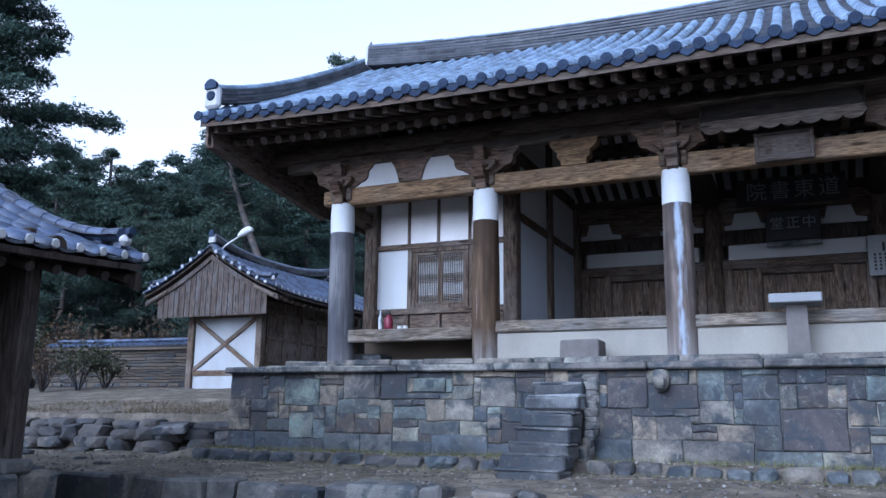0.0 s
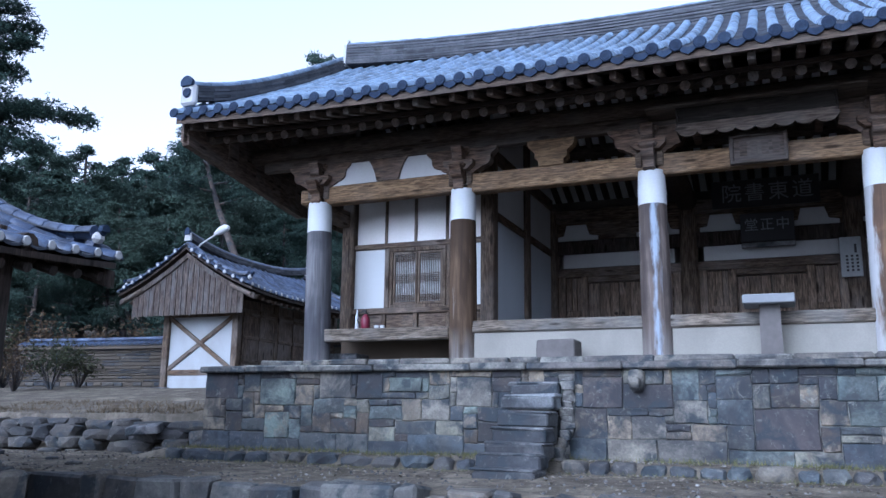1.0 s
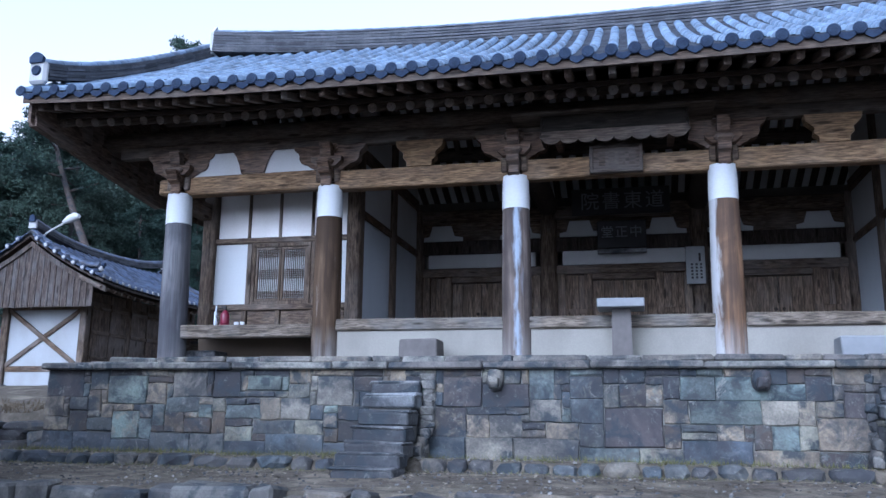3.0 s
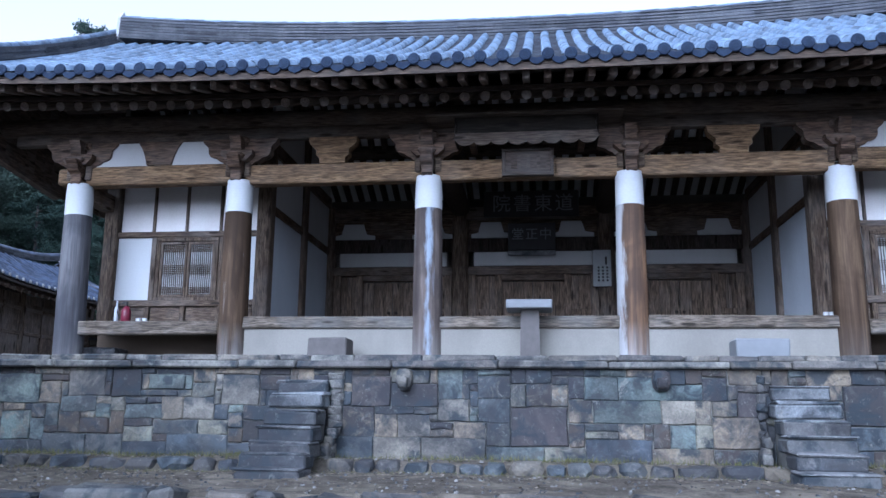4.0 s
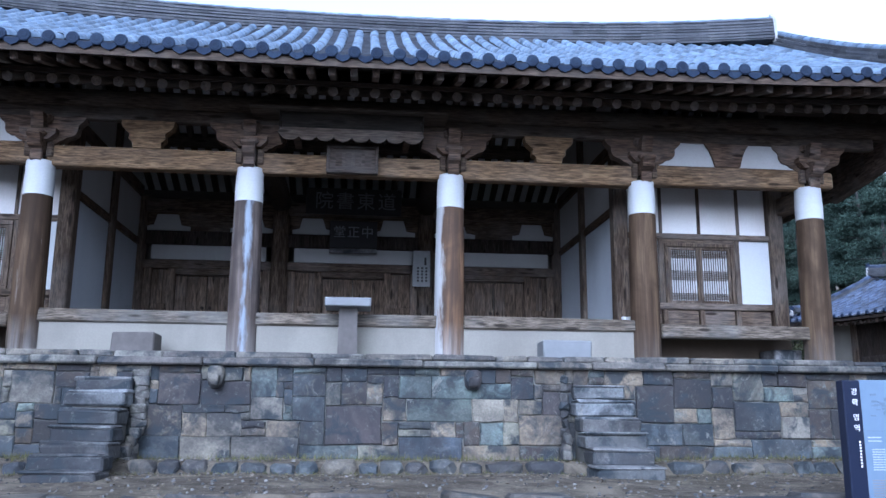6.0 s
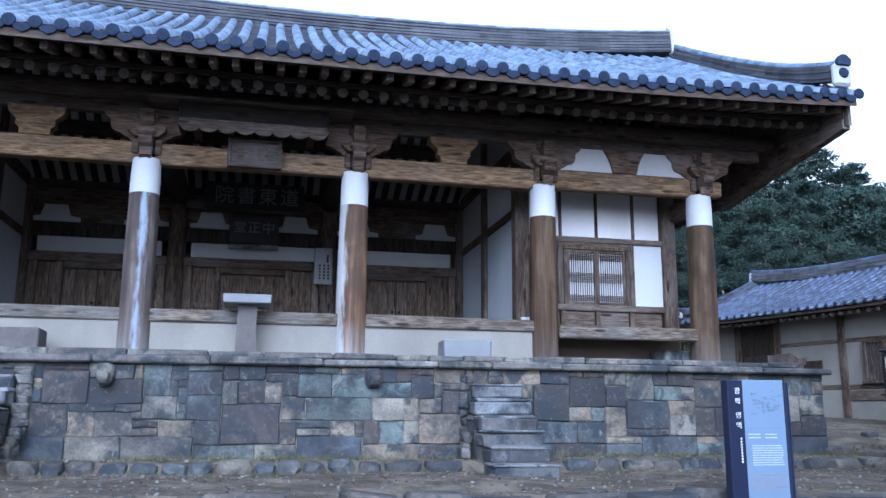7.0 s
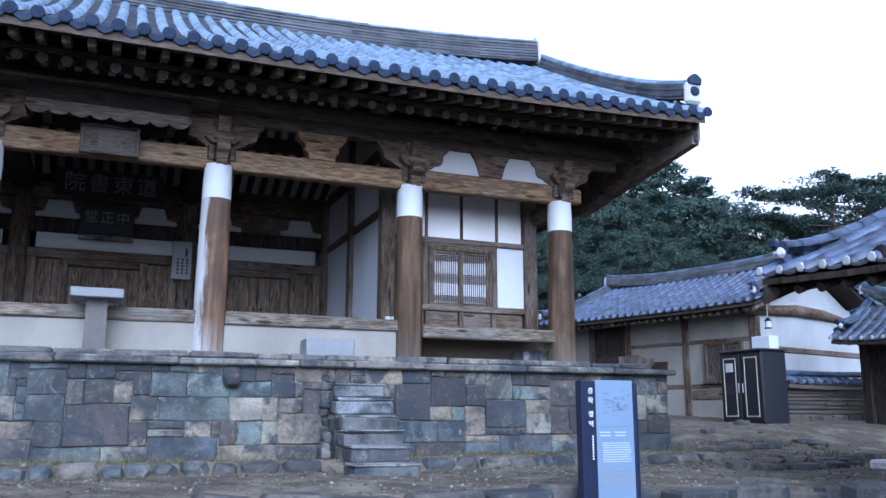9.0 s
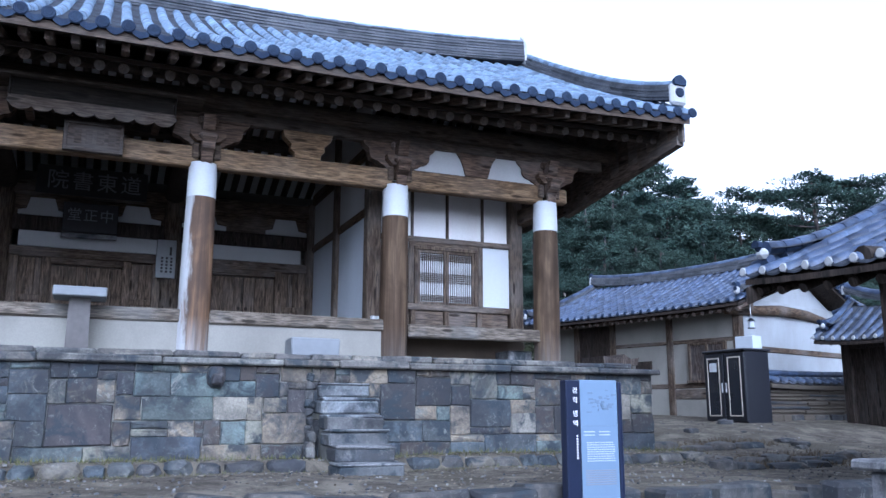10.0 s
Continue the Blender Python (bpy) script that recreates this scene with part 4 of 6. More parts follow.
def room(s):
    """One end room: its front of white panels and lattice window, side walls and inner side."""
    xo, xi = s * 6.97, s * 4.33          # outer and inner edges of the front
    y = WALLY
    lo, hi = min(xo, xi), max(xo, xi)
    for x in (xo, xi):
        part("room_post", Mesh().box(x - 0.12, y - 0.11, 0.42, x + 0.12, y + 0.13, 3.6, 0.02), frame_z, hall)
    part("rail", Mesh().box(lo + 0.1, y - 0.07, 1.985, hi - 0.1, y + 0.06, 2.08, 0.012), frame_x, hall)
    part("rail", Mesh().box(lo + 0.1, y - 0.07, 2.86, hi - 0.1, y + 0.06, 3.0, 0.012), frame_x, hall)
    part("rail", Mesh().box(lo + 0.1, y - 0.075, 0.83, hi - 0.1, y + 0.06, 0.935, 0.012), frame_x, hall)
    part("rail", Mesh().box(lo + 0.1, y - 0.08, 0.45, hi - 0.1, y + 0.06, 0.54, 0.012), frame_x, hall)
    # skirting panels with framed fields
    k = 4
    for i in range(k):
        a, b = lo + 0.1 + (hi - lo - 0.2) * i / k, lo + 0.1 + (hi - lo - 0.2) * (i + 1) / k
        part("skirting_panel", Mesh().box(a + 0.05, y - 0.02, 0.54, b - 0.05, y + 0.02, 0.83, 0.01), frame_x, hall)
        part("stile", Mesh().box(a - 0.04, y - 0.06, 0.54, a + 0.04, y + 0.05, 0.83, 0.008), frame_z, hall)
    # four upper panels
    edges = [-6.84, -6.24, -5.67, -5.08, -4.45] if s < 0 else [4.45, 5.02, 5.665, 6.335, 6.84]
    for a, b in zip(edges[:-1], edges[1:]):
        part("upper_panel", Mesh().box(a + 0.02, y - 0.015, 2.08, b - 0.02, y + 0.03, 2.87, 0.004), panel_lime, hall, "white plastered wall panel")
    for a in edges[1:-1]:
        part("stile", Mesh().box(a - 0.024, y - 0.05, 2.08, a + 0.024, y + 0.05, 2.87, 0.006), frame_z, hall)
    part("upper_wall", Mesh().box(lo, y - 0.02, 2.99, hi, y + 0.05, 3.9, 0.004), white_plaster, hall)
    # window with a white panel on either side
    x0, x1 = (-6.09, -5.15) if s < 0 else (5.12, 6.17)
    wz = 0.98 if s < 0 else 0.93
    lattice_window(x0, x1, wz, wz + 0.93, y)
    part("window_head", Mesh().box(x0 - 0.07, y - 0.05, wz + 0.985, x1 + 0.07, y + 0.05, 1.99, 0.004), frame_x, hall)
    part("window_sill", Mesh().box(x0 - 0.07, y - 0.05, 0.93, x1 + 0.07, y + 0.05, wz - 0.055, 0.004), frame_x, hall)
    part("side_panel", Mesh().box(lo + 0.1, y - 0.02, 0.935, x0 - 0.16, y + 0.03, 1.985, 0.004), paper, hall, "white papered wall panel")
    part("side_panel", Mesh().box(x1 + 0.16, y - 0.02, 0.935, hi - 0.1, y + 0.03, 1.985, 0.004), paper, hall, "white papered wall panel")
    for x in (x0 - 0.115, x1 + 0.115):
        part("stile", Mesh().box(x - 0.045, y - 0.06, 0.935, x + 0.045, y + 0.05, 1.985, 0.008), frame_z, hall)
    # outer side wall
    for a, b in ((y + 0.13, 3.0), (3.2, BACKY)):
        part("side_wall", Mesh().box(xo - 0.05, a, FLOOR, xo + 0.05, b, 4.6, 0.004), beige_plaster, hall)
    part("room_post", Mesh().box(xo - 0.12, 2.98, FLOOR, xo + 0.12, 3.22, 5.2, 0.02), frame_z, hall)
    for z in (0.45, 2.0):
        part("rail", Mesh().box(xo - 0.07, y + 0.13, z, xo + 0.07, BACKY, z + 0.12, 0.01), frame_y, hall)
    # inner side, toward the open hall
    for y0, y1 in ((y + 0.12, 2.85), (3.07, BACKY - 0.1)):
        part("inner_panel", Mesh().box(xi - 0.03, y0, 0.52, xi + 0.03, y1, 2.42, 0.004), grey_panel, hall, "pale papered partition doors")
        part("inner_panel", Mesh().box(xi - 0.03, y0, 2.56, xi + 0.03, y1, 3.42, 0.004), white_plaster, hall, "white plaster above the partition")
        part("rail", Mesh().box(xi - 0.07, y0, 2.42, xi + 0.07, y1, 2.56, 0.01), frame_y, hall)
        part("rail", Mesh().box(xi - 0.07, y0, 3.42, xi + 0.07, y1, 3.66, 0.01), frame_y, hall)
        part("inner_gable", Mesh().box(xi - 0.03, y0, 3.66, xi + 0.03, y1, 4.55, 0.004), white_plaster, hall)
    part("room_post", Mesh().box(xi - 0.11, 2.85, 0.5, xi + 0.11, 3.07, 5.0, 0.02), frame_z, hall)
    part("room_floor", Mesh().box(lo, y, 0.40, hi, BACKY, 0.5, 0.004), frame_y, hall)
    part("room_ceiling", Mesh().box(lo, y, 3.5, hi, BACKY, 3.56, 0.004), white_plaster, hall)


room(-1)
room(1)

# back wall of the open hall: three bays of plank doors under white bands
posts = (-4.33, -1.5, 1.48, 4.33)
for x in posts:
    part("back_post", Mesh().tube([(x, BACKY, 0.5), (x, BACKY, 3.45)], [0.19, 0.175], 18), frame_z, hall)
for b, (x0, x1) in enumerate(zip(posts[:-1], posts[1:])):
    part("back_rail", Mesh().box(x0, BACKY - 0.09, 1.98, x1, BACKY + 0.09, 2.16, 0.012), frame_x, hall)
    part("white_band", Mesh().box(x0 + 0.28, BACKY - 0.05, 2.17, x1 - 0.28, BACKY + 0.02, 2.46, 0.004), white_plaster, hall, "white plaster band over the doors")
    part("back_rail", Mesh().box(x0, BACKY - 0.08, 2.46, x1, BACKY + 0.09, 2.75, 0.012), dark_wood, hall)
    part("back_beam", Mesh().box(x0, BACKY - 0.1, 3.14, x1, BACKY + 0.1, 3.42, 0.02), frame_x, hall)
    xm = (x0 + x1) / 2
    part("upper_back_wall", Mesh().box(x0, BACKY - 0.02, 2.75, x1, BACKY + 0.04, 3.4, 0.004), frame_x, hall)
    for s in (-1, 1):
        c0, c1 = sorted((xm + s * 0.38, xm + s * 1.28))
        flat = [(c0 + 0.02, 2.76), (c1 - 0.02, 2.76), (c1 - 0.02, 2.84), (c1 - 0.2, 2.87), (c1 - 0.27, 3.09), (c0 + 0.22, 3.09), (c0 + 0.16, 2.87), (c0 + 0.02, 2.84)]
        part("frieze_plaster", Mesh().prism(flat, "y", BACKY - 0.05, BACKY - 0.022), white_plaster, hall, "white plaster between dark carved blocks")
    for x in (x0 + 0.25, xm - 0.7, xm + 0.7, x1 - 0.25):
        part("back_stile", Mesh().box(x - 0.075, BACKY - 0.08, 0.5, x + 0.075, BACKY + 0.06, 1.98, 0.01), door_wood, hall)
    part("door_lintel", Mesh().box(xm - 0.64, BACKY - 0.06, 1.86, xm + 0.64, BACKY + 0.05, 1.98, 0.01), frame_x, hall)
    for sx, (a, c) in enumerate(((x0 + 0.325, xm - 0.775), (xm - 0.625, xm - 0.004), (xm + 0.004, xm + 0.625), (xm + 0.775, x1 - 0.325))):
        side = sx in (0, 3)
        top = 1.97 if side else 1.85
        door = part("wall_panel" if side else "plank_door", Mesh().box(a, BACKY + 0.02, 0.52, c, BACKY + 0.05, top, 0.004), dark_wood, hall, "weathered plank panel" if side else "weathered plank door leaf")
        for u, v in ((0.0, 0.37), (0.37, 0.71), (0.71, 1.0)):
            part("plank", Mesh().box(a + (c - a) * u + 0.003, BACKY - (0.03 if side else 0.0), 0.53, a + (c - a) * v - 0.003, BACKY + 0.02, top - 0.01, 0.008), door_wood, door)
        if side:
            part("rail", Mesh().box(a, BACKY - 0.055, 1.16, c, BACKY - 0.03, 1.27, 0.008), door_wood, door)
        else:
            part("ring_pull", Mesh().tube([((c if sx == 1 else a) + (-0.07 if sx == 1 else 0.07), BACKY - 0.012, 1.2), ((c if sx == 1 else a) + (-0.07 if sx == 1 else 0.07), BACKY - 0.002, 1.2)], 0.035, 10), dark_wood, door)
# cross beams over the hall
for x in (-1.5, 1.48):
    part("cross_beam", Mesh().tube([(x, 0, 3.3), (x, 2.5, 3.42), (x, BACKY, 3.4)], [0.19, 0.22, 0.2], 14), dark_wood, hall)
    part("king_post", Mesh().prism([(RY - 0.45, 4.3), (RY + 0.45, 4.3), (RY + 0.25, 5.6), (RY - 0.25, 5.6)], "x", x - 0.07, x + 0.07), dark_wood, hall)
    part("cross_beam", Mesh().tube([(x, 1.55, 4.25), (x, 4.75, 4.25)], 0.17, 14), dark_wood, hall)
part("rear_room_wall", Mesh().box(-7.0, 2 * RY - 0.06, FLOOR, 7.0, 2 * RY + 0.06, 3.95, 0.004), beige_plaster, hall)

# ---- the stone terrace ----
terrace = thing("terrace", "tall stone terrace of mottled fitted blocks under projecting cap slabs", "terrace", kind="structure")
TX0, TX1, TY, TB = -8.03, 7.98, -1.5, -1.42
part("terrace_core", Mesh().box(TX0 + 0.05, TY + 0.02, -1.9, TX1 - 0.05, 2 * RY + 1.5, -0.24, 0.01), mortar, terrace)
part("terrace_floor", Mesh().box(TX0 + 0.3, TY + 0.5, -0.25, TX1 - 0.3, 2 * RY + 1.4, FLOOR - 0.012, 0.01), cap_stone, terrace)
rng = random.Random(21)


def row_of(name, mesh_fn, x0, x1, wmin, wmax, mat, parent):
    x = x0
    while x < x1 - 0.05:
        w = min(rng.uniform(wmin, wmax), x1 - x)
        if x1 - (x + w) < wmin * 0.5:
            w = x1 - x
        part(name, mesh_fn(x, x + w), mat, parent)
        x += w


row_of("cap_slab", lambda a, b: Mesh().box(a + 0.004, TY - 0.12 + rng.uniform(-0.015, 0.015), -0.29, b - 0.004, TY + 0.42, -0.20 + rng.uniform(-0.008, 0.008), 0.02, 0.008, rng), TX0 - 0.06, TX1 + 0.08, 0.7, 1.6, cap_stone, terrace)
row_of("paving_slab", lambda a, b: Mesh().box(a + 0.004, TY + 0.06 + rng.uniform(-0.02, 0.03), -0.20, b - 0.004, TY + 0.55, -0.115 + rng.uniform(-0.012, 0.008), 0.02, 0.01, rng), TX0 + 0.9, TX1 - 0.3, 0.4, 0.95, cap_stone, terrace)


def block(x0, z0, x1, z1, y, rng, depth=0.14):
    """One fitted wall stone: a cushioned face with uneven corners."""
    g, c = 0.0, min(0.011, (x1 - x0) * 0.15, (z1 - z0) * 0.15)
    j = lambda s: rng.uniform(-s, s)
    p = rng.uniform(-0.008, 0.008)
    outer = [(x0 + g, z0 + g), (x1 - g, z0 + g), (x1 - g, z1 - g), (x0 + g, z1 - g)]
    outer = [(a + j(0.012), b + j(0.011)) for a, b in outer]
    cx, cz = (x0 + x1) / 2, (z0 + z1) / 2
    ring = []
    for k in range(4):
        a, b = outer[k], outer[(k + 1) % 4]
        ring += [a, ((a[0] + b[0]) / 2 + j(0.013), (a[1] + b[1]) / 2 + j(0.013))]
    inner = []
    for k, (a, b) in enumerate(ring):
        q = c * (1.5 if k % 2 == 0 else 1.0)
        inner.append((a + math.copysign(min(q, abs(cx - a)), cx - a), b + math.copysign(min(q, abs(cz - b)), cz - b)))
    verts = [(a, y + depth, b) for a, b in ring] + [(a, y + 0.004, b) for a, b in ring] + [(a, y - 0.012 + p + j(0.006), b) for a, b in inner] + [(cx, y - 0.02 + p + j(0.01), cz)]
    faces = []
    for k in range(8):
        k2 = (k + 1) % 8
        faces += [(k, k2, 8 + k2, 8 + k), (8 + k, 8 + k2, 16 + k2, 16 + k), (16 + k, 16 + k2, 24)]
    return Mesh().add(verts, faces)


# stones that stand out by hue: x, z of the lower corner, width, height
CW, CH = 0.1, 0.0942
NXC, NZC = 160, 12
taken = [[False] * NXC for _ in range(NZC)]
SPECIAL = [
    ("green", 10, 7, 6, 4), ("pale", 20, 8, 5, 4), ("black", 26, 8, 4, 4), ("green", 31, 9, 5, 2), ("pale", 36, 5, 4, 3), ("pale", 41, 7, 5, 4), ("black", 47, 5, 4, 4), ("purple", 0, 8, 6, 4),
    ("purple", 58, 7, 5, 4), ("purple", 63, 7, 6, 3), ("pale", 69, 5, 4, 3), ("slate", 74, 5, 4, 3), ("purple", 78, 2, 7, 5), ("teal", 87, 8, 4, 3), ("teal", 91, 8, 5, 3), ("teal", 96, 8, 5, 2),
    ("green", 88, 5, 8, 3), ("pale", 96, 5, 4, 3), ("purple", 100, 5, 4, 4), ("purple", 105, 6, 6, 3), ("slate", 111, 6, 3, 4), ("black", 117, 5, 5, 5), ("black", 122, 7, 5, 4), ("slate", 117, 2, 6, 3), ("black", 44, 2, 4, 3), ("black", 143, 3, 5, 4), ("pale", 136, 3, 4, 3)]
KIND = {"green": green_stone, "teal": teal_stone, "pale": pale_stone, "black": black_stone, "purple": purple_stone, "slate": base_stone}


def lay(i, k, w, h, mat):
    for a in range(i, i + w):
        for b in range(k, k + h):
            taken[b][a] = True
    part("stone", block(TX0 + i * CW, TB + k * CH, TX0 + (i + w) * CW, TB + (k + h) * CH, TY, rng), mat, terrace)


for name, i, k, w, h in SPECIAL:
    if i + w <= NXC and k + h <= NZC and not any(taken[b][a] for a in range(i, i + w) for b in range(k, k + h)):
        lay(i, k, w, h, KIND[name])
for k in range(NZC):
    for i in range(NXC):
        if taken[k][i]:
            continue
        w = rng.choice((2, 3, 3, 4, 4, 5, 6)) if k else rng.choice((5, 6, 7, 8))
        h = rng.choice((1, 2, 2, 3, 3, 4)) if k else rng.choice((2, 3, 3))
        if k == NZC - 2:
            h = min(h, 2)
        w = min(w, NXC - i)
        h = min(h, NZC - k)
        ww = 0
        while ww < w and not taken[k][i + ww]:
            ww += 1
        hh = 1
        while hh < h and not any(taken[k + hh][i + a] for a in range(ww)):
            hh += 1
        if hh > ww + 1:
            hh = ww + 1
        r = rng.random()
        lay(i, k, ww, hh, base_stone if k < 2 and r < 0.8 else wall_stone if r < 0.94 else pale_stone)
# the ends of the terrace
for xe, s in ((TX0, -1), (TX1, 1)):
    y = TY + 0.1
    while y < 4.0:
        w = rng.uniform(0.35, 0.6)
        z = TB - 0.05
        while z < -0.32:
            h = min(rng.uniform(0.2, 0.4), -0.29 - z)
            part("stone", Mesh().box(xe - 0.05 if s < 0 else xe - 0.1, y, z, xe + 0.1 if s < 0 else xe + 0.05, y + w - 0.01, z + h - 0.01, 0.025, 0.01, rng), wall_stone, terrace)
            z += h
        part("cap_slab", Mesh().box(xe - 0.12, y, -0.29, xe + 0.12, y + w - 0.006, -0.205, 0.02, 0.008, rng), cap_stone, terrace)
        y += w


# ---- steps up the terrace ----
def stair(x0, x1, b0, b1, tops):
    st = thing("stone_steps", "steep flight of worn grey stone steps against the terrace", "steps", group="terrace steps")
    for k, z in enumerate(tops):
        y = TY - 0.15 - 0.235 * k
        u = k / 6
        a, b = x0 + (b0 - x0) * u, x1 + (b1 - x1) * u
        part("step", Mesh().box(a + rng.uniform(-0.03, 0.03), y + rng.uniform(-0.015, 0.015), z - 0.19, b + rng.uniform(-0.03, 0.03), y + 0.42, z - 0.03, 0.022, 0.014, rng), pale_step if k == 1 or k == 0 and x0 > 0 else step_stone, st)
        part("tread", Mesh().box(a + rng.uniform(-0.02, 0.02), y + 0.004 + rng.uniform(-0.01, 0.01), z - 0.04, b + rng.uniform(-0.02, 0.02), y + 0.4, z, 0.02, 0.014, rng), pale_step if k == 1 or k in (2, 3) and x0 > 0 else tread_stone, st)
        part("step_core", Mesh().box(a + 0.06, y + 0.08, -1.75, b - 0.06, y + 0.4, z - 0.16, 0.02), mortar, st)
    return st


tread_stone = stone("tread_stone", [(0, (0.276, 0.282, 0.287)), (0.5, (0.211, 0.216, 0.221))], lichen=0.6)
pale_step = stone("pale_step_stone", [(0, (0.265, 0.287, 0.305)), (0.5, (0.241, 0.262, 0.276))], lichen=0.5)
stair(-3.17, -2.52, -3.16, -2.42, (-0.45, -0.60, -0.81, -1.0, -1.17, -1.28, -1.44))
stair(2.83, 3.49, 2.76, 3.54, (-0.47, -0.67, -0.87, -1.045, -1.22, -1.40, -1.55))


def lump(cx, cy, cz, sx, sy, sz, rng, n=1):
    """A rough field stone."""
    bm = bmesh.new()
    bmesh.ops.create_icosphere(bm, subdivisions=2 if n > 1 else 1, radius=1)
    sd = rng.uniform(0, 100)
    m = Mesh()
    for v in bm.verts:
        d = 1 + 0.28 * noise.noise(v.co * 1.4 + Vector((sd, sd, 0)))
        q = [math.copysign(abs(c) ** 0.6, c) for c in v.co]
        v.co = Vector((cx + q[0] * sx * d * 0.72, cy + q[1] * sy * d * 0.72, cz + q[2] * sz * d * 0.72))
    bm.verts.index_update()
    m.add([v.co[:] for v in bm.verts], [[v.index for v in f.verts] for f in bm.faces])
    bm.free()
    return m


# rough mortared jambs beside the steps
def cheek(x, w, count, low):
    ck = thing("step_cheek", "rough pale mortar and rubble beside the steps", "wall", group="step cheeks")
    for k in range(count):
        u = (k + 0.5) / count
        z = -0.36 - 0.75 * u
        b = w * rng.uniform(0.6, 0.95)
        part("mortar_lump", Mesh().box(x - b + rng.uniform(-0.015, 0.015), TY - 0.05 - 0.06 * u, z - 0.055, x + b, TY + 0.02, z + 0.05, 0.02, 0.02, rng), cheek_stone, ck)
    for k in range(low):
        u = rng.random()
        part("stone", lump(x + rng.uniform(-0.05, 0.03), TY - 0.08 - 0.42 * u, -1.48 + (1 - u) * rng.uniform(0.05, 0.55), 0.09, 0.13, 0.1, rng, 2), cheek_stone if k % 3 == 0 else rubble, ck)
    return ck


cheek(-2.42, 0.1, 9, 14)
cheek(2.74, 0.06, 7, 5)

# kerb of field stones before the terrace
kerb = thing("kerb", "low kerb of mossy field stones before the terrace", "kerb", kind="structure")
x = -8.1
while x < 8.0:
    w = rng.uniform(0.22, 0.5)
    if not (-3.45 < x + w / 2 < -2.35 or 2.6 < x + w / 2 < 3.75):
        part("stone", lump(x + w / 2, -2.14 + rng.uniform(-0.04, 0.04), -1.475 + rng.uniform(-0.02, 0.02), w * 0.66, 0.18, 0.13, rng, 2), base_stone if rng.random() < 0.5 else rubble, kerb)
    x += w
# retaining edge of the upper yard
edge = thing("yard_edge", "retaining edge of long weathered stones along the yard", "kerb", kind="structure")
x = -13.5
while x < 14.5:
    w = rng.uniform(0.25, 0.62) if rng.random() < 0.75 else rng.uniform(0.6, 0.9)
    xm = x + w / 2
    yl = ledge_y(xm)
    part("stone", Mesh().box(x + 0.01, yl - 0.22 + rng.uniform(-0.04, 0.04), -2.0, x + w - 0.01, yl + 0.12, -1.56 + rng.uniform(-0.05, 0.03), 0.03, 0.03, rng), edge_stone, edge)
    part("stone", Mesh().box(x + rng.uniform(0.0, 0.2), yl - 0.25 + rng.uniform(-0.04, 0.04), -2.5, x + w * 0.95, yl + 0.1, -2.01, 0.04, 0.03, rng), edge_stone, edge)
    x += w
# retaining stones of the yard beside the terrace
bank = thing("side_bank", "dark rough stone bank edging the raised side yard", "retaining wall", kind="structure")
x = -15.5
while x < -8.2:
    w = rng.uniform(0.3, 0.7)
    for k, (z, h) in enumerate(((-1.42, 0.16), (-1.25, 0.15), (-1.1, 0.11))):
        a = x + w * 0.5 + rng.uniform(-0.18, 0.18)
        ww = w * rng.uniform(0.55, 0.85)
        part("stone", lump(a, -1.02 + 0.07 * k + rng.uniform(-0.07, 0.05), z + rng.uniform(-0.03, 0.03), ww, 0.3, h * rng.uniform(0.9, 1.35), rng, 2), bank_stone, bank)
    x += w
flat = thing("flat_slab", "pale rectangular stone slab lying on the bank", "stone slab", pose(-9.35, -1.25, -1.13, 10, -5, 20))
part("slab", Mesh().box(-0.27, -0.16, -0.08, 0.27, 0.16, 0.05, 0.015, 0.01, rng), granite, flat)
# no hole is cut: a dark plate on top paints the socket's shade
part("recess", Mesh().box(-0.1, -0.05, 0.048, 0.04, 0.05, 0.054, 0.002), bank_stone, flat, "dark patch standing for the shaded socket")


# ---- neighbouring buildings ----
def eave_rafters(parent, roof, sides, drop=0.2, reach=0.75, gap=0.3, timber=None):
    me = Mesh().tube([(0, 0, 0), (0, 1, 0)], 0.05, 8).data("rafter", timber or eave_wood)
    n = int(roof.L / gap)
    for side in sides:
        for i in range(n + 1):
            x = -roof.L / 2 + 0.1 + (roof.L - 0.2) * i / n
            a = (x, side * (roof.S - 0.12), roof.z(x, roof.S - 0.12) - drop - 0.04)
            b = (x, side * (roof.S - reach), roof.z(x, roof.S - reach) - drop - 0.04)
            part("rafter", me, None, parent, m=rod_pose(a, b))


# the small storehouse with a cross-braced gable
store = thing("storehouse", "small storehouse with boarded gable, white cross-braced wall and tiled roof", "building", pose(-14.8, 9.0, 0, 0, 0, 90))
sr = Roof(6.3, 2.25, 2.24, 3.46, 0.3, 0.12, 0.27)
build_roof(store, sr, (-1, 1), True, 0.16, 0.05, True, (), 4, 0.22, bow=0.2, tile_r=0.066)
eave_rafters(store, sr, (-1, 1))
H0 = -0.35
WX, WY = -2.25, 1.15
part("wall", Mesh().box(WX, -WY, H0, WX + 0.14, WY, 2.2, 0.01), shaded_plaster, store, "white plastered gable wall")
part("wall", Mesh().box(2.95, -WY, H0, 3.09, WY, 2.2, 0.01), shaded_plaster, store)
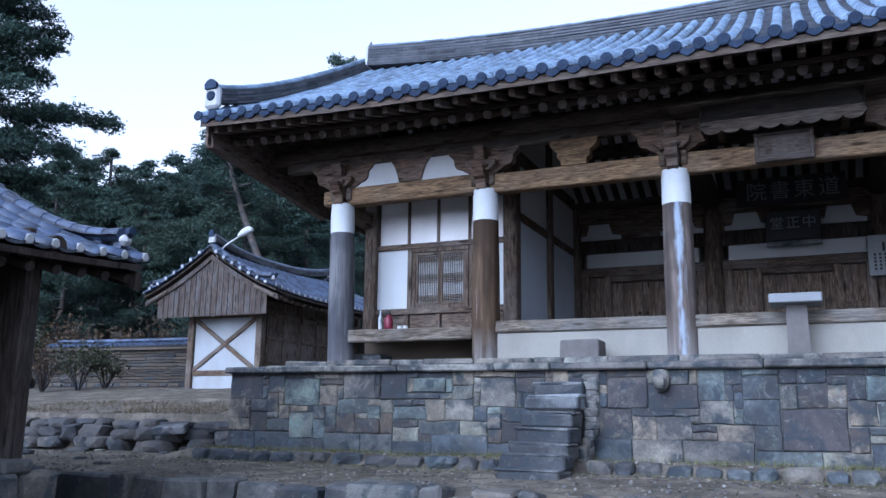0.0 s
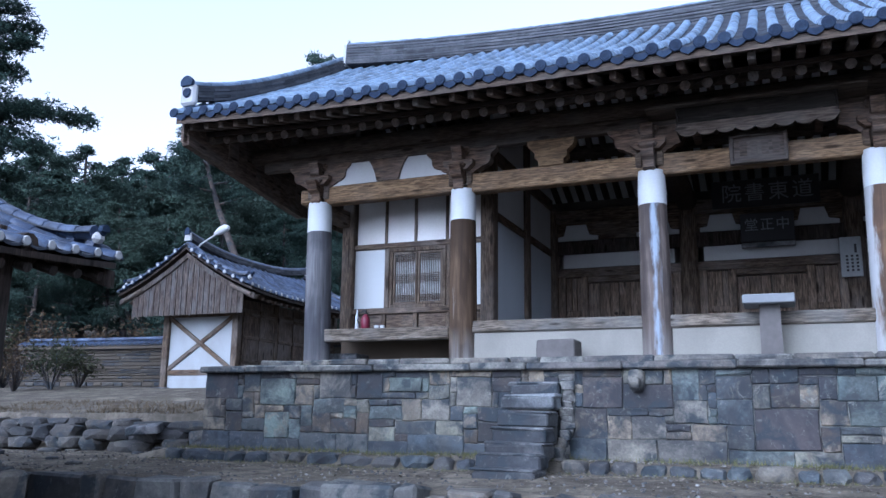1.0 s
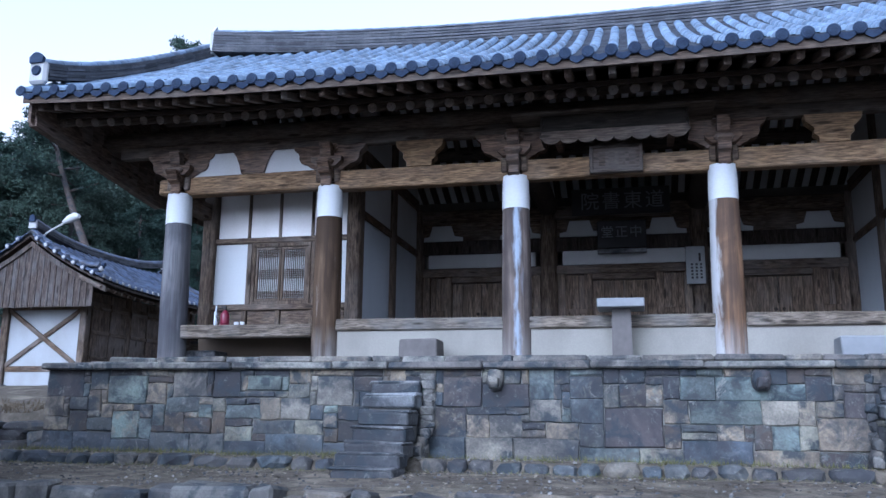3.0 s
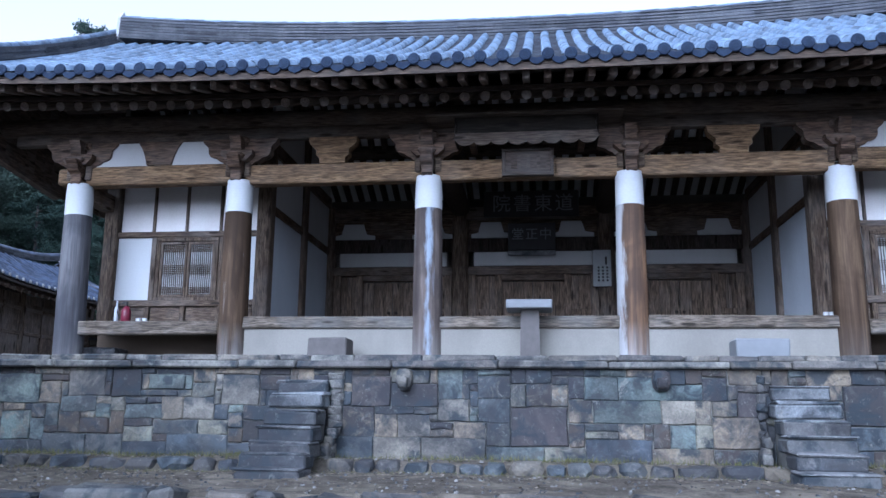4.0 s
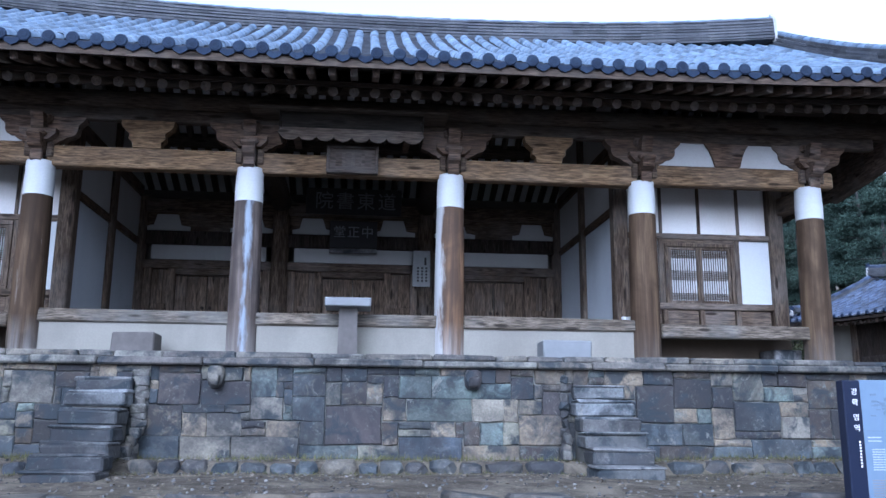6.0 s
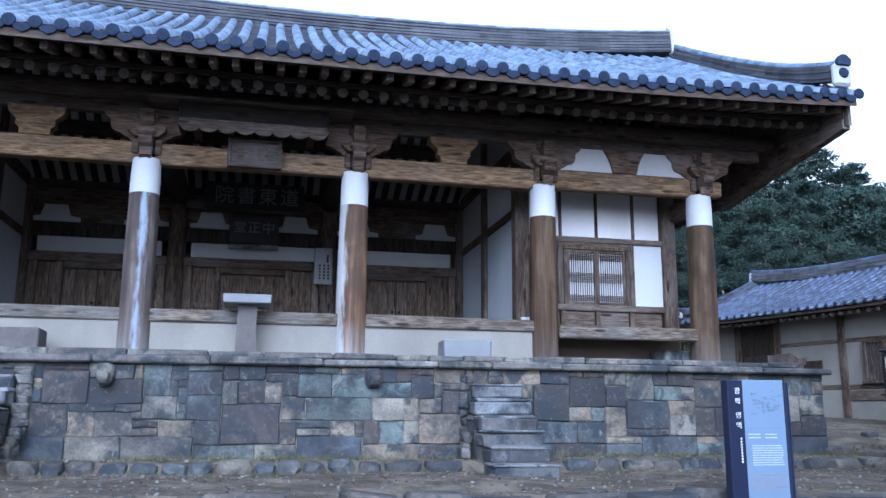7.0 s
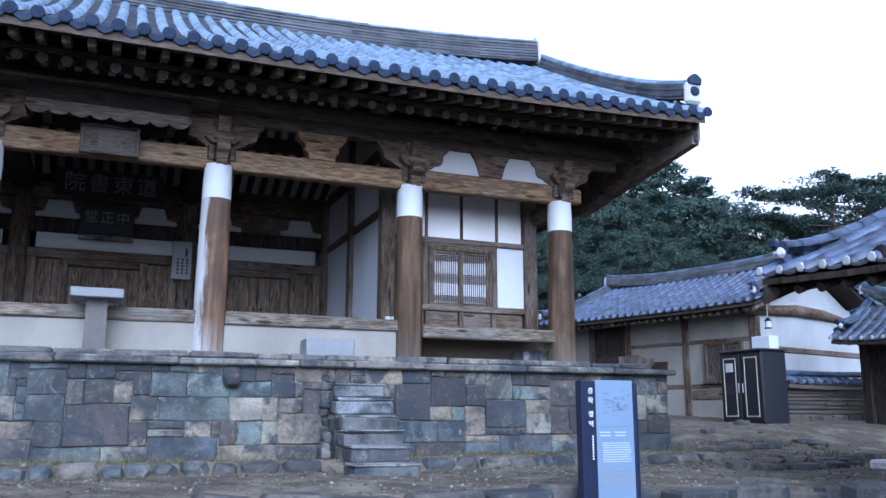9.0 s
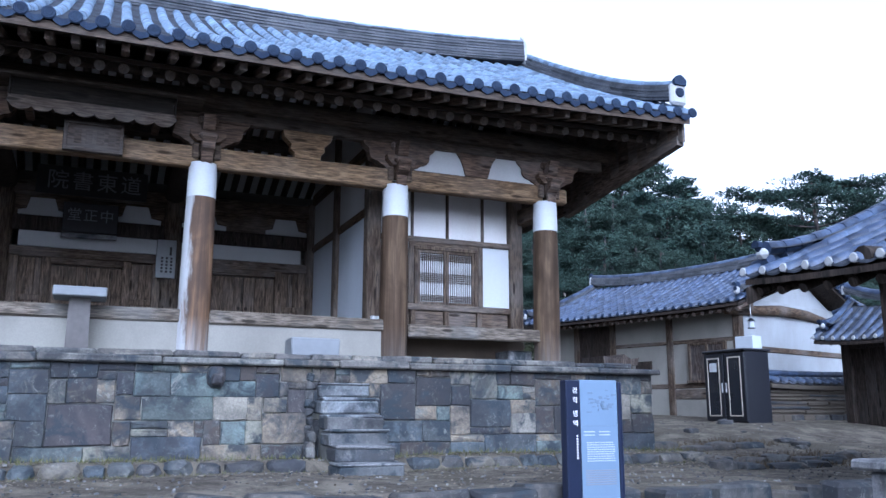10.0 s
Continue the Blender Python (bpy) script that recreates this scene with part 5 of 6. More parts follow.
for s in (-1, 1):
    part("wall", Mesh().box(WX + 0.14, s * WY - 0.06, H0, 2.95, s * WY + 0.06, 2.2, 0.01), plank_wood, store)
    for x in (WX, -0.5, 1.2, 2.95):
        part("post", Mesh().box(x - 0.1, s * (WY + 0.02) - 0.1, H0, x + 0.1, s * (WY + 0.02) + 0.1, 2.25, 0.02), frame_z, store)
    for i in range(3):
        a = WX + 0.16 + i * 1.72
        for j in range(2):
            d = part("plank_door", Mesh().box(a + j * 0.78, s * (WY + 0.07), 0.3, a + j * 0.78 + 0.74, s * (WY + 0.11), 1.95, 0.01), plank_wood, store, "plank door leaf")
            for z in (0.45, 1.1, 1.75):
                part("batten", Mesh().box(a + j * 0.78, s * (WY + 0.11), z, a + j * 0.78 + 0.74, s * (WY + 0.14), z + 0.1, 0.01), frame_x, d)
    part("sill_beam", Mesh().box(WX, s * WY - 0.1, 0.0, 3.0, s * WY + 0.1, 0.18, 0.02), frame_x, store)
part("rail", Mesh().box(WX - 0.03, -WY, 0.12, WX - 0.002, WY, 0.27, 0.006), frame_y, store)
part("rail", Mesh().box(WX - 0.04, -WY, 1.72, WX - 0.002, WY, 1.86, 0.006), frame_y, store)
for s in (-1, 1):
    m = Mesh().box(-0.04, -1.3, -0.06, 0.0, 1.3, 0.06, 0.008)
    part("brace", m, frame_y, store, "diagonal timber brace", pose(WX - (0.004 if s < 0 else 0.03), 0, 1.0, s * 34, 0, 0))
gx_ = -2.98
for j in range(20):
    y0 = -1.85 + j * 3.7 / 20
    y1 = y0 + 3.7 / 20
    zt = lambda y: sr.z(gx_, abs(y)) - 0.2
    part("gable_plank", Mesh().prism([(y0 + 0.006, 1.7), (y1 - 0.006, 1.7), (y1 - 0.006, max(1.74, zt(y1))), (y0 + 0.006, max(1.74, zt(y0)))], "x", gx_ - 0.012, gx_ + 0.012), gable_wood, store)
    part("gable_batten", Mesh().prism([(y0 - 0.022, 1.69), (y0 + 0.022, 1.69), (y0 + 0.022, max(1.72, zt(y0))), (y0 - 0.022, max(1.72, zt(y0)))], "x", gx_ - 0.03, gx_ - 0.012), gable_wood, store)
for s in (-1, 1):
    pts = [Vector((gx_ - 0.05, s * sr.S * k / 6, sr.z(gx_, sr.S * k / 6) - 0.36)) for k in range(7)]
    part("bargeboard", Mesh().sweep(pts, 0.05, 0.14, 0.06, Vector((1, 0, 0))), gable_wood, store)
    part("plinth_stone", Mesh().box(WX - 0.2, s * WY - 0.2, H0 - 0.1, WX + 0.2, s * WY + 0.2, H0 + 0.14, 0.04), granite, store)
lampm = thing("street_lamp", "small white lamp head on a bent metal arm", "lamp", pose(-0.2, 0, -0.3))
steel = plain("painted_steel", (0.45, 0.46, 0.47), 0.45, 0.3)
part("arm", Mesh().tube([(-14.55, 6.1, 3.7), (-14.3, 6.1, 3.95), (-13.75, 6.1, 4.22)], 0.025, 8), steel, lampm)
part("head", Mesh().tube([(-13.85, 6.1, 4.2), (-13.7, 6.1, 4.27), (-13.5, 6.08, 4.33), (-13.38, 6.06, 4.33)], [0.05, 0.1, 0.11, 0.05], 12), white_paint, lampm)
part("pole", Mesh().tube([(-14.55, 6.1, 3.7), (-14.55, 6.12, 2.0)], 0.03, 8), steel, lampm)


def dormitory(cx, far, eave, label, inset=1.05, rise=1.35, bend=0.4):
    """A long low house along the side of the yard, its eave and dark open porch toward the yard."""
    L, S = 9.0, 3.0
    d = thing("dormitory", label, "building", pose(cx, far - L / 2, 0, 0, 0, 90))
    r = Roof(L, S, eave, eave + rise, bend, 0.12, 0.285)
    build_roof(d, r, (-1, 1), True, 0.2, 0.02, True, (), 5, 0.24, tile_r=0.068)
    # rafters, posts and walls in near-black timber to paint the porch shade
    eave_rafters(d, r, (-1, 1), 0.16, 0.8, timber=dark_wood)
    w, end = 2.6, L / 2 - inset
    for q in (-1, 1):
        for k in range(4):
            x = -end + k * 2 * end / 3
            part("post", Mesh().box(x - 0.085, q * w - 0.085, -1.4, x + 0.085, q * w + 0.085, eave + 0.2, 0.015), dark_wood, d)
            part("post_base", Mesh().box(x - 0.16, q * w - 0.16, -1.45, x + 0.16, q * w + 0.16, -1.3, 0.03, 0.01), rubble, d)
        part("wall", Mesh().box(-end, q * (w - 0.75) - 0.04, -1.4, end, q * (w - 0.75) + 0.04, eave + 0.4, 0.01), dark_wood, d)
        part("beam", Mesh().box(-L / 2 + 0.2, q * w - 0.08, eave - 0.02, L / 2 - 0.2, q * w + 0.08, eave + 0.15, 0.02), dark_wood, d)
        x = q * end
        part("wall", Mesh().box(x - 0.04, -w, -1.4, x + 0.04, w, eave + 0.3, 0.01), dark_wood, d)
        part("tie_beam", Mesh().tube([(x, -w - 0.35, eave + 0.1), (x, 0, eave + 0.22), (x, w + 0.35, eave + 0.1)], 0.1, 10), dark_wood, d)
        for k in (-1.0, 0.0, 1.0):
            z = eave + 0.12 + (1 - abs(k)) * 0.9
            part("purlin_end", Mesh().tube([(x - q * 0.2, k * w, z), (q * (L / 2 - 0.08), k * w, z)], 0.085, 10), dark_wood, d)
        for side in (-1, 1):
            pts = [Vector((q * (L / 2 - 0.05), side * S * k / 6, r.z(L / 2, S * k / 6) - 0.3)) for k in range(7)]
            part("bargeboard", Mesh().sweep(pts, 0.04, 0.18, 0, Vector((1, 0, 0))), dark_wood, d)
    rg = random.Random(int(cx * 10) + 200)
    ins = inset - 0.3
    part("plinth", Mesh().box(-L / 2 + ins, -2.65, -2.6, L / 2 - ins, 2.65, -1.44, 0.02), clay, d)
    for q in (-1, 1):
        x = -L / 2 + ins - 0.1
        while x < L / 2 - ins + 0.05:
            ln = rg.uniform(0.4, 0.9)
            for z0, z1 in ((-2.5, -1.95), (-1.94, -1.42)):
                part("plinth_stone", Mesh().box(x, q * 2.65 - 0.12, z0, min(x + ln - 0.015, L / 2 - ins + 0.13), q * 2.65 + 0.12, z1 + rg.uniform(-0.03, 0.02), 0.04, 0.02, rg), rubble, d)
            x += ln
    y = -2.6
    while y < 2.6:
        ln = rg.uniform(0.4, 0.8)
        for z0, z1 in ((-2.5, -1.95), (-1.94, -1.42)):
            part("plinth_stone", Mesh().box(L / 2 - ins - 0.05, y, z0, L / 2 - ins + 0.19, y + ln - 0.015, z1 + rg.uniform(-0.03, 0.02), 0.04, 0.02, rg), rubble, d)
        y += ln
    return d


dormitory(-9.15, -5.42, 0.53, "low dormitory with dark timber posts and white-plugged tiled eaves")
dormitory(9.55, -5.05, 0.46, "low dormitory with dark timber front and white-plugged tiled eaves", 1.46, 1.3, 0.12)

# the long white-walled house behind the yard
house = thing("keepers_house", "long white-walled timber house with grey tiled roof", "building", pose(15.83, 7.08, 0, 0, 0, 105.8))
hr = Roof(7.2, 3.3, 1.62, 2.96, 0.2, 0.05, 0.25)
build_roof(house, hr, (-1, 1), True, 0.26, 0.12, True, (), 5, 0.26, tile_end, 0.16, 0.062)
eave_rafters(house, hr, (-1, 1), 0.16, 0.9, 0.24)
for q in (-1, 1):
    w = 2.4
    y = w if q > 0 else -2.6
    part("wall", Mesh().box(-3.0, y - 0.06, -1.35, 3.2, y + 0.06, 1.9, 0.01), beige_plaster, house)
    for x in (-3.01, -1.1, 0.75, 2.05, 3.2):
        part("post", Mesh().box(x - 0.1, y - 0.1, -1.25, x + 0.1, y + 0.1, 1.85, 0.02), frame_z, house)
        part("post_base", Mesh().box(x - 0.2, y - 0.2, -1.35, x + 0.2, y + 0.2, -1.05, 0.05, 0.03, rng), rubble, house)
    part("rail", Mesh().box(-3.0, y - 0.075, -0.24, 3.2, y + 0.075, -0.12, 0.015), frame_x, house)
    part("rail", Mesh().box(-3.0, y - 0.075, 0.86, 0.75, y + 0.075, 0.96, 0.015), frame_x, house)
    part("beam", Mesh().box(-3.4, y - 0.1, 1.55, 3.5, y + 0.1, 1.78, 0.02), frame_x, house)
    x = -3.01 if q < 0 else 3.2
    part("wall", Mesh().box(x - 0.06, -2.6, -1.35, x + 0.06, w, 1.9, 0.01), shaded_plaster, house, "white plastered gable wall")
    part("gable", Mesh().prism([(-2.0, 1.9), (2.0, 1.9), (0, 2.85)], "x", x - 0.05, x + 0.05), shaded_plaster, house)
    part("rail", Mesh().box(x - 0.09, -2.6, 0.62, x + 0.09, w, 0.76, 0.015), frame_y, house)
    part("tie_beam", Mesh().tube([(x - 0.1 * q, -w - 0.5, 1.5), (x - 0.12, -0.6, 1.66), (x - 0.12, 0.7, 1.68), (x - 0.1, w + 0.6, 1.52)], [0.1, 0.13, 0.14, 0.1], 10), frame_y, house)
k = -3.0
while k < 3.2:
    ln = rng.uniform(0.3, 0.6)
    part("plinth_stone", Mesh().box(k, 2.4, -1.4, min(k + ln - 0.015, 3.3), 2.55 + rng.uniform(-0.03, 0.03), -0.95 + rng.uniform(-0.05, 0.04), 0.04, 0.03, rng), rubble, house)
    k += ln


def house_window(x, z0, z1, w):
    y = 2.49
    win = part("window", Mesh().box(x - w / 2, y - 0.02, z0, x + w / 2, y + 0.02, z1, 0.01), gable_wood, house, "grey timber window leaves")
    fr = Mesh()
    for a in (x - w / 2, x + w / 2, x):
        fr.box(a - 0.04, y - 0.01, z0, a + 0.04, y + 0.06, z1, 0.008)
    fr.box(x - w / 2, y - 0.01, z1 - 0.06, x + w / 2, y + 0.05, z1, 0.008).box(x - w / 2 - 0.08, y - 0.01, z0, x + w / 2 + 0.08, y + 0.09, z0 + 0.07, 0.008)
    part("window_frame", fr, frame_z, win)


house_window(-2.2, -0.12, 0.86, 1.0)
# doorway and vent are dark sheets on the wall for their inner shade
part("open_bay", Mesh().box(0.85, 2.43, -0.1, 1.95, 2.48, 1.5, 0.01), dark_wood, house, "dark sheet standing in for the shaded doorway")
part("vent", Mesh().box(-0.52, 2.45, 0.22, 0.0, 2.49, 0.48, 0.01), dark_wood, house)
part("low_panel", Mesh().box(-2.3, 2.45, -0.5, -1.2, 2.49, -0.26, 0.01), frame_x, house)


# walls with tiled copings
def coped_wall(m, length, z0, z1, label, thick=0.45):
    w = thing("coped_wall", label, "wall", m, kind="structure")
    r = Roof(length, 0.42, z1, z1 + 0.17, 0.1, 0.03, 0.24)
    rg = random.Random(4)
    part("wall_body", Mesh().box(-length / 2, -thick / 2, z0, length / 2, thick / 2, z1, 0.02), shaded_old_earth, w)
    z = z0
    while z < z1 - 0.05:
        h = rg.uniform(0.07, 0.13) if z > z0 + 0.45 else rg.uniform(0.12, 0.2)
        x = -length / 2
        while x < length / 2:
            ln = rg.uniform(0.4, 1.3) if z > z0 + 0.45 else rg.uniform(0.2, 0.5)
            for q in (-1,):
                part("stone", Mesh().box(x, q * thick / 2 - 0.035 - rg.uniform(0, 0.025), z + rg.uniform(-0.008, 0.008), min(x + ln - 0.012, length / 2), q * thick / 2 + 0.05, min(z + h - 0.03, z1 - 0.02), 0.02, 0.012, rg), bank_stone if rg.random() < (0.35 if z > z0 + 0.45 else 0.85) else shaded_old_earth, w)
            x += ln
        z += h
    top = part("coping", r.bed(0.08), shaded_old_earth, w)
    for q in (-1, 1):
        tagged(part("pan_tiles", r.pans(q), shaded_pan_tile, top, fix=False), kind="stuff")
        tagged(part("cover_tiles", r.covers(q, 0.06, 0.24), dark_tile, top, fix=False), kind="stuff")
    part("crest_tiles", round_cap(r.ridge_path(0.0, 12, 0.05), 0.07, 0.03), dark_tile, top)
    return w


coped_wall(pose(-21.5, 10.4, 0, 0, 0, 3), 7.6, -0.35, 1.32, "earth and stone wall with a tiled coping")
coped_wall(pose(-15.6, 12.2, 0, 0, 0, -2), 6.0, -0.2, 1.5, "earth and stone wall with a tiled coping")
coped_wall(pose(15.75, 2.75, 0, 0, 0, -2), 3.2, -1.35, -0.2, "earth and stone wall with a tiled coping")

# small side gate beyond the dormitory
gate = thing("side_gate", "small tiled gate with dark timber posts", "gate", pose(16.05, -0.1, 0, 0, 0, 90))
gr = Roof(4.0, 1.1, 0.66, 1.5, 0.2, 0.1, 0.26)
build_roof(gate, gr, (-1, 1), True, 0.15, 0.03, True, (), 3, 0.22, tile_r=0.066)
eave_rafters(gate, gr, (-1, 1), 0.1, 0.6, 0.26, dark_wood)
for x in (-1.75, -0.6, 0.6, 1.82):
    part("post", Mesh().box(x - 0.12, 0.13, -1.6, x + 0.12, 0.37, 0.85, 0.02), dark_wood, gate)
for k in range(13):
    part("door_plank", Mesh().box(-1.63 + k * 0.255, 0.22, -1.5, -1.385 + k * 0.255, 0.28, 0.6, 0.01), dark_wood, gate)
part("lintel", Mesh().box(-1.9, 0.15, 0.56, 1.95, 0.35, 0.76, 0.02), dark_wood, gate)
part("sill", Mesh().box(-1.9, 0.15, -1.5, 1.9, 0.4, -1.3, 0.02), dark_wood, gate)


# ---- small things on and about the hall ----
def add_text(text, size, mat, parent, m, name="lettering", stretch=1.0):
    cu = bpy.data.curves.new(name, "FONT")
    cu.body, cu.size, cu.align_x, cu.align_y, cu.extrude = text, size, "CENTER", "CENTER", 0.004
    ob = new(name, cu)
    me = bpy.data.meshes.new_from_object(ob)
    bpy.data.objects.remove(ob)
    me.materials.clear()
    me.materials.append(mat)
    o = part(name, me, None, parent, m=m @ Matrix.Diagonal((1, stretch, 1, 1)))
    return o


ink_board = plain("ink_board", (0.018, 0.018, 0.02), 0.6)
# white lettering dimmed to grey, with the hall's inner shade in its colour
shaded_chalk = plain("shaded_letter_white", (0.19, 0.19, 0.195), 0.8)
board_wood = wood("board_wood", (0.032, 0.024, 0.019), (0.071, 0.053, 0.042), "x", 0.4, greycol=(0.098, 0.094, 0.090))

# name board on the front beam and the little canopy over it
plaque = thing("name_board", "bare weathered wooden name board on the front beam", "sign")
part("board", Mesh().box(-0.37, -0.29, 2.56, 0.35, -0.24, 2.96, 0.01), board_wood, plaque)
fr = Mesh()
for q in ((-0.38, 2.55, 0.36, 2.6), (-0.38, 2.92, 0.36, 2.97)):
    fr.box(q[0], -0.32, q[1], q[2], -0.23, q[3], 0.01)
for q in ((-0.385, 2.55, -0.33, 2.97), (0.315, 2.55, 0.365, 2.97)):
    fr.box(q[0], -0.318, q[1], q[2], -0.232, q[3], 0.01)
part("frame", fr, board_wood, plaque)
for i in range(4):
    part("worn_writing", Mesh().box(-0.25 + i * 0.14, -0.294, 2.66, -0.16 + i * 0.14, -0.288, 2.86, 0.003), board_wood, plaque)
# near-black front and paler valance: the eave's shade is painted into the timber
shaded_canopy_wood = wood("shaded_canopy_wood", (0.009, 0.007, 0.005), (0.022, 0.017, 0.013), "x", 0.2, greycol=(0.027, 0.025, 0.024))
valance_wood = wood("valance_wood", (0.053, 0.040, 0.030), (0.112, 0.089, 0.071), "x", 0.4, greycol=(0.107, 0.101, 0.094))
canopy = thing("canopy", "carved timber canopy with scalloped valance over the name board", "canopy", Matrix.Translation((-0.006, 0.44, 0.032)) @ Matrix.Scale(1.037, 4))
part("canopy_top", Mesh().box(-1.42, -1.02, 3.235, 1.32, -0.3, 3.275, 0.006), valance_wood, canopy)
wave = []
for i in range(97):
    x = -0.98 + 1.92 * i / 96
    wave.append((x, 2.865 - 0.055 * abs(math.sin(math.pi * (x + 0.98) / 0.24)) ** 0.6))
prof = wave + [(0.99, 2.92), (0.955, 2.965), (0.97, 2.99), (-1.01, 2.99), (-0.995, 2.965), (-1.03, 2.92)]
part("valance", Mesh().prism(prof, "y", -0.95, -0.915), valance_wood, canopy, "pale scalloped valance board")
part("canopy_front", Mesh().prism([(-0.97, 2.97), (0.93, 2.97), (0.955, 3.06), (0.93, 3.12), (0.975, 3.235), (-1.015, 3.235), (-0.97, 3.12), (-0.995, 3.06)], "y", -0.9, -0.87), shaded_canopy_wood, canopy)
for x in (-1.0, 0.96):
    part("canopy_side", Mesh().box(x - 0.015, -0.92, 2.9, x + 0.015, -0.42, 3.235, 0.005), shaded_canopy_wood, canopy)
for x in (-0.8, 0.76):
    part("canopy_bracket", Mesh().box(x - 0.05, -0.9, 2.95, x + 0.05, -0.1, 3.03, 0.01), bracket_wood, canopy)

# name boards on the back wall
big = thing("hall_name_board", "large black name board with four pale characters", "sign")
part("board", Mesh().box(-0.98, 4.4, 3.08, 0.93, 4.45, 3.62, 0.01), ink_board, big, m=pose(0, 0, 0))
for i, ch in enumerate("院書東道"):
    add_text(ch, 0.38, shaded_chalk, big, pose(-0.62 + i * 0.42, 4.385, 3.33, 90, 0, 0))
mid = thing("hall_name_board", "black name board with three pale characters", "sign")
part("board", Mesh().box(-0.5, 4.62, 2.44, 0.46, 4.67, 3.0, 0.01), ink_board, mid)
part("ledge", Mesh().box(-0.5, 4.6, 2.33, 0.46, 4.7, 2.42, 0.01), granite, mid)
for i, ch in enumerate("堂正中"):
    add_text(ch, 0.26, shaded_chalk, mid, pose(-0.3 + i * 0.28, 4.61, 2.75, 90, 0, 0))
notice = thing("notice_board", "pale hanging board with columns of small dark writing", "sign")
part("board", Mesh().box(1.19, 4.62, 1.68, 1.55, 4.66, 2.42, 0.01), plain("notice_paper", (0.27, 0.28, 0.285), 0.8), notice)
for i in range(3):
    for j in range(5):
        part("writing", Mesh().box(1.28 + i * 0.085, 4.612, 1.78 + j * 0.065, 1.32 + i * 0.085, 4.622, 1.82 + j * 0.065, 0.002), ink_board, notice)
part("writing", Mesh().box(1.43, 4.612, 2.12, 1.47, 4.622, 2.28, 0.002), ink_board, notice)

# stone table, mounting blocks
post = thing("stone_lamp_table", "grey granite pillar with a flat slab on top", "stone table")
part("pillar", Mesh().prism([(-0.135, FLOOR), (0.135, FLOOR), (0.125, 0.58), (-0.125, 0.58)], "y", -0.47, -0.24), pillar_stone, post)
part("slab", Mesh().box(-0.32, -0.65, 0.58, 0.31, -0.05, 0.70, 0.012), pale_slab, post, "pale granite slab")
for x0, x1, z in ((-3.05, -2.5, 0.18), (2.66, 3.34, 0.15)):
    b = part("step_block", Mesh().box(x0, -0.75, FLOOR - 0.01, x1, -0.3, z, 0.018, 0.012), pillar_stone if x0 < 0 else pale_slab)
    tagged(b, "low granite stepping block before the floor edge", "stone block", group="stepping blocks")

# carved heads that jut from the terrace wall
for x, mat in ((-1.55, pale_stone), (1.58, purple_stone)):
    g = thing("carved_spout", "small carved stone spout set in the terrace wall", "carving", group="carved spouts")
    part("block", lump(x, TY - 0.05, -0.43, 0.14, 0.13, 0.19, random.Random(int(x * 10) + 40), 2), mat, g)
    part("snout", lump(x, TY - 0.16, -0.46, 0.09, 0.11, 0.1, random.Random(int(x * 10) + 50), 2), mat, g)

# things on the porches
red = plain("red_enamel", (0.13, 0.012, 0.03), 0.35)
black_rubber = plain("black_rubber", (0.02, 0.02, 0.02), 0.6)
ext = thing("fire_extinguisher", "small red fire extinguisher on the porch floor", "extinguisher")
part("tank", Mesh().tube([(-6.28, 0.3, 0.48), (-6.28, 0.3, 0.5), (-6.28, 0.3, 0.68), (-6.28, 0.3, 0.74), (-6.28, 0.3, 0.76)], [0.06, 0.075, 0.075, 0.045, 0.02], 14), red, ext)
part("valve", Mesh().tube([(-6.28, 0.3, 0.76), (-6.28, 0.3, 0.82)], 0.022, 8).box(-6.35, 0.285, 0.8, -6.26, 0.315, 0.83, 0.006), black_rubber, ext)
part("hose", Mesh().tube([(-6.3, 0.28, 0.8), (-6.39, 0.26, 0.78), (-6.4, 0.25, 0.66), (-6.36, 0.25, 0.56)], 0.011, 6), black_rubber, ext)
bottle = thing("bottle", "slim pale bottle beside the fire extinguisher", "bottle")
part("body", Mesh().tube([(-6.44, 0.3, 0.48), (-6.44, 0.3, 0.72), (-6.44, 0.3, 0.77), (-6.44, 0.3, 0.84)], [0.032, 0.032, 0.014, 0.012], 12), grey_panel, bottle)
for x, y in ((-6.08, 0.32), (-5.98, 0.33), (4.15, 0.3), (4.23, 0.3)):
    zf = 0.475 if x < 0 else 0.525
    c = part("cup", Mesh().tube([(x, y, zf), (x, y, zf + 0.09)], [0.035, 0.042], 12).tube([(x, y, zf + 0.09), (x, y, zf + 0.094)], [0.042, 0.036], 12), white_paint)
    tagged(c, "small white cup on the floor edge", "cup", group="cups")
jar = thing("storage_box", "grey box stored under the porch", "box")
part("body", Mesh().box(-7.0, 0.35, FLOOR, -6.45, 0.8, 0.12, 0.02), granite, jar)
stub = thing("storage_box", "grey box stored under the porch", "box")
part("body", Mesh().box(6.5, 0.3, FLOOR, 6.95, 0.8, 0.16, 0.02), granite, stub)

# information board
sign = thing("information_board", "dark blue standing information board with pale grey-blue panel", "sign")
navy, panel = plain("navy_enamel", (0.012, 0.017, 0.04), 0.35), plain("blue_panel", (0.15, 0.21, 0.295), 0.4, 0, 0.08)
panel_d = plain("panel_drawing", (0.13, 0.175, 0.24), 0.5)
label_w = plain("sign_white", (0.8, 0.8, 0.8), 0.6)
panel_b = plain("panel_brown", (0.20, 0.21, 0.24), 0.5)
panel_w = plain("panel_white", (0.42, 0.47, 0.52), 0.6)
SY = -5.0
part("left_post", Mesh().box(4.310, SY - 0.05, -2.42, 4.469, SY + 0.06, -0.545, 0.008), navy, sign)
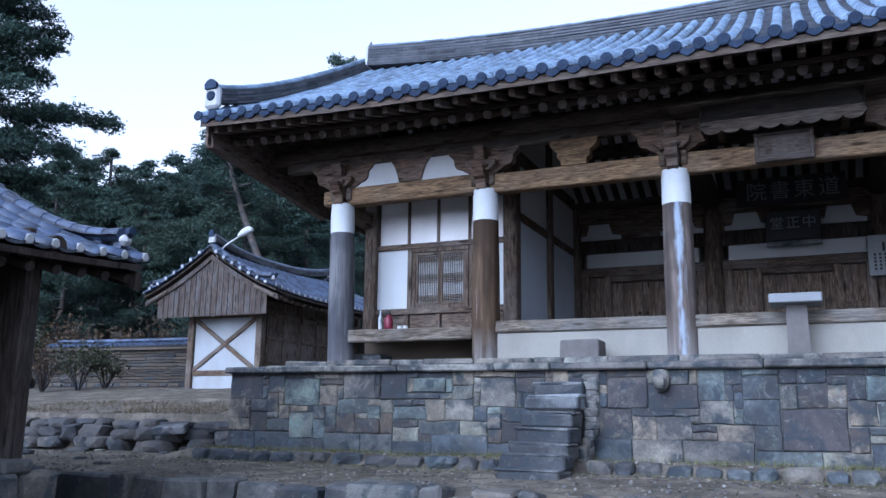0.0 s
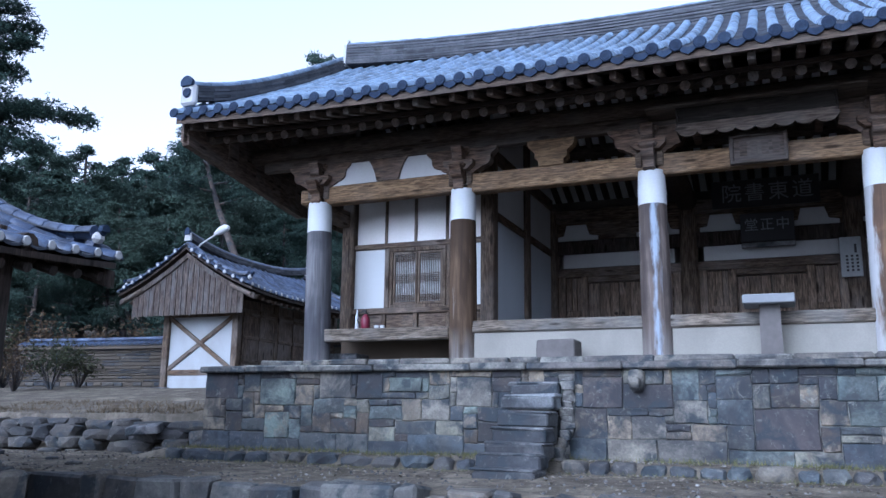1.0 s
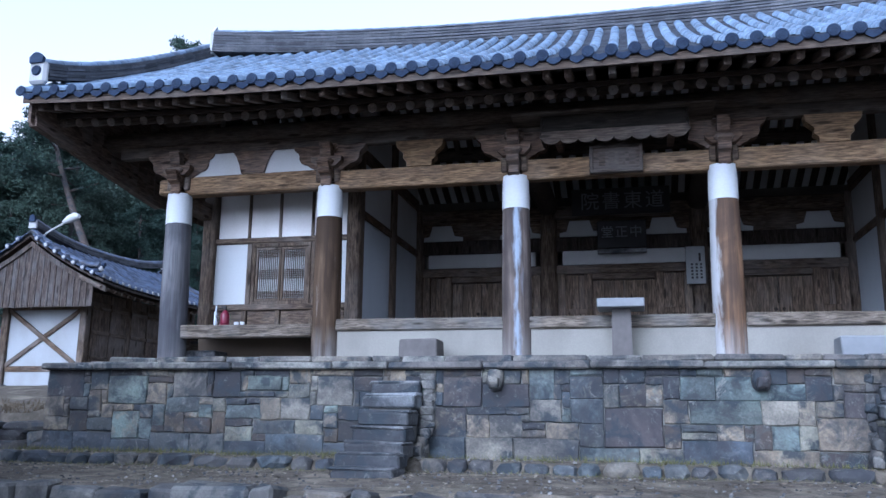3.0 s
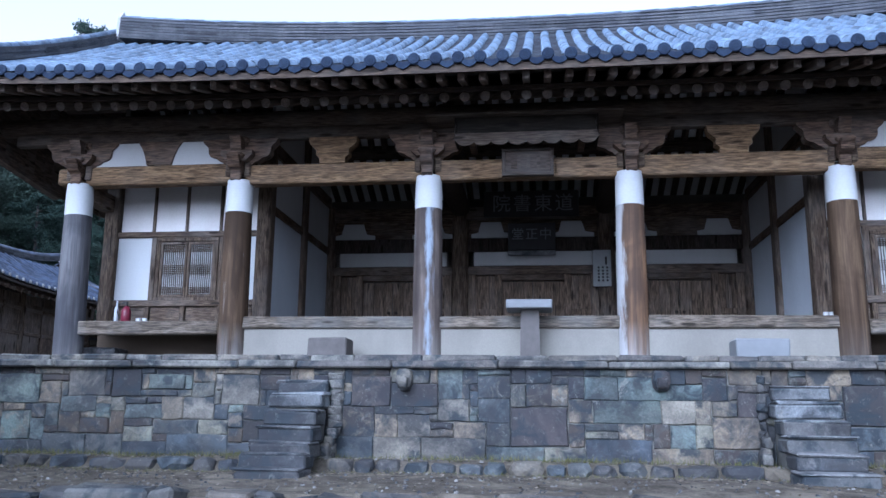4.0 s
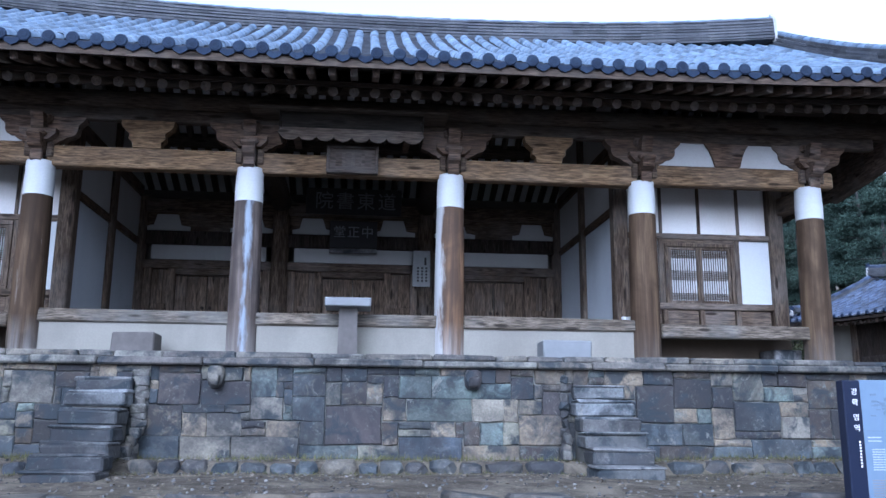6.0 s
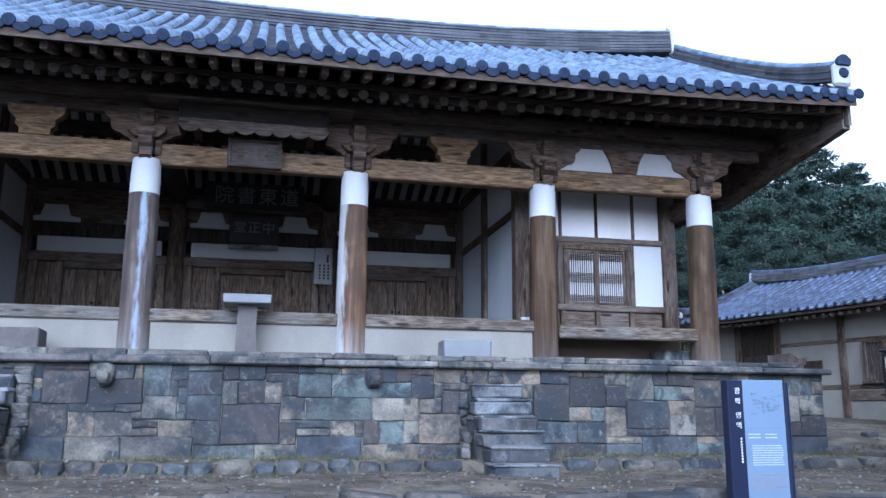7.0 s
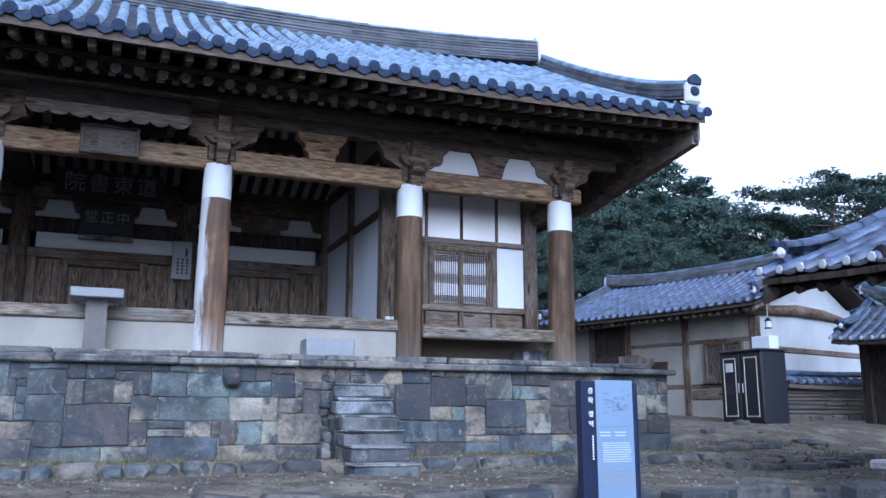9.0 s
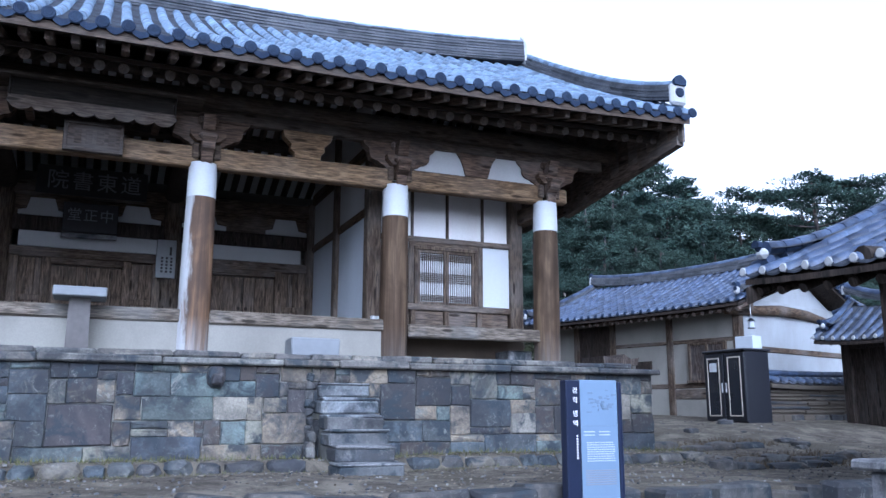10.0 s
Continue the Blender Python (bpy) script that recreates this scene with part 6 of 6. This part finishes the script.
part("right_post", Mesh().box(4.890, SY - 0.05, -2.42, 4.938, SY + 0.06, -0.555, 0.008), navy, sign)
part("panel", Mesh().box(4.469, SY - 0.035, -2.42, 4.890, SY + 0.04, -0.54, 0.006), panel, sign)
for i, (ch, z) in enumerate((("강", -0.645), ("학", -0.735), ("영", -0.86), ("역", -0.95))):
    add_text(ch, 0.062, label_w, sign, pose(4.407, SY - 0.051, z, 90, 0, 0))
for j in range(9):
    part("writing", Mesh().box(4.414, SY - 0.054, -1.07 - j * 0.025, 4.429, SY - 0.049, -1.055 - j * 0.025, 0.001), label_w, sign)
rs = random.Random(8)
for j in range(10):
    z = -1.12 - j * 0.021
    x = 4.535
    while x < 4.832 - (0.3 if j == 9 else 0):
        w = rs.uniform(0.012, 0.035)
        part("writing", Mesh().box(x, SY - 0.039, z - 0.009, min(x + w, 4.845), SY - 0.034, z, 0.001), panel_w, sign)
        x += w + 0.007
for j in range(7):
    part("writing", Mesh().box(4.514, SY - 0.039, -1.385 - j * 0.021, 4.850, SY - 0.034, -1.375 - j * 0.021, 0.001), panel_b, sign)
for a, b in ((4.505, -1.02), (4.673, -1.02), (4.505, -1.05), (4.673, -1.05)):
    part("writing", Mesh().box(a, SY - 0.039, b - 0.009, a + 0.12, SY - 0.034, b, 0.001), panel_w, sign)
part("rule_line", Mesh().box(4.496, SY - 0.039, -0.972, 4.859, SY - 0.034, -0.968, 0.001), panel_d, sign)
for k in range(26):
    a, b = rs.gauss(4.673, 0.07), rs.gauss(-0.76, 0.05)
    part("map_mark", Mesh().box(a, SY - 0.039, b, a + rs.uniform(0.015, 0.06), SY - 0.034, b + rs.uniform(0.006, 0.03), 0.001), panel_d, sign)

# glazed cabinet
cab = thing("display_cabinet", "tall black cabinet with two narrow glazed doors", "cabinet", pose(12.55, 2.0, 0, 0, 0, -90))
CB, CT = -1.1, 0.42
blk = plain("black_lacquer", (0.012, 0.013, 0.018), 0.3)
part("body", Mesh().box(-0.6, -0.05, CB, 0.6, 0.58, CT, 0.012), blk, cab)
part("top", Mesh().box(-0.64, -0.11, CT, 0.64, 0.62, CT + 0.05, 0.012), blk, cab)
glass = plain("dark_glass", (0.02, 0.022, 0.028), 0.08, 0, 0.1, 3, 0.6)
brass = plain("pale_moulding", (0.45, 0.40, 0.33), 0.5)
for x in (-0.31, 0.31):
    dr = part("door", Mesh().box(x - 0.29, -0.085, CB + 0.1, x + 0.29, -0.05, CT - 0.03, 0.008), blk, cab)
    part("pane", Mesh().box(x - 0.16, -0.092, CB + 0.22, x + 0.16, -0.086, CT - 0.14, 0.002), glass, dr)
    f = Mesh()
    for q in ((x - 0.19, CB + 0.19, x - 0.165, CT - 0.11), (x + 0.165, CB + 0.19, x + 0.19, CT - 0.11), (x - 0.165, CT - 0.135, x + 0.165, CT - 0.11), (x - 0.165, CB + 0.19, x + 0.165, CB + 0.215)):
        f.box(q[0], -0.1, q[1], q[2], -0.086, q[3], 0.005)
    part("moulding", f, brass, dr, "pale moulding round the glass")
    part("handle", Mesh().box(x - math.copysign(0.25, x) - 0.012, -0.11, -0.42, x - math.copysign(0.25, x) + 0.012, -0.086, -0.22, 0.004), steel, dr)
part("paper_note", Mesh().box(-0.42, -0.098, 0.02, -0.2, -0.093, 0.2, 0.001), paper, cab)
for x in (-0.5, 0.5):
    part("foot", Mesh().box(x - 0.08, -0.03, CB - 0.12, x + 0.08, 0.1, CB, 0.01), granite, cab)
box = thing("box", "small grey carton on top of the cabinet", "box", pose(12.95, 1.75, CT + 0.05, 0, 0, -80))
part("carton", Mesh().box(-0.22, -0.15, 0, 0.22, 0.15, 0.28, 0.01), grey_panel, box)
lan = thing("hanging_lantern", "small dark metal lantern hanging from the eave", "lantern")
lx, ly = 14.35, 3.1
part("chain", Mesh().tube([(lx, ly, 1.75), (lx, ly, 1.35)], 0.008, 6), steel, lan)
part("hood", Mesh().tube([(lx, ly, 1.35), (lx, ly, 1.27)], [0.02, 0.1], 10), blk, lan)
part("globe", Mesh().tube([(lx, ly, 1.27), (lx, ly, 1.12)], [0.06, 0.07], 10), grey_panel, lan)
part("base", Mesh().tube([(lx, ly, 1.12), (lx, ly, 1.09)], [0.085, 0.085], 10), blk, lan)
crate = thing("firewood_stack", "dark covered stack beside the house wall", "stack")
for k in range(5):
    for q in range(3):
        part("log", Mesh().tube([(11.6 + 0.02 * (k % 2), 5.2 + q * 0.27, -0.85 + k * 0.26), (12.4 - 0.03 * (q % 2), 5.22 + q * 0.27, -0.85 + k * 0.26)], 0.13, 9), plank_wood, crate)
part("cover", Mesh().prism([(11.52, 0.3), (12.48, 0.3), (12.52, 0.48), (12.3, 0.44), (12.1, 0.56), (11.95, 0.42), (11.5, 0.5)], "y", 5.0, 5.95), gable_wood, crate, "weathered boards laid over the stack")
stump = thing("stone_post", "low squared granite post with a flat top", "stone post")
part("shaft", Mesh().box(5.5, -7.6, -2.5, 5.86, -7.3, -1.26, 0.02), granite, stump)
part("cap", Mesh().box(5.42, -7.7, -1.26, 5.94, -7.2, -1.18, 0.02), granite, stump)


# ---- trees, shrubs and ground cover ----
def leafmat(name, a, b, c):
    g = Nodes(name)
    per = g.n("NewGeometry").outputs["Random Per Island"]
    rnd = g.n("ObjectInfo").outputs["Random"]
    big = g.noise(g.coords(), 0.55, 3)
    col = g.ramp(per, [(0.0, a), (0.55, b), (1.0, c)])
    col = g.mix(g.ramp(big, [(0.4, (0.5,) * 3), (0.6, (0,) * 3)]), col, lin(*[x * 0.6 for x in a]))
    col = g.mix(g.ramp(rnd, [(0.0, (0.0,) * 3), (1.0, (0.35,) * 3)]), col, lin(c[0] * 1.1, c[1] * 0.9, c[2] * 0.8))
    return g.end(col, 0.75, 0, 0.25)


# needle tones raised a little: the slope's distance haze is painted in
pine_needles = leafmat("pine_needles", (0.014, 0.031, 0.028), (0.032, 0.061, 0.050), (0.061, 0.101, 0.077))
dry_leaves = leafmat("dry_leaves", (0.04, 0.03, 0.02), (0.075, 0.055, 0.034), (0.12, 0.09, 0.05))
shrub_leaves = leafmat("shrub_leaves", (0.018, 0.026, 0.013), (0.036, 0.045, 0.021), (0.064, 0.068, 0.032))
grass_mat = leafmat("grass_blades", (0.04, 0.06, 0.02), (0.08, 0.10, 0.035), (0.16, 0.15, 0.07))
bark = stone("bark", [(0, (0.10, 0.075, 0.06)), (0.5, (0.13, 0.10, 0.085))], 8, 0.95, 0.9, 0.2)


def tuft(m, p, r, rng, up=0.4, n=3, width=0.2):
    """A fan of narrow needle sprays from one point."""
    for _ in range(n):
        d = Vector((rng.gauss(0, 1), rng.gauss(0, 1), rng.gauss(up, 0.6))).normalized()
        s = d.cross(Vector((rng.gauss(0, 1), rng.gauss(0, 1), rng.gauss(0, 1)))).normalized()
        ln = r * rng.uniform(0.6, 1.4)
        a = p + d * ln * 0.1
        m.add([a + s * ln * width, a - s * ln * width, p + d * ln], [(0, 1, 2)])


def pine(seed, h, bare, spread, boughs, density, size=0.16, lean=0.06, flat=0.34, extra=(), crooked=1.0):
    """Trunk with limbs that carry flat pads of needles in uneven layers; extra: boughs of (height, azimuth, length)."""
    rng = random.Random(seed)
    wood_m, crown = Mesh(), Mesh()
    ax, ay = rng.uniform(-1, 1) * lean, rng.uniform(-1, 1) * lean
    ph = rng.uniform(0, 6)
    def axis(t):
        z, k = h * t, 0.035 * h * crooked
        return Vector((ax * z + k * math.sin(3.2 * t + ph) - k * math.sin(ph), ay * z + k * math.cos(2.6 * t + ph) - k * math.cos(ph), z))
    n = 9
    wood_m.tube([axis(i / n) - Vector((0, 0, 0.5 if i == 0 else 0)) for i in range(n + 1)], [h * 0.019 * (1 - 0.85 * i / n) + 0.02 for i in range(n + 1)], 8)
    rows = []
    for k in range(boughs):
        t = bare + (1 - bare) * ((k + rng.random()) / boughs) ** 0.9
        w = math.sin(min(1.0, (1 - t) / (1 - bare) * 1.2 + 0.1) * math.pi * 0.55)
        rows.append((t, k * 2.4 + rng.uniform(-0.7, 0.7), spread * w * rng.uniform(0.55, 1.1)))
    rows += [(t, radians(a), d) for t, a, d in extra]
    for t, a, d in rows:
        base = axis(min(t, 0.99))
        out = Vector((math.cos(a), math.sin(a), 0))
        side = Vector((-out.y, out.x, 0))
        rise = rng.uniform(0.0, 0.22)
        bend = rng.uniform(-0.2, 0.2)
        def limb(u):
            return base + out * d * u + side * d * bend * u * u + Vector((0, 0, d * (rise * u - 0.16 * u * (1 - u)) + 0.05 * d))
        if d > 0.4:
            wood_m.tube([limb(u) for u in (0.0, 0.35, 0.7, 1.0)], [h * 0.006 * (1.2 - t) + 0.02, h * 0.004 * (1.2 - t) + 0.016, 0.016, 0.008], 5, False)
        pads = 2 + int(d / 0.8)
        for j in range(pads):
            u = 0.4 + 0.62 * (j + rng.random() * 0.7) / pads
            rx = min(spread * 0.27, 0.3 + d * 0.22) * rng.uniform(0.7, 1.2)
            c = limb(u) + side * rng.uniform(-0.8, 0.8) * rx + Vector((0, 0, rng.uniform(-0.1, 0.25) * rx))
            rz = rx * flat * rng.uniform(0.7, 1.3)
            for _ in range(int(density * rng.uniform(0.6, 1.3))):
                v = Vector((rng.gauss(0, 1), rng.gauss(0, 1), rng.gauss(0, 1))).normalized() * rng.random() ** 0.42
                lobe = 1 + 0.45 * noise.noise(v * 2.2 + c * 3)
                tuft(crown, c + Vector((v.x * rx * lobe, v.y * rx * lobe, v.z * rz * lobe - 0.3 * rz * (v.x * v.x + v.y * v.y))), size, rng)
    return wood_m.data("trunk", bark, False), crown.data("crown", pine_needles, False)


def tree(meshes, name, label, m, group=""):
    t = thing(name, label, "tree", m, group)
    part("trunk", meshes[0], None, t)
    part("crown", meshes[1], None, t)
    return t


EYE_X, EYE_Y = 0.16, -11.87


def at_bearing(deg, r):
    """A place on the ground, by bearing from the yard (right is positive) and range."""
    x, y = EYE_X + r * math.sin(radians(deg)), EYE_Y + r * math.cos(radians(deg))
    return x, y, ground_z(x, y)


kinds = [pine(31, 9.0, 0.22, 2.7, 24, 165, 0.115, flat=0.55), pine(32, 9.0, 0.30, 3.0, 22, 165, 0.115, flat=0.5), pine(33, 9.0, 0.15, 2.5, 26, 150, 0.115, flat=0.6), pine(34, 9.0, 0.42, 2.8, 17, 190, 0.115, 0.16, 0.48)]
far_kinds = [pine(35, 9.0, 0.3, 2.7, 18, 75, 0.19, flat=0.6), pine(36, 9.0, 0.45, 3.0, 15, 80, 0.19, flat=0.6), pine(37, 9.0, 0.3, 2.5, 20, 70, 0.19, flat=0.6), pine(38, 9.0, 0.5, 2.9, 13, 85, 0.19, 0.14)]
rng = random.Random(77)
first = {}


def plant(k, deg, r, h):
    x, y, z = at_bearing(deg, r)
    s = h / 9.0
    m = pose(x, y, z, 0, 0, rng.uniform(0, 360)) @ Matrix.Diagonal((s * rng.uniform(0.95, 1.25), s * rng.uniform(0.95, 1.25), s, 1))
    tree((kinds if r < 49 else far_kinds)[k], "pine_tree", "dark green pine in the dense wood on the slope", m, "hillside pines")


def crest(deg):
    """The wood's height along its skyline: it falls away beyond the keeper's house."""
    return 1.14 - 0.42 * smooth(37.0, 45.0, deg) if deg > 0 else 1.0 + 0.1 * smooth(-50.0, -44.0, deg)


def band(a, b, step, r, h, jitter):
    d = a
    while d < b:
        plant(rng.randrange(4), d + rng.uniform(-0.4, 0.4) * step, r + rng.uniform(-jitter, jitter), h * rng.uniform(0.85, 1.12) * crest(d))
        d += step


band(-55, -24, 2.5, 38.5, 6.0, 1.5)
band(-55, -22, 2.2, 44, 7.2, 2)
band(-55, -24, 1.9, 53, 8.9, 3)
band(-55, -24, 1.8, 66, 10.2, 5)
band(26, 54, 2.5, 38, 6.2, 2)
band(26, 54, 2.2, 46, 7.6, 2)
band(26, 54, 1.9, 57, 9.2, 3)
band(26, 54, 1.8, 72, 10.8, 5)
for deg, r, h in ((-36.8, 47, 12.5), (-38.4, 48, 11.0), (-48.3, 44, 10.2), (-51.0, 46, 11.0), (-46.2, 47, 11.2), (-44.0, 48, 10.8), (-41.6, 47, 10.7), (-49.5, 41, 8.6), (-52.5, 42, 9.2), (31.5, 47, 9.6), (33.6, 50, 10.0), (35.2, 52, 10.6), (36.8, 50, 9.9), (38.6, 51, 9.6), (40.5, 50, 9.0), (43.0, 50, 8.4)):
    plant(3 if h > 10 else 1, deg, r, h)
# single trees that stand out
near = pine(41, 14.0, 0.30, 2.3, 26, 360, 0.1, 0.02, 0.4, ((0.55, 42, 3.7), (0.545, 62, 2.6), (0.5, 52, 1.6), (0.42, 45, 2.2), (0.45, 25, 2.6), (0.38, 60, 2.0), (0.635, 50, 2.0), (0.68, 40, 2.4), (0.72, 62, 2.3), (0.78, 50, 1.9), (0.84, 45, 1.3)), 0.4)
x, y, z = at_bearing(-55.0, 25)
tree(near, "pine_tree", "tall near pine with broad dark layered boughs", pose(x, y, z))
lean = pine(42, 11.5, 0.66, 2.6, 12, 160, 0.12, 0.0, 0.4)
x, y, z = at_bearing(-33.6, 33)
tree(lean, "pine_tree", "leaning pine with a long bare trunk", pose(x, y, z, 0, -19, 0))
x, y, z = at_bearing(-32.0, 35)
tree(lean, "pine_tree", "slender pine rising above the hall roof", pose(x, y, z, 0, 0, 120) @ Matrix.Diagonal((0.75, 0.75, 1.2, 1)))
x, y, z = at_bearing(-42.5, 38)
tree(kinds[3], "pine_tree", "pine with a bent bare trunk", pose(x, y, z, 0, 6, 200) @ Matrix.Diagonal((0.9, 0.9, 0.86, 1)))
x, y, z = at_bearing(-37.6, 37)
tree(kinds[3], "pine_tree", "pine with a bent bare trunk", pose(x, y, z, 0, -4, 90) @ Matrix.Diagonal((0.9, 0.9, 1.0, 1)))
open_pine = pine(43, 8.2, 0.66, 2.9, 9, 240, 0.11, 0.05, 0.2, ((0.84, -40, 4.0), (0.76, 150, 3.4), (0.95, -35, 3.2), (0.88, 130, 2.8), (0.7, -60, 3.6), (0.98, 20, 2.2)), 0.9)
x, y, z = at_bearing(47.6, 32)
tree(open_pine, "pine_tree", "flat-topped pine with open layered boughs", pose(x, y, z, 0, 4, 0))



def shrub(seed, r, mat, count, twigs):
    rg = random.Random(seed)
    st, lv = Mesh(), Mesh()
    for _ in range(twigs):
        a, b = rg.uniform(0, 6.28), rg.uniform(0.2, 0.9)
        tip = Vector((math.cos(a) * b * r, math.sin(a) * b * r, r * rg.uniform(0.7, 1.6)))
        mid = tip * 0.5 + Vector((rg.gauss(0, 0.1), rg.gauss(0, 0.1), 0.15 * r))
        st.tube([(0, 0, -0.1), mid, tip], [0.025, 0.015, 0.006], 5, False)
        for _ in range(count // twigs):
            p = mid.lerp(tip, rg.random()) + Vector((rg.gauss(0, 0.16), rg.gauss(0, 0.16), rg.gauss(0, 0.14))) * r
            tuft(lv, p, 0.08, rg, 0.2, 3, 0.3)
    return st.data("stem", bark, False), lv.data("foliage", mat, False)


shrubs = [shrub(1, 1.0, shrub_leaves, 700, 16), shrub(2, 1.1, dry_leaves, 420, 22), shrub(3, 0.9, shrub_leaves, 500, 14)]


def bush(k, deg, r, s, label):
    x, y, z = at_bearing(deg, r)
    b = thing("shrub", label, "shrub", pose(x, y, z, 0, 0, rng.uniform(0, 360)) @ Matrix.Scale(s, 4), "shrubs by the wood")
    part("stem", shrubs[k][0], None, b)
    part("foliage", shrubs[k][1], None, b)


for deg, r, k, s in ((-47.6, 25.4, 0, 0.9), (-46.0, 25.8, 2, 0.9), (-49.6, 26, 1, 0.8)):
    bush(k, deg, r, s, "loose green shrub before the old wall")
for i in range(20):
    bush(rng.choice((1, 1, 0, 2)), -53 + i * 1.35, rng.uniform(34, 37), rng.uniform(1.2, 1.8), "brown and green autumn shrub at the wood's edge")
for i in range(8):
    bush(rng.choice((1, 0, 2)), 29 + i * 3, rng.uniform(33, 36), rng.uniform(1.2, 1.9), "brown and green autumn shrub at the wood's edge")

# grass along the foot of the terrace, litter on the yard
gr_m = Mesh()
rg = random.Random(9)
for _ in range(11000):
    x = rg.uniform(-8.2, 8.6)
    dens = 0.5 + 0.5 * noise.noise(Vector((x * 0.8, 1.0, 0)))
    if x < -3.2:
        dens += 0.25
    if rg.random() > dens * 0.9:
        continue
    y = rg.choice((rg.uniform(-1.75, -1.56), rg.uniform(-2.1, -1.6), rg.uniform(-2.5, -2.2)))
    h = rg.uniform(0.02, 0.085) * (0.6 if y < -2.15 else 1)
    a = rg.uniform(0, 6.28)
    p = Vector((x, y, ground_z(x, y) - 0.005))
    s = Vector((math.cos(a), math.sin(a), 0)) * 0.006
    gr_m.add([p + s, p - s, p + Vector((rg.gauss(0, 0.025), rg.gauss(0, 0.025), h))], [(0, 1, 2)])
tagged(part("grass", gr_m, grass_mat, fix=False), "sparse short grass along the terrace foot", "grass", kind="stuff")
dg = Mesh()
for _ in range(9000):
    x, y = rg.uniform(-15.5, -8.5), -0.75 + 3.2 * rg.random() ** 1.6
    if rg.random() < 0.3:
        x, y = rg.uniform(8.2, 10.8), rg.choice((-0.9, -2.2, -3.1)) + rg.gauss(0, 0.18)
    if noise.noise(Vector((x * 0.7, y * 0.7, 4))) < rg.uniform(-0.5, 0.25):
        continue
    a, h = rg.uniform(0, 6.28), rg.uniform(0.03, 0.11)
    p = Vector((x, y, ground_z(x, y) - 0.005))
    s = Vector((math.cos(a), math.sin(a), 0)) * 0.007
    dg.add([p + s, p - s, p + Vector((rg.gauss(0, 0.04), rg.gauss(0, 0.04), h))], [(0, 1, 2)])
tagged(part("dry_grass", dg, leafmat("dry_blades", (0.05, 0.04, 0.025), (0.095, 0.075, 0.047), (0.16, 0.13, 0.085)), fix=False), "straw-coloured dry grass on the verges and slope", "grass", kind="stuff")
lt = Mesh()
for _ in range(6500):
    x, y = rg.uniform(-12, 13), rg.choice((rg.uniform(-4.6, -1.6), rg.uniform(-3.0, -1.6)))
    if abs(x) > 8.3 and rg.random() < 0.4:
        y = rg.uniform(-5, 2)
    r = rg.uniform(0.008, 0.032)
    a = rg.uniform(0, 6.28)
    p = Vector((x, y, ground_z(x, y) + 0.006))
    u = Vector((math.cos(a), math.sin(a), rg.uniform(-0.4, 0.4))) * r
    w = Vector((-math.sin(a), math.cos(a), rg.uniform(-0.4, 0.4))) * r * 0.6
    lt.add([p - u, p + w, p + u, p - w], [(0, 1, 2, 3)])
tagged(part("leaf_litter", lt, leafmat("litter", (0.10, 0.08, 0.055), (0.18, 0.155, 0.115), (0.30, 0.28, 0.24)), fix=False), "dry leaves and grit scattered over the yard", "leaf litter", kind="stuff")
pb = Mesh()
for _ in range(2600):
    x, y = rg.uniform(-12, 13), rg.uniform(-4.7, -1.6)
    if abs(x) > 8.3 and rg.random() < 0.5:
        y = rg.uniform(-5, 2.5)
    s = rg.uniform(0.006, 0.026)
    z = ground_z(x, y)
    a = rg.uniform(0, 6.28)
    ring = [Vector((x + math.cos(a + k * 1.57) * s * rg.uniform(0.7, 1.3), y + math.sin(a + k * 1.57) * s, z - 0.004)) for k in range(4)]
    tip = [p.lerp(Vector((x, y, z)), 0.45) + Vector((0, 0, s * rg.uniform(0.5, 1.0))) for p in ring]
    pb.add(ring + tip, [(0, 1, 5, 4), (1, 2, 6, 5), (2, 3, 7, 6), (3, 0, 4, 7), (4, 5, 6, 7)])
grit = stone("grit", [(0, (0.16, 0.155, 0.15)), (0.3, (0.26, 0.25, 0.235)), (0.6, (0.10, 0.10, 0.10)), (0.8, (0.34, 0.33, 0.31))], by_object=False)
tagged(part("pebbles", pb, grit, fix=False), "small grey pebbles and grit on the yard", "pebbles", kind="stuff")
# rough ledges of half-buried stone on the slope beside the terrace
for x0, x1, yl in ((8.35, 9.9, -1.0), (8.1, 10.6, -2.3), (7.6, 9.4, -3.2)):
    x = x0
    while x < x1:
        w = rg.uniform(0.25, 0.6)
        y = yl + rg.uniform(-0.1, 0.1) - 0.12 * (x - x0)
        tagged(part("ledge_stone", lump(x + w / 2, y, ground_z(x, y) + 0.01, w * 0.7, 0.22, rg.uniform(0.08, 0.15), rg, 2), edge_stone), "flat half-buried stone edging the bare slope", "stone", group="ledge stones")
        x += w * rg.uniform(0.85, 1.3)
# loose stones on the slope beside the terrace
for i in range(15):
    x, y = rg.uniform(8.3, 12.0), rg.uniform(-3.4, 1.6)
    s = rg.uniform(0.05, 0.16)
    tagged(part("loose_stone", lump(x, y, ground_z(x, y) + s * 0.15, s * 1.5, s, s * 0.6, rg, 2), rubble), "rough grey stone lying on the bare slope", "stone", group="loose stones")
for i in range(14):
    x, y = rg.uniform(-13.0, -8.4), rg.uniform(-4.0, -1.3)
    s = rg.uniform(0.06, 0.2)
    tagged(part("loose_stone", lump(x, y, ground_z(x, y) + s * 0.1, s * 1.6, s, s * 0.5, rg, 2), rubble), "rough grey stone lying on the bare slope", "stone", group="loose stones")
